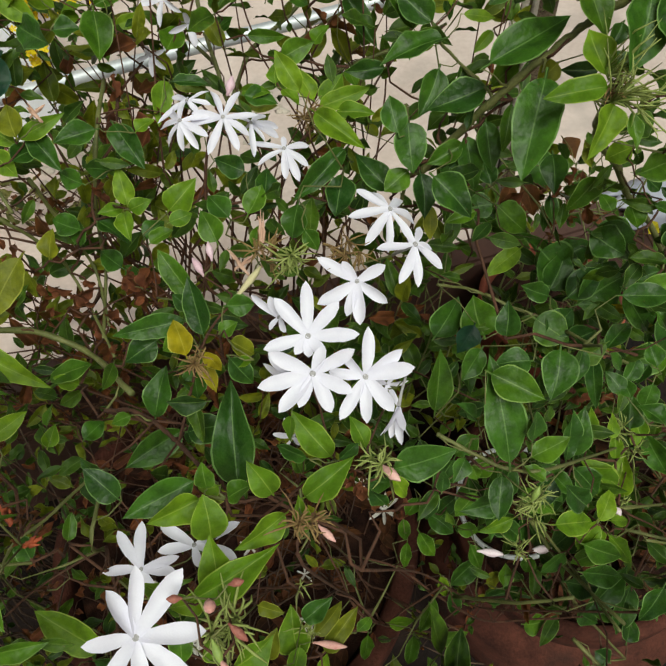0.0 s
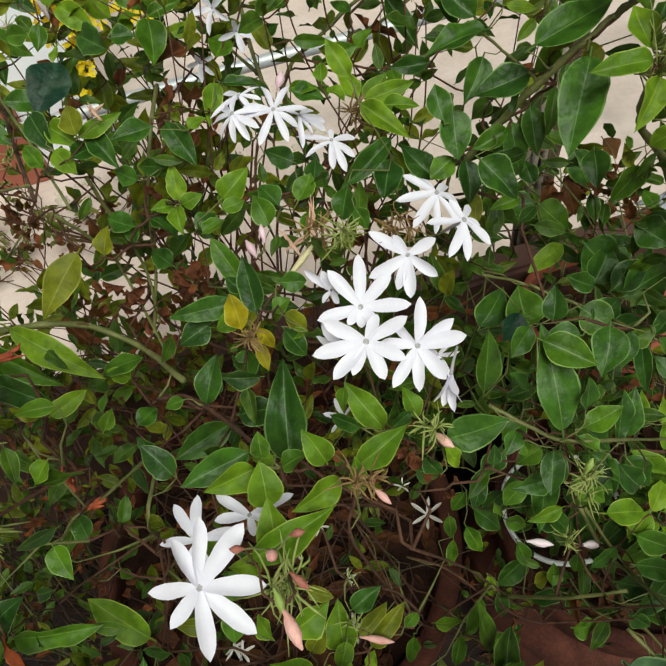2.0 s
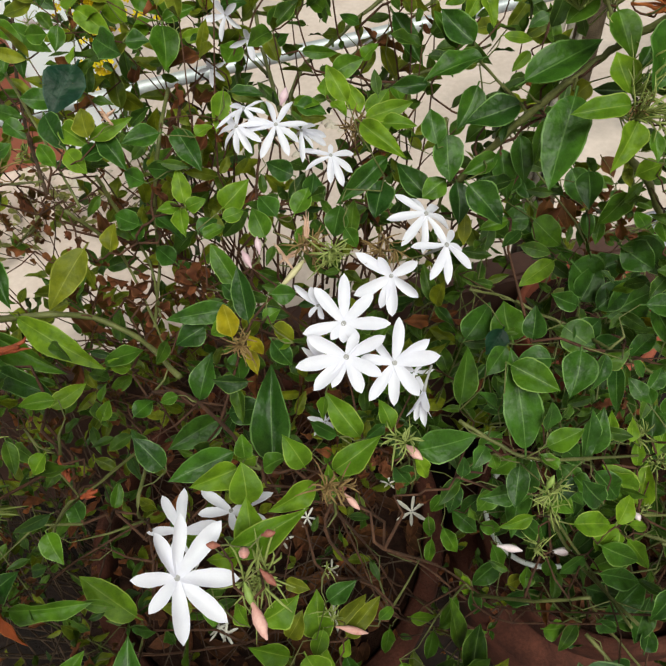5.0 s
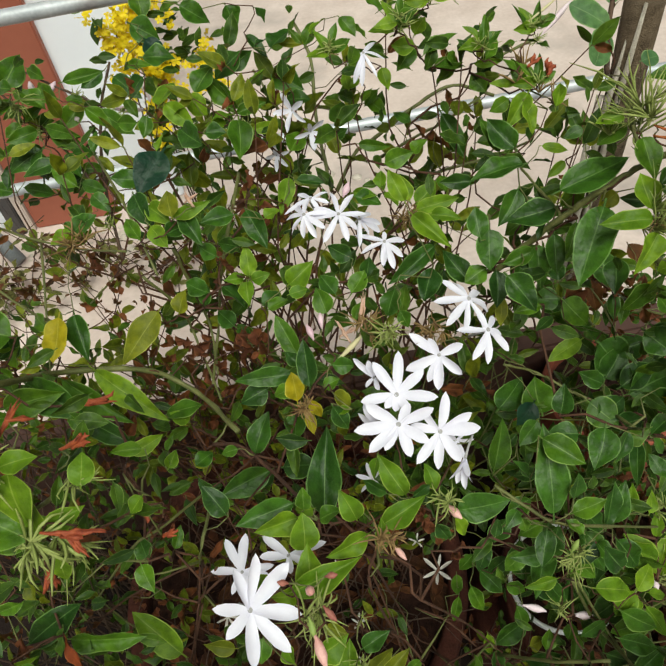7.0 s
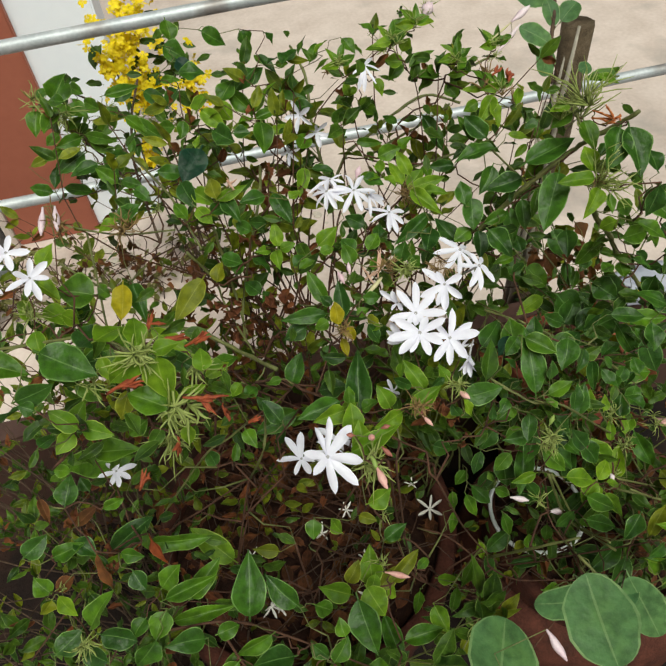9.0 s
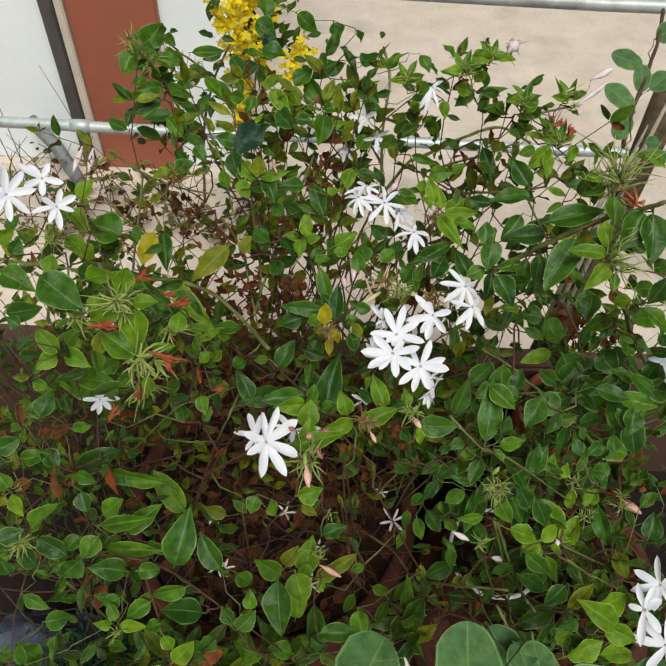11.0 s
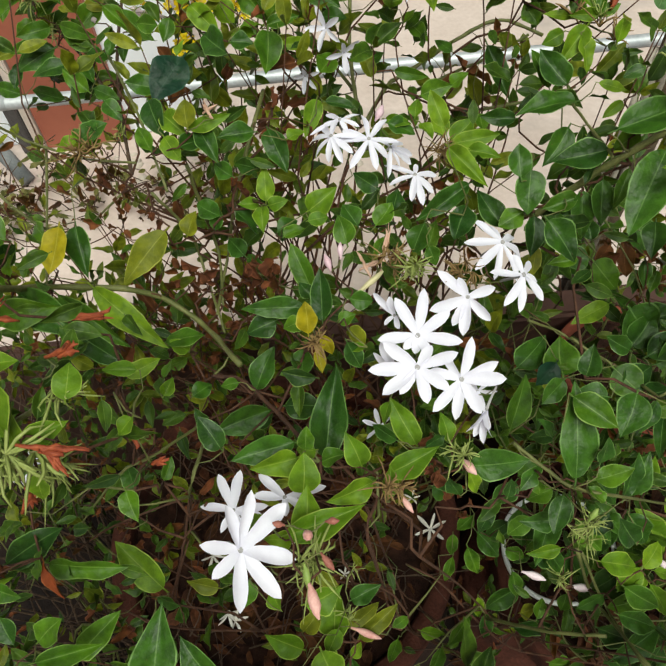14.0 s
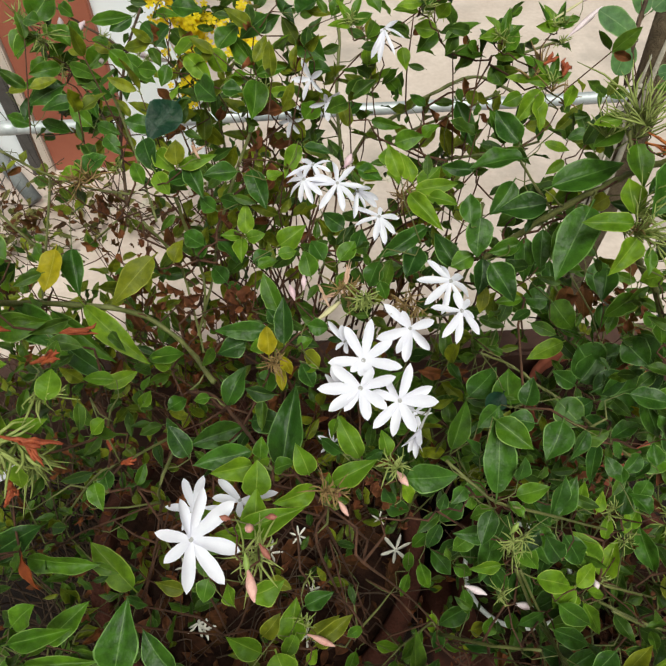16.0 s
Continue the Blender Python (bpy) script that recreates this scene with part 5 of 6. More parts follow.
stem(main, 1.6, "twig", (-199, 182, 889), (-187, 158, 894), (-173, 135, 906), (-161, 122, 913))
stem(main, 1.4, "twig", (-189, 165, 885), (-179, 135, 866), (-164, 116, 869), (-150, 101, 883))
stem(main, 1.2, "twig", (-172, 124, 864), (-152, 127, 874), (-138, 127, 888))
# shoot ends with pointed bracts
tuft(main, (87, 447, 905), (0.1, 0.1, 0.95), 17, 22, "green")
sprig(main, ("y", 87, 447, 905, 77, 457, 919, 7))
sprig(main, ("g", 87, 447, 905, 93, 460, 921, 7))
sprig(main, ("g", 87, 447, 905, 103, 448, 912, 9))
sprig(main, ("y", 87, 447, 905, 69, 444, 908, 9))
tuft(main, (113, 456, 913), (0.1, 0.1, 0.95), 16, 22, "green")
sprig(main, ("y", 113, 456, 913, 102, 466, 927, 7))
sprig(main, ("g", 113, 456, 913, 118, 468, 928, 7))
sprig(main, ("g", 113, 456, 913, 128, 457, 919, 9))
sprig(main, ("y", 113, 456, 913, 94, 453, 916, 9))
tuft(main, (152, 443, 877), (0.1, 0.1, 0.95), 16, 22, "green")
sprig(main, ("y", 152, 443, 877, 141, 454, 891, 7))
sprig(main, ("g", 152, 443, 877, 158, 457, 893, 7))
sprig(main, ("g", 152, 443, 877, 168, 445, 884, 9))
sprig(main, ("y", 152, 443, 877, 133, 441, 880, 9))
tuft(main, (203, 466, 870), (0.1, 0.1, 0.95), 14, 22, "green")
sprig(main, ("y", 203, 466, 870, 191, 477, 884, 7))
sprig(main, ("g", 203, 466, 870, 208, 480, 886, 7))
sprig(main, ("g", 203, 466, 870, 219, 467, 876, 9))
sprig(main, ("y", 203, 466, 870, 183, 463, 873, 9))
tuft(main, (188, 415, 854), (0.1, 0.1, 0.95), 14, 22, "green")
sprig(main, ("y", 188, 415, 854, 176, 427, 869, 7))
sprig(main, ("g", 188, 415, 854, 193, 429, 871, 7))
sprig(main, ("g", 188, 415, 854, 203, 417, 861, 9))
sprig(main, ("y", 188, 415, 854, 168, 413, 857, 9))
tuft(main, (34, 437, 897), (0.1, 0.1, 0.95), 13, 22, "green")
sprig(main, ("y", 34, 437, 897, 24, 448, 911, 7))
sprig(main, ("g", 34, 437, 897, 40, 450, 913, 7))
sprig(main, ("g", 34, 437, 897, 50, 438, 904, 9))
sprig(main, ("y", 34, 437, 897, 16, 434, 900, 9))
broad(roundback, ("B", 314, 580, 847, 278, 586, 857, 22), ("B", 314, 556, 827, 312, 578, 850, 20), ("B", 305, 540, 815, 272, 557, 834, 24), ("B", 301, 539, 813, 286, 511, 796, 28), ("B", 324, 559, 830, 346, 569, 844, 24), ("B", 329, 605, 867, 353, 613, 879, 24))
stem(roundback, 2.4, "wood", (300, 514, 780), (306, 542, 816), (319, 570, 839), (331, 605, 868), (335, 631, 889))
flower(main, (-68,67,842), (0.51,-0.41,0.76), (0.86,0.20,-0.47), 24.0, 8, 0.12, 1, "white", ((40, 27.5), (82, 25.5), (110, 21.0), (166, 19.0), (216, 16.5), (262, 25.0), (306, 27.0), (344, 25.5)))
flower(main, (-84,115,766), (-0.09,-0.09,0.99), (0.45,0.88,0.13), 20.1, 7, 0.1, 1, "white", ((16, 23.0), (48, 23.5), (102, 19.5), (172, 13.5), (224, 15.0), (276, 18.5), (296, 20.0)))
flower(main, (-54,113,782), (0.16,0.00,0.99), (-0.85,0.50,0.14), 20.6, 5, 0.06, 1, "white", ((26, 16.5), (122, 10.5), (178, 21.0), (222, 23.0), (346, 19.0)))
flower(main, (23, 168, 841), (-0.13,-0.50,0.86), (0.45,0.74,0.50), 24.4, 8, 0.08, 1, "white", ((12, 24.5), (52, 22.5), (118, 20.5), (156, 10.0), (194, 9.5), (232, 11.5), (282, 23.0), (328, 20.5)))
flower(main, (20, 149, 841), (-0.19,-0.54,0.82), (0.90,0.25,0.36), 25.5, 8, 0.1, 1, "white", ((26, 13.0), (114, 21.0), (154, 24.5), (190, 22.0), (208, 16.0), (256, 18.5), (296, 19.0), (352, 21.5)))
flower(main, (42, 145, 832), (-0.19,-0.48,0.86), (0.26,0.82,0.52), 24.4, 8, 0.08, 1, "white", ((48, 16.0), (82, 16.5), (148, 22.0), (180, 20.5), (218, 19.5), (280, 22.0), (304, 20.0), (354, 22.0)))
flower(main, (52,187,844), (-0.13,-0.76,0.63), (-0.10,0.65,0.76), 21.1, 7, 0.1, 1, "white", ((16, 12.0), (38, 21.5), (100, 21.0), (144, 17.5), (164, 20.5), (214, 17.5), (282, 15.0)))
flower(main, (13, 182, 841), (-0.66,-0.10,0.75), (-0.02,0.99,0.11), 15.4, 4, 0.2, 1, "white", ((2, 11.5), (26, 19.0), (112, 7.5), (196, 10.5)))
flower(main, (11, 157, 826), (-0.54,-0.46,0.71), (-0.81,0.05,-0.58), 20.4, 3, 0.12, 1, "white", ((280, 18.0), (306, 16.5), (336, 14.5)))
flower(main, (84, 198, 844), (0.47,-0.34,0.81), (0.41,0.90,0.13), 23.1, 7, -0.2, 1, "white", ((40, 12.5), (116, 20.5), (170, 21.5), (198, 20.5), (258, 20.0), (288, 12.5), (342, 16.0)))
flower(main, (88,247,816), (0.42,-0.18,0.89), (-0.59,0.70,0.41), 24.7, 8, -0.4, 1, "white")
flower(main, (52, 130, 826), (-0.43,-0.89,-0.14), (0.8,-0.3,0.1), 16.5, 6, 0.93, 1, "white")
flower(main, (51,144,821), (0.46,-0.73,0.50), (0.06,-0.54,-0.84), 11.4, 5, 0.4, 1, "white")
flower(main, (16, 327, 838), (0.09,-0.39,0.91), (0.59,0.76,0.27), 22.7, 8, -0.3, 1, "white", ((38, 24.0), (94, 20.0), (122, 23.0), (178, 23.0), (228, 20.5), (266, 18.0), (304, 21.5), (356, 24.0)))
flower(main, (-8, 331, 840), (-0.40,-0.27,0.87), (0.70,0.52,0.49), 22.3, 8, -0.4, 1, "white", ((40, 23.0), (80, 24.5), (116, 22.0), (154, 20.5), (202, 17.0), (239, 19.0), (270, 18.5), (316, 17.5)))
flower(main, (-1, 348, 839), (-0.08,-0.06,1.00), (0.68,0.72,0.10), 19.3, 6, -0.4, 1, "white", ((74, 18.5), (116, 20.5), (134, 23.5), (248, 10.0), (300, 14.0), (344, 17.0)))
flower(main, (31, 332, 825), (0.51,-0.34,0.79), (0.76,0.61,-0.23), 18.8, 6, -0.3, 1, "white", ((6, 25.4), (106, 12.0), (236, 21.0), (282, 14.0), (318, 23.5), (336, 25.4)))
flower(main, (46, 319, 811), (0.14,-0.32,0.94), (0.58,0.80,0.18), 22.8, 7, -0.25, 1, "white", ((22, 9.5), (96, 23.0), (138, 19.0), (204, 18.5), (228, 21.5), (262, 18.0), (312, 18.0)))
flower(main, (59,442,889), (0.03,-0.22,0.97), (0.55,0.82,0.17), 18.4, 6, -0.45, 1, "white", ((0, 24.8), (136, 14.0), (184, 24.8), (200, 24.8), (232, 22.0), (316, 22.5)))
flower(main, (0,511,807), (-0.24,-0.88,0.40), (-0.20,0.45,0.87), 20.4, 5, 0.5, 1, "white")
flower(main, (13,493,794), (0.30,-0.92,0.25), (-0.14,-0.30,-0.94), 18.9, 5, 0.6, 1, "white")
flower(main, (-21,481,784), (0.10,-0.97,0.23), (-0.41,-0.25,-0.88), 14.9, 5, 0.6, 1, "white")
flower(main, (3,163,755), (-0.42,-0.06,0.91), (-0.58,-0.75,-0.32), 11.6, 5, 0.4, 1, "white")
flower(main, (-39,146,345), (0.01,-0.23,0.97), (0.11,0.97,0.23), 15.5, 6, 0.1, 0, "fallen")
flower(main, (-170,213,400), (0.46,-0.69,0.56), (-0.54,-0.72,-0.44), 14.4, 6, 0.4, 0, "fallen")
flower(main, (-161,163,355), (0.28,-0.75,0.60), (0.01,0.62,0.78), 16.4, 6, 0.5, 0, "fallen")
flower(main, (-42,232,420), (0.01,-0.35,0.94), (0.74,0.64,0.23), 11.5, 6, 0.1, 0, "fallen")
flower(main, (-32,194,350), (0.27,-0.00,0.96), (0.95,0.18,-0.27), 12.0, 5, 0.5, 0, "fallen")
flower(main, (50,254,400), (0.20,-0.07,0.98), (0.96,0.20,-0.19), 11.0, 5, 0.5, 0, "fallen")
flower(main, (68,228,370), (-0.09,-0.25,0.97), (0.33,0.91,0.26), 19.7, 6, 0.3, 0, "fallen")
flower(main, (-78,233,370), (0.05,-0.25,0.97), (0.28,0.93,0.23), 15.2, 5, 0.6, 0, "fallen")
flower(main, (-149,149,380), (0.45,-0.14,0.88), (0.05,0.99,0.13), 14.2, 5, 0.6, 0, "fallen")
flower(left, (-251,241,917), (0.41,-0.58,0.70), (-0.11,0.73,0.67), 21.8, 6, 0.2, 1, "white", ((42, 13.0), (59, 20.0), (119, 15.5), (178, 14.0), (256, 16.0), (332, 13.0)))
flower(left, (-239,225,904), (0.47,-0.53,0.70), (0.35,0.85,0.40), 19.9, 7, 0.2, 1, "white", ((14, 14.0), (94, 12.5), (134, 19.0), (184, 14.5), (214, 19.0), (286, 13.0), (330, 16.5)))
flower(left, (-272,222,916), (0.45,-0.62,0.64), (-0.53,-0.76,-0.37), 21.4, 8, 0.2, 1, "white")
flower(left, (-250,198,683), (0.32,-0.40,0.86), (0.95,0.20,-0.26), 19.3, 7, 0.1, 1, "white", ((4, 19.0), (72, 10.5), (128, 12.0), (182, 16.5), (236, 14.0), (268, 15.0), (318, 15.0)))
flower(right, (258,34,642), (-0.47,-0.30,0.83), (-0.22,0.95,0.22), 29.6, 6, 0.1, 1, "white", ((64, 13.5), (152, 31.0), (198, 21.5), (288, 17.5), (318, 22.5), (356, 22.5)))
flower(right, (278,10,624), (-0.49,-0.26,0.83), (-0.87,0.25,-0.43), 29.6, 7, 0.1, 1, "white")
flower(right, (281,59,635), (-0.44,-0.02,0.90), (0.05,1.00,0.04), 26.8, 7, 0.1, 1, "white")
flower(main, (-100,-72,699), (0.04,-0.03,1.00), (-0.21,0.98,0.04), 26.2, 7, 0.1, 1, "white")
bud(main, (-39,70,849), (-38,64,856), 4.4, "pink")
bud(main, (-41,58,846), (-40,49,842), 3.4, "green")
bud(main, (-40,51,843), (-37,37,838), 5.2, "pink")
bud(main, (-34,60,850), (-29,53,847), 3.4, "red")
bud(main, (-48,73,849), (-53,74,851), 3.2, "red")
bud(main, (-31,72,852), (-25,71,854), 3.2, "red")
bud(main, (37,112,812), (43,102,813), 4.6, "pink")
bud(main, (4,92,822), (9,84,819), 3.2, "pink")
bud(main, (1,95,823), (6,94,825), 4.4, "red")
bud(main, (-17, 233, 821), (-20, 242, 827), 4.4, "lilac")
bud(main, (-11, 238, 825), (-10, 246, 831), 3.8, "lilac")
bud(main, (22, 341, 840), (28, 349, 846), 5.6, "lilac")
bud(main, (-8,212,819), (12,221,831), 3.9, "tube")
bud(main, (13,239,808), (21,260,827), 3.5, "dry")
bud(main, (6,222,822), (-1,234,834), 3.4, "dry")
bud(main, (-1,228,826), (11,229,831), 3.4, "dry")
bud(main, (-147,614,772), (-179,619,777), 8.0, "pale")
bud(main, (-141,621,777), (-144,645,799), 8.9, "pale")
bud(main, (-88,373,831), (-93,380,840), 4.6, "dry")
bud(main, (-94,377,833), (-83,379,838), 3.9, "dry")
bud(main, (248,560,805), (284,580,825), 5.9, "pale")
bud(main, (-212,135,747), (-205,144,758), 6.7, "orange")
bud(main, (146,105,567), (161,101,569), 6.6, "pale")
bud(main, (102,86,775), (107,90,782), 3.6, "green")
bud(main, (199,105,620), (200,98,619), 4.8, "pale")
bud(main, (-176,228,807), (-150,225,808), 6.6, "orange")
bud(main, (-184,126,824), (-177,129,829), 5.8, "orange")
bud(main, (-132,154,805), (-129,144,801), 6.8, "orange")
bud(main, (-115,121,822), (-105,120,825), 5.1, "orange")
bud(main, (-28,95,550), (-5,85,545), 6.2, "pink")
bud(roundleaf, (24,-62,828), (30,-78,820), 4.9, "pale")
bud(right, (286,164,591), (306,152,585), 8.9, "pink")
bud(main, (223,480,883), (246,489,892), 7.5, "pale")
bud(main, (190,465,872), (222,478,884), 2.5, "tube")
bud(main, (182,422,864), (189,424,870), 5.7, "orange")
bud(main, (195,414,858), (201,422,868), 9.0, "orange")
bud(main, (-215,246,944), (-219,228,935), 4.9, "pale")
bud(main, (-207,245,944), (-208,229,935), 4.9, "pale")
bud(main, (142,516,888), (153,525,897), 12.9, "pale")
bud(right, (97,104,627), (113,97,625), 5.7, "pale")
tuft(main, (-40,66,821), (-0.06,-0.91,0.42), 18.8, 46, "green")
tuft(main, (0, 91, 840), (0.17,-0.86,0.48), 13.0, 40, "dry")
tuft(main, (37,110,823), (-0.60,-0.52,0.60), 11.9, 30, "green")
tuft(main, (-173,125,815), (0.18,-0.96,0.20), 21.8, 50, "green")
tuft(main, (119,100,718), (0.33,-0.64,0.69), 17.3, 30, "green")
tuft(main, (208,138,663), (0.01,0.22,0.97), 15.0, 26, "green")
tuft(main, (246,144,587), (-0.08,-0.35,0.93), 14.9, 24, "green")
tuft(main, (129,101,616), (0.38,-0.31,0.87), 13.6, 24, "green")
tuft(main, (68,338,812), (-0.17,-0.59,0.79), 16.4, 40, "dry")
tuft(main, (16,217,844), (0.48,-0.24,0.84), 14.0, 32, "dry")
tuft(main, (26,200,853), (0.25,-0.88,0.40), 15.4, 36, "green")
tuft(main, (53,204,850), (0.05,-0.95,0.30), 15.6, 34, "dry")
tuft(main, (55,601,799), (0.01,0.06,1.00), 17.3, 24, "dry")
tuft(main, (122,592,821), (-0.17,-0.50,0.85), 18.9, 30, "green")
tuft(main, (244,559,804), (0.22,-0.05,0.97), 12.6, 16, "green")
tuft(main, (224,511,792), (0.36,-0.17,0.92), 16.3, 22, "green")
tuft(main, (-42,480,822), (0.07,-0.45,0.89), 11.2, 16, "green")
tuft(main, (-29,183,824), (-0.04,-0.79,0.61), 13.1, 30, "dry")
tuft(main, (-138,611,770), (0.08,-0.96,0.28), 17.8, 16, "green")
tuft(main, (-254,573,826), (-0.19,-0.59,0.79), 23.9, 30, "green")
tuft(main, (-168,420,792), (0.25,0.03,0.97), 10.9, 12, "green")
tuft(main, (211,107,608), (-0.20,0.28,0.94), 8.4, 14, "green")
tuft(main, (-23,117,625), (0.02,-0.02,1.00), 10.1, 10, "green")
tuft(main, (-255,227,870), (0.33,-0.13,0.93), 16.9, 36, "green")
tuft(main, (-270,48,700), (0.41,-0.82,0.41), 17.8, 30, "green")
tuft(right, (278,157,600), (0.14,-0.43,0.89), 17.5, 26, "green")
tuft(main, (112,90,744), (0.12,-0.45,0.89), 13.7, 26, "green")
tuft(main, (-187,-12,663), (0.32,-0.69,0.65), 10.5, 16, "green")
tuft(main, (-29,102,557), (-0.01,0.02,1.00), 13.2, 20, "green")
tuft(main, (48,36,493), (-0.04,-0.82,0.57), 17.9, 20, "green")
tuft(main, (-292,94,697), (0.42,-0.40,0.81), 7.5, 10, "green")
tuft(main, (146,520,890), (-0.25,-0.37,0.90), 17.3, 24, "green")
tuft(main, (-211,234,935), (0.28,-0.08,0.96), 18.5, 24, "dry")
tuft(main, (-208,432,771), (0.17,-0.09,0.98), 27.7, 30, "dry")
stem(main, 2.5, "twig", (-231,246,820), (-230,324,728), (-178,321,722), (-148,324,697), (-120,302,686), (-87,239,723))
stem(main, 1.4, "red", (-109,241,708), (-86,222,730), (-68,200,735), (-47,157,769), (-37,132,790))
stem(main, 2.1, "twig", (29,544,680), (27,582,708), (28,619,736), (33,660,767), (23,696,793))
stem(main, 2.1, "twig", (33,527,693), (58,554,714), (83,564,723), (136,584,741), (174,592,749), (213,575,739))
stem(main, 1.7, "twig", (29,587,687), (-8,637,722), (-31,683,755))
stem(main, 1.6, "twig", (75,528,721), (119,539,732), (156,548,740), (193,560,751))
stem(main, 1.5, "twig", (118,475,734), (149,477,737), (183,478,740), (217,483,745))
stem(main, 1.5, "twig", (200,560,789), (239,567,797), (253,569,799))
stem(main, 1.5, "twig", (-56,455,792), (-65,401,796), (-84,379,755), (-106,383,674), (-113,319,679))
stem(main, 1.5, "twig", (-116,381,787), (-115,385,737), (-113,391,678), (-109,334,672))
stem(main, 1.3, "twig", (-149,379,765), (-130,380,718), (-125,371,679), (-106,299,681))
stem(main, 0.9, "red", (2, 326, 819), (-5, 319, 801), (-12, 304, 779), (-23, 295, 748), (-42, 292, 709))
stem(main, 1.2, "twig", (-292,479,770), (-273,488,741), (-221,456,742), (-153,382,792))
stem(main, 1.1, "twig", (-272,391,774), (-232,360,755), (-201,358,741))
stem(main, 1.2, "twig", (-259,483,733), (-244,340,713))
stem(main, 1.3, "twig", (-202,568,773), (-154,432,799), (-132,364,777))
stem(main, 1.1, "red", (-135,172,658), (-158,163,576), (-171,131,554), (-157,66,650))
stem(main, 1.1, "twig", (-105,188,734), (-111,141,753), (-133,167,666))
stem(main, 0.9, "red", (-135,172,658), (-193,188,592), (-217,171,606), (-234,153,614))
stem(main, 0.9, "red", (-104,106,518), (-169,104,571), (-211,126,547))
stem(main, 1.0, "red", (-3,124,740), (-11,105,723), (10,131,470), (29,109,434), (83,93,381))
stem(main, 1.0, "twig", (-115,198,716), (-140,167,738), (-162,159,733), (-236,178,604))
stem(main, 1.0, "red", (-107,123,603), (-104,112,437))
stem(main, 0.9, "red", (18,93,722), (64,119,546), (96,106,480), (112,84,504), (204,29,633))
stem(right, 1.2, "twig", (159,253,694), (174,237,691), (203,218,683))
stem(right, 1.2, "twig", (200,212,686), (211,179,701), (260,180,643))
stem(main, 1.0, "twig", (68,122,801), (82,110,794), (96,100,788), (117,96,782), (226,144,616), (278,153,573))
stem(main, 1.1, "twig", (137,108,644), (168,86,568), (152,31,655))
stem(main, 0.7, "red", (66,115,747), (92,108,720))
stem(right, 1.1, "twig", (207,105,606), (267,108,553))
stem(right, 1.0, "twig", (196,74,647), (224,68,624))
stem(main, 1.1, "twig", (124,258,715), (153,263,689), (164,248,690))
stem(main, 1.2, "twig", (245,420,550), (280,420,552), (319,417,552), (367,398,541))
stem(main, 1.4, "twig", (272,478,620), (249,449,597), (268,416,574), (280,392,556))
stem(main, 1.4, "twig", (220,402,598), (198,409,601), (173,397,591))
stem(main, 1.3, "twig", (-305,222,848), (-255,207,858), (-218,190,873))
stem(main, 1.1, "red", (-173,33,692), (-163,12,660), (-149,-17,643), (-143,-48,572))
stem(main, 1.0, "red", (-214,42,692), (-167,38,688), (-138,32,661), (-105,17,637), (-46,1,552))
stem(main, 1.5, "twig", (90,104,489), (122,74,566), (153,62,595))
stem(right, 1.4, "twig", (133,109,649), (163,96,561), (169,36,617))
stem(right, 1.3, "twig", (132,37,627), (149,3,622), (167,-18,630))
stem(right, 1.2, "twig", (198,89,618), (237,70,611), (292,78,553))
stem(main, 1.2, "red", (-9,142,684), (14,181,426), (29,142,388))
stem(main, 1.3, "red", (-93,168,498), (-44,170,415), (23,164,386))
stem(main, 0.8, "red", (-167,148,552), (-138,164,628), (-95,113,785))
stem(main, 1.0, "red", (-33,149,652), (-104,159,456))
stem(main, 1.3, "red", (45,137,390), (104,86,381))
withered(main, (-240,555,648), 28.9, 8)
withered(main, (-50,436,788), 23.1, 9)
withered(main, (-35,561,714), 22.8, 7)
withered(main, (-131,347,690), 24.0, 9)
withered(main, (-74,336,711), 22.4, 8)
withered(main, (-53,274,764), 14.3, 6)
withered(main, (-179,364,746), 14.5, 5)
withered(main, (-151,368,756), 13.0, 5)
withered(main, (-22,395,800), 14.1, 5)
withered(main, (291,350,656), 25.0, 7)
withered(main, (312,400,555), 24.3, 6)
withered(main, (253,409,627), 18.1, 5)
withered(main, (-115,380,715), 13.9, 4)
withered(main, (-85,375,759), 13.1, 4)
withered(main, (-87,283,713), 14.1, 6)
withered(main, (-117,245,700), 13.8, 5)
withered(main, (-124,141,859), 8.2, 5)
withered(main, (-119,138,807), 10.1, 5)
withered(main, (-133,234,722), 11.8, 4)
withered(main, (-205,181,586), 15.0, 5)
withered(main, (-229,151,638), 14.8, 5)
withered(main, (-263,132,671), 18.8, 6)
withered(main, (-197,103,620), 14.5, 5)
withered(main, (28,112,794), 14.2, 8)
withered(main, (22,121,798), 10.2, 6)
withered(main, (44,113,738), 12.4, 5)
withered(main, (296,265,639), 14.2, 5)
withered(main, (239,150,604), 14.7, 5)
withered(main, (21,280,805), 11.1, 4)
withered(main, (-137,346,738), 22.3, 6)
withered(main, (-290,364,722), 20.3, 6)
withered(main, (-114,343,679), 25.6, 7)
withered(main, (-71,311,736), 23.4, 7)
withered(main, (-193,439,713), 19.7, 5)
withered(main, (-267,438,715), 21.7, 6)
withered(main, (275,392,616), 31.0, 8)
withered(main, (322,391,614), 25.8, 6)
withered(main, (193,156,698), 17.1, 6)
withered(main, (-279,161,695), 20.0, 5)
withered(main, (-250,97,701), 16.4, 5)

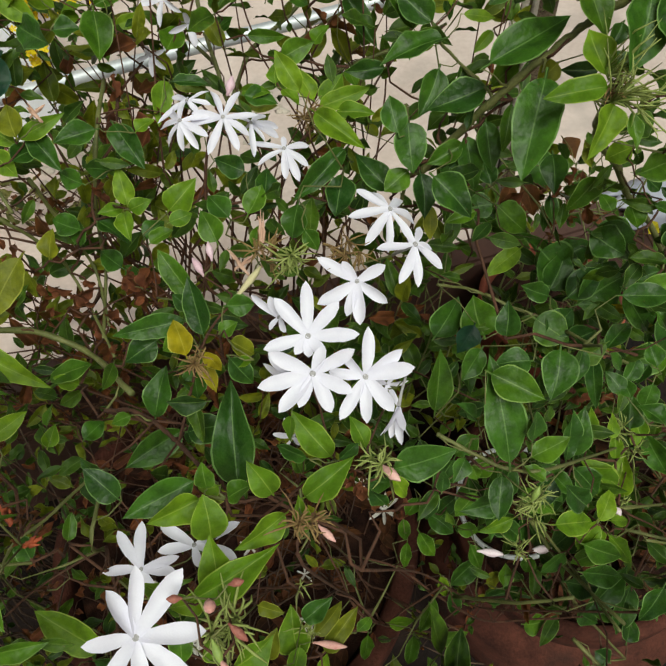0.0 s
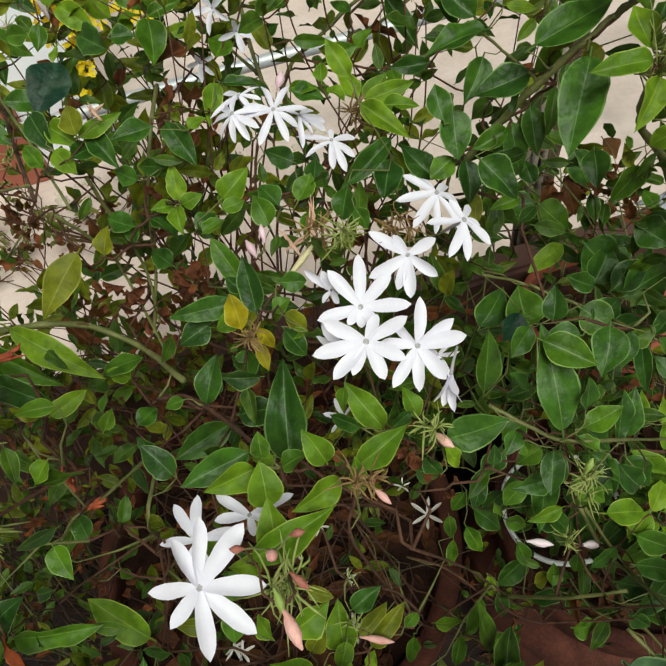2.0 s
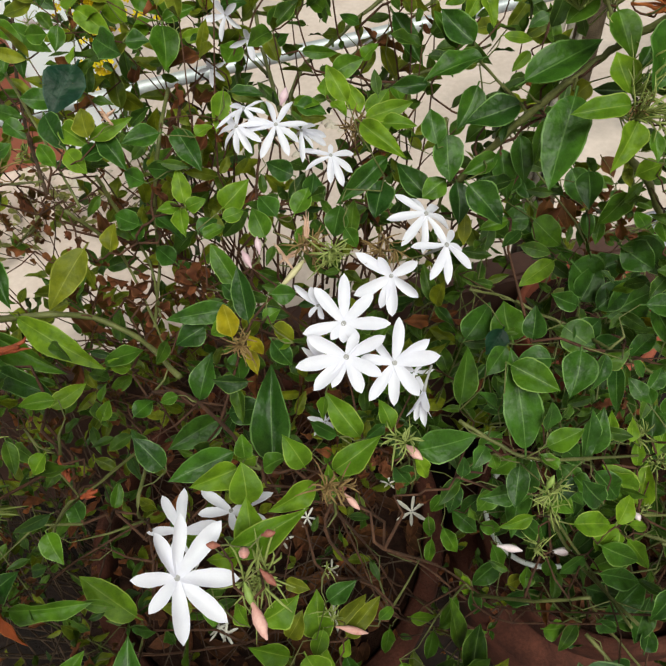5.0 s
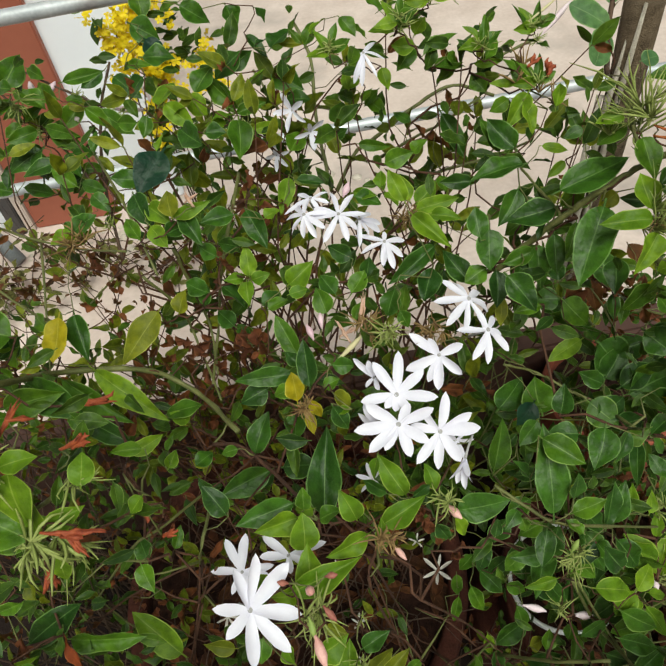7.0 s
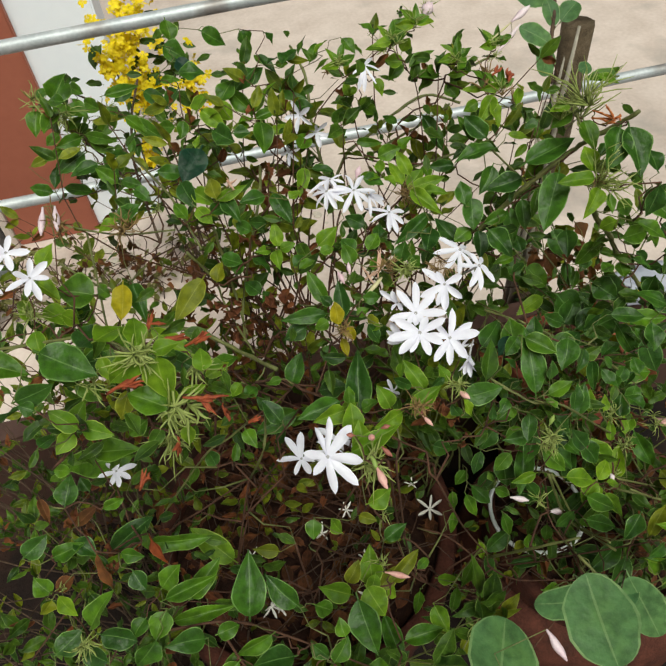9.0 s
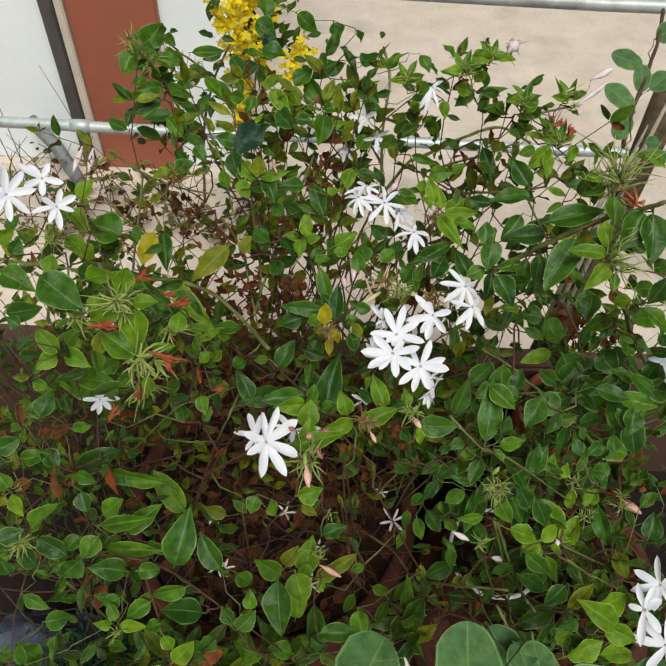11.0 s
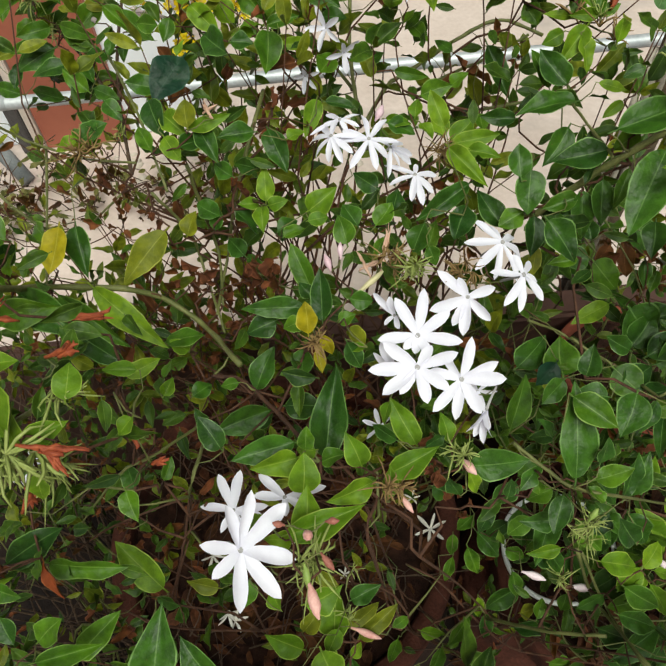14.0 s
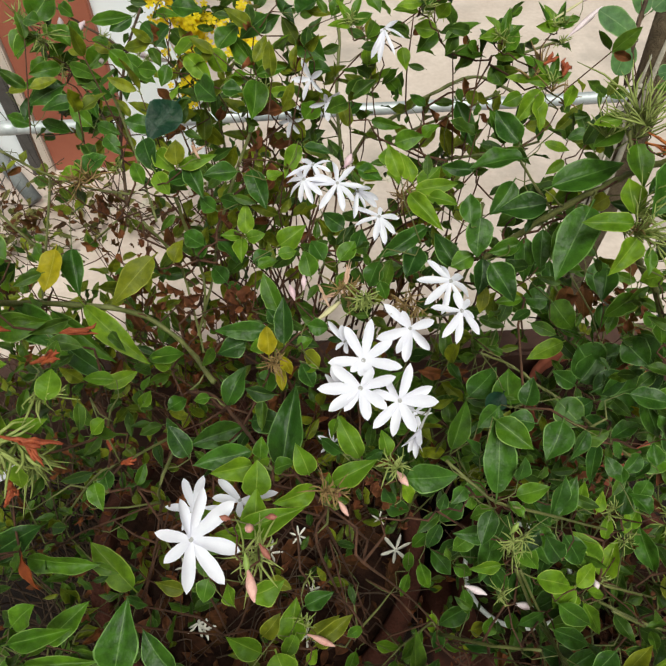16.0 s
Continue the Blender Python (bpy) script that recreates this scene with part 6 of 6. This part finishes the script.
branch_out(main, [(-0.10, 0.26, 0.31), (-0.02, 0.21, 0.31), (-0.15, 0.30, 0.31), (0.03, 0.30, 0.31), (-0.06, 0.36, 0.31)], 1)
branch_out(right, [(0.31, 0.18, 0.31), (0.27, 0.13, 0.31), (0.35, 0.21, 0.31)], 2)
branch_out(left, [(-0.33, 0.20, 0.02), (-0.30, 0.26, 0.02)], 5)
branch_out(roundleaf, [(0.10, -0.06, 0.05), (0.02, -0.08, 0.05)], 3)
branch_out(roundback, [(0.37, 0.60, 0.02)], 4)

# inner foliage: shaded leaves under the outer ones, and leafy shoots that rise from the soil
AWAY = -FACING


def spot(r, area):
    return Vector([r.uniform(lo, hi) for lo, hi in area])


def shoots(plant, count, start, end, sizes, pairs, seed, bark="red", thick=0.0011, dry=0.12, pale=2):
    """Thin crooked shoots from one region to another, with opposite pairs of leaves along their upper part."""
    r = random.Random(seed)
    verts, faces, green, brown = [], [], [], []
    for _ in range(count):
        a, b = spot(r, start), spot(r, end)
        long = (b - a).length
        pts = [a] + [a.lerp(b, k / 4) + Vector([r.gauss(0, 0.07) for _ in range(3)]) * long for k in (1, 2, 3)] + [b]
        line = smooth_line(pts, 3)
        n = len(line)
        v, f = tube(line, [thick * (1.25 - 0.85 * i / n) for i in range(n)], 5)
        faces += [tuple(j + len(verts) for j in q) for q in f]
        verts += v
        turn = r.uniform(0, 3.1)
        for k in range(pairs):
            i = min(n - 1, int(n * (0.35 + 0.65 * (k + 1) / pairs) - r.random()))
            d = (line[i] - line[i - 1]).normalized()
            side = d.cross(Vector((math.sin(turn + k * 1.57), math.cos(turn + k * 1.57), 0.3))).normalized()
            for w in (side, -side):
                if r.random() < 0.82:
                    (brown if r.random() < dry else green).append((line[i] + w * 0.002, (w + d * 0.6).normalized()))
        if pairs:
            green.append((line[-1], (line[-1] - line[-2]).normalized()))
    tagged(child("shoot_tangle", mesh_of("shoot_tangle", verts, faces, STEM[bark]), plant), kind="stuff")
    if not green:
        return
    filler(plant, "shoot_foliage", [g for i, g in enumerate(green) if i % 5 >= pale], sizes, FILL["d"], seed + 1)
    if pale:
        filler(plant, "pale_foliage", [g for i, g in enumerate(green) if i % 5 < pale], sizes, FILL["o"], seed + 3)
    if brown:
        filler(plant, "withered_foliage", brown, (sizes[0] * 0.7, sizes[1] * 0.8), FILL["w"], seed + 2, 0.0, CURLED_SHAPES)


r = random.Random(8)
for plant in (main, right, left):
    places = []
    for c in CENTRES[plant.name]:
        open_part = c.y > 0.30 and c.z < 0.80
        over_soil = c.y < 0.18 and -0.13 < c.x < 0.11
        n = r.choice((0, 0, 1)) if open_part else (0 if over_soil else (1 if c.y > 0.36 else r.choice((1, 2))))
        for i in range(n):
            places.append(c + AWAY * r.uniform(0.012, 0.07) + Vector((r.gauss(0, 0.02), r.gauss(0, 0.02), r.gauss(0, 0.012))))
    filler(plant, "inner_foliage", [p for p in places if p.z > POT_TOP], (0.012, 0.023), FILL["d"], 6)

shoots(main, 19, ((-0.10, 0.06), (0.34, 0.46), (0.40, 0.56)), ((-0.28, 0.20), (0.46, 0.62), (0.66, 0.88)), (0.016, 0.032), 7, 100, "red", 0.0013, 0.16, 3)
shoots(main, 11, ((-0.18, 0.04), (0.28, 0.42), (0.32, 0.44)), ((-0.32, 0.12), (0.36, 0.56), (0.52, 0.74)), (0.018, 0.034), 6, 110, "red", 0.0011, 0.34)
shoots(main, 46, ((-0.20, 0.05), (0.20, 0.38), (0.31, 0.33)), ((-0.26, 0.10), (0.24, 0.46), (0.38, 0.58)), (0.015, 0.030), 4, 115, "red", 0.0009, 0.36, 3)
shoots(main, 12, ((-0.20, 0.00), (0.08, 0.24), (0.31, 0.33)), ((-0.26, 0.10), (0.08, 0.26), (0.36, 0.50)), (0.012, 0.024), 2, 117, "wood", 0.0009, 0.5)
shoots(main, 31, ((-0.24, -0.04), (0.38, 0.47), (0.34, 0.40)), ((-0.48, -0.02), (0.40, 0.54), (0.40, 0.56)), (0.016, 0.032), 6, 160, "red", 0.0009, 0.28, 3)
shoots(main, 26, ((-0.26, 0.08), (0.08, 0.44), (0.330, 0.355)), ((-0.26, 0.10), (0.06, 0.44), (0.335, 0.43)), (0.01, 0.02), 0, 170, "wood", 0.0007)
shoots(main, 24, ((0.03, 0.13), (0.25, 0.38), (0.33, 0.36)), ((0.03, 0.18), (0.24, 0.36), (0.55, 0.70)), (0.020, 0.034), 5, 175, "twig", 0.0011, 0.08, 1)
shoots(main, 19, ((-0.32, -0.14), (0.42, 0.50), (0.36, 0.46)), ((-0.56, -0.14), (0.46, 0.64), (0.46, 0.72)), (0.016, 0.030), 7, 180, "red", 0.0009, 0.22, 4)
shoots(main, 16, ((-0.12, 0.00), (0.40, 0.47), (0.46, 0.58)), ((-0.17, 0.00), (0.44, 0.58), (0.70, 0.86)), (0.019, 0.034), 7, 190, "red", 0.0010, 0.25, 4)
shoots(main, 15, ((0.00, 0.15), (0.34, 0.42), (0.46, 0.58)), ((-0.02, 0.26), (0.38, 0.52), (0.68, 0.87)), (0.016, 0.030), 6, 195, "red", 0.0011, 0.08, 2)
shoots(right, 6, ((0.28, 0.38), (0.40, 0.46), (0.34, 0.40)), ((0.27, 0.54), (0.44, 0.56), (0.50, 0.76)), (0.018, 0.032), 6, 198, "twig", 0.0012, 0.08, 1)
shoots(right, 20, ((0.12, 0.34), (0.06, 0.28), (0.31, 0.35)), ((0.08, 0.40), (0.04, 0.30), (0.34, 0.48)), (0.01, 0.02), 0, 185, "wood", 0.0007)
shoots(main, 9, ((-0.26, -0.10), (0.20, 0.34), (0.33, 0.36)), ((-0.34, -0.08), (0.15, 0.36), (0.40, 0.58)), (0.014, 0.027), 5, 210, "red", 0.0009, 0.55, 3)
shoots(left, 34, ((-0.38, -0.26), (0.12, 0.30), (0.02, 0.20)), ((-0.62, -0.26), (0.06, 0.46), (0.46, 0.66)), (0.013, 0.024), 7, 120, "wood", 0.0012, 0.08)
shoots(left, 40, ((-0.38, -0.26), (0.20, 0.34), (0.02, 0.20)), ((-0.60, -0.22), (0.34, 0.53), (0.40, 0.58)), (0.012, 0.023), 7, 125, "wood", 0.0011, 0.20, 1)
shoots(left, 18, ((-0.34, -0.14), (0.02, 0.16), (0.10, 0.30)), ((-0.44, -0.12), (-0.08, 0.18), (0.40, 0.64)), (0.018, 0.034), 6, 130, "wood", 0.0012, 0.12, 0)
shoots(left, 11, ((-0.26, -0.16), (0.02, 0.10), (0.20, 0.36)), ((-0.25, -0.02), (-0.06, 0.08), (0.47, 0.60)), (0.026, 0.044), 4, 133, "twig", 0.0012, 0.06, 1)
shoots(left, 7, ((-0.36, -0.28), (0.06, 0.20), (0.20, 0.36)), ((-0.38, -0.23), (0.06, 0.30), (0.44, 0.60)), (0.019, 0.032), 4, 136, "twig", 0.0012, 0.25, 1)
shoots(main, 9, ((-0.14, 0.02), (0.03, 0.08), (0.33, 0.36)), ((-0.12, 0.10), (-0.02, 0.06), (0.42, 0.54)), (0.026, 0.042), 3, 138, "twig", 0.0012, 0.06, 1)
shoots(right, 28, ((0.20, 0.36), (0.08, 0.28), (0.31, 0.33)), ((0.12, 0.43), (0.05, 0.36), (0.42, 0.62)), (0.018, 0.034), 6, 140, "twig", 0.0012, 0.14, 0)
shoots(right, 16, ((0.18, 0.32), (0.20, 0.34), (0.32, 0.40)), ((0.11, 0.36), (0.24, 0.38), (0.45, 0.60)), (0.018, 0.034), 5, 145, "twig", 0.0012, 0.10, 1)
shoots(right, 3, ((0.20, 0.34), (0.26, 0.40), (0.36, 0.50)), ((0.15, 0.50), (0.38, 0.52), (0.74, 0.86)), (0.018, 0.034), 4, 150, "twig", 0.0012, 0.08)
shoots(right, 14, ((0.14, 0.20), (0.10, 0.24), (0.02, 0.20)), ((0.06, 0.20), (0.06, 0.22), (0.34, 0.44)), (0.010, 0.020), 3, 155, "wood", 0.0010, 0.4)

# ---- stake, hoop, small things ----
stake = thing("wooden_stake", (0.36, 0.60, 0.0), "weathered split wooden stake standing by the railing", "stake")
line = [(0.352 + 0.020 * i / 9 + 0.002 * math.sin(i), 0.60 + 0.003 * math.cos(i * 1.3), 0.80 * i / 9) for i in range(10)]
v, f = tube(line, [0.021 - 0.0002 * i + 0.0014 * math.sin(i * 2.3) for i in range(10)], 9)
child("shaft", mesh_of("shaft", v, f, BARK), stake)
for k in range(4):
    x, y, top = 0.332 + 0.006 * k, 0.592 - 0.008 * (k % 2), 0.70 + 0.035 * k
    v, f = tube([(x - 0.004, y, 0.30), (x + 0.004, y, 0.55), (x + 0.010, y + 0.002, 0.70), (x + 0.014, y, top)], [0.005, 0.0045, 0.004, 0.002], 6)
    child("slat", mesh_of("slat", v, f, PALEWOOD), stake, None, "pale split slat")

ring = [(0.209 + 0.061 * math.cos(w), 0.200 + 0.062 * math.sin(w), POT_TOP + 0.004 + 0.003 * math.sin(3 * w)) for w in [2 * math.pi * i / 48 for i in range(49)]]
v, f = tube(ring, [0.0028] * 49, 8)
hoop = new("plastic_hoop", mesh_of("hoop", v, f, WHITEPLASTIC))
tagged(hoop, "thin white plastic hoop lying across the pot rim", "hoop")

v, f = lathe([(0.05, 0.002), (0.060, 0.11), (0.064, 0.115), (0.064, 0.123), (0.060, 0.125), (0.056, 0.115), (0.05, 0.05)], (0.035, 0.0), 40)
blue = new("plastic_pot", mesh_of("plastic_pot", v, f, BLUEPLASTIC))
tagged(blue, "small pale blue plastic pot standing beside the terracotta pots", "flower pot")

yellow = thing("yellow_flowering_shrub", (-0.20, 1.15, 0.0), "slim shrub with clusters of small bright yellow flowers behind the railing", "shrub")
r = random.Random(31)
for cx, cy, cz, n, spread in ((-0.229, 1.12, 0.570, 34, 0.040), (-0.250, 1.10, 0.630, 26, 0.034), (-0.205, 1.12, 0.520, 16, 0.026), (-0.119, 1.10, 0.546, 18, 0.026), (-0.250, 1.145, 0.390, 10, 0.018), (-0.225, 1.13, 0.455, 9, 0.016), (-0.200, 1.14, 0.670, 28, 0.036)):
    base = Vector((-0.20 + r.uniform(-0.02, 0.02), 1.15, 0.0))
    top = Vector((cx, cy, cz))
    line = smooth_line([base, base.lerp(top, 0.5) + Vector((r.gauss(0, 0.02), r.gauss(0, 0.02), 0.03)), top], 6)
    v, f = tube(line, [0.0022 - 0.0001 * i for i in range(len(line))], 6)
    child("stem", mesh_of("stem", v, f, STEM["wood"]), yellow)
    verts, faces = [], []
    for i in range(n * 3):
        c = top + Vector((r.gauss(0, spread * 0.6), r.gauss(0, spread * 0.5), r.gauss(0, spread)))
        up = (FACING + Vector((r.gauss(0, 0.5), r.gauss(0, 0.5), r.gauss(0, 0.5)))).normalized()
        x = up.cross(Vector((0.2, 0.9, 0.3))).normalized()
        y = up.cross(x)
        s = r.uniform(0.006, 0.0105)
        for k in range(5):
            w = 2 * math.pi * k / 5
            d, e = math.cos(w) * x + math.sin(w) * y, -math.sin(w) * x + math.cos(w) * y
            o = len(verts)
            verts += [c, c + s * (0.6 * d + 0.38 * e + 0.15 * up), c + s * (1.05 * d + 0.25 * e + 0.05 * up), c + s * (1.05 * d - 0.25 * e + 0.1 * up), c + s * (0.6 * d - 0.38 * e + 0.2 * up)]
            faces.append((o, o + 1, o + 2, o + 3, o + 4))
    tagged(child("flower_spray", mesh_of("flower_spray", verts, faces, YELLOW, False), yellow, None, "bright yellow flower spray"), kind="stuff")
leafy = [Vector((-0.20 + r.gauss(0, 0.06), 1.14 + r.gauss(0, 0.03), r.uniform(0.20, 0.66))) for _ in range(150)]
filler(yellow, "small_foliage", leafy, (0.022, 0.044), FILL["d"], 17)

moss = thing("low_leafy_plant", (-0.31, 0.02, 0.0), "low dense dark green plant with tiny leaves", "plant")
r = random.Random(41)
dots = [Vector((-0.31 + 0.085 * r.gauss(0, 0.6), 0.02 + 0.07 * r.gauss(0, 0.6), 0.18 + r.uniform(0, 0.16))) for _ in range(1500)]
filler(moss, "fine_foliage", dots, (0.007, 0.013), FILL["m"], 18)
for k in range(9):
    a = k * 0.7
    v, f = tube([(-0.31, 0.02, 0.0), (-0.31 + 0.02 * math.cos(a), 0.02 + 0.02 * math.sin(a), 0.15), (-0.31 + 0.06 * math.cos(a), 0.02 + 0.05 * math.sin(a), 0.30)], [0.002, 0.0018, 0.001], 5)
    child("stem", mesh_of("stem", v, f, STEM["wood"]), moss)

verts, faces = [], []
for i in range(15):
    for j in range(15):
        x, y = i / 14 - 0.5, j / 14 - 0.5
        verts.append((-0.455 + 0.17 * x, 0.10 + 0.15 * y, 0.03 + 0.22 * math.exp(-5 * (x * x + y * y)) + 0.03 * noise.noise(Vector((x * 7, y * 7, 2)))))
for i in range(14):
    for j in range(14):
        a = i * 15 + j
        faces.append((a, a + 15, a + 16, a + 1))
bag = new("plastic_bag", mesh_of("plastic_bag", verts, faces, BAG))
tagged(bag, "crumpled grey-blue plastic bag lying among the pots", "plastic bag")

# sack: a slack, folded sheet of plastic hung over the low wall
verts, faces = [], []
COLS, ROWS = 30, 22
for layer in (0, 1):
    for i in range(COLS):
        u = i / (COLS - 1)
        x = 0.515 + 0.42 * u
        front, back = 0.004 + 0.15 * u ** 1.1, 0.020 + 0.09 * u
        for j in range(ROWS):
            d = -back - 0.047 + (back + 0.047 + 0.010 + front) * j / (ROWS - 1)
            if d < -0.047:
                y, z, out = 0.574, 0.337 + 0.047 + d, (0, 1, 0)
            elif d < 0:
                y, z, out = 0.525 - d, 0.337 + 0.004 * math.sin(-d / 0.047 * math.pi), (0, 0, 1)
            else:
                y, z, out = 0.522, 0.337 - d, (0, -1, 0)
            puff = layer * (0.004 + 0.010 * max(0, noise.noise(Vector((x * 11, d * 14, 3)))) + 0.004 * noise.noise(Vector((x * 40, d * 30, 8))))
            verts.append((x + 0.012 * math.sin(j * 0.9) * (1 - u), y + out[1] * (0.003 + puff), z + out[2] * (0.003 + puff)))
for layer in (0, 1):
    for i in range(COLS - 1):
        for j in range(ROWS - 1):
            a = layer * COLS * ROWS + i * ROWS + j
            faces.append((a, a + ROWS, a + ROWS + 1, a + 1) if layer else (a, a + 1, a + ROWS + 1, a + ROWS))
rim = [i * ROWS for i in range(COLS)] + [(COLS - 1) * ROWS + j for j in range(1, ROWS)] + [i * ROWS + ROWS - 1 for i in range(COLS - 2, -1, -1)] + list(range(ROWS - 2, 0, -1))
for a, b in zip(rim, rim[1:] + rim[:1]):
    faces.append((a, b, b + COLS * ROWS, a + COLS * ROWS))
sack = new("plastic_sack", mesh_of("plastic_sack", verts, faces, SACK))
tagged(sack, "pale grey-lilac plastic sack hung over the low wall", "sack")
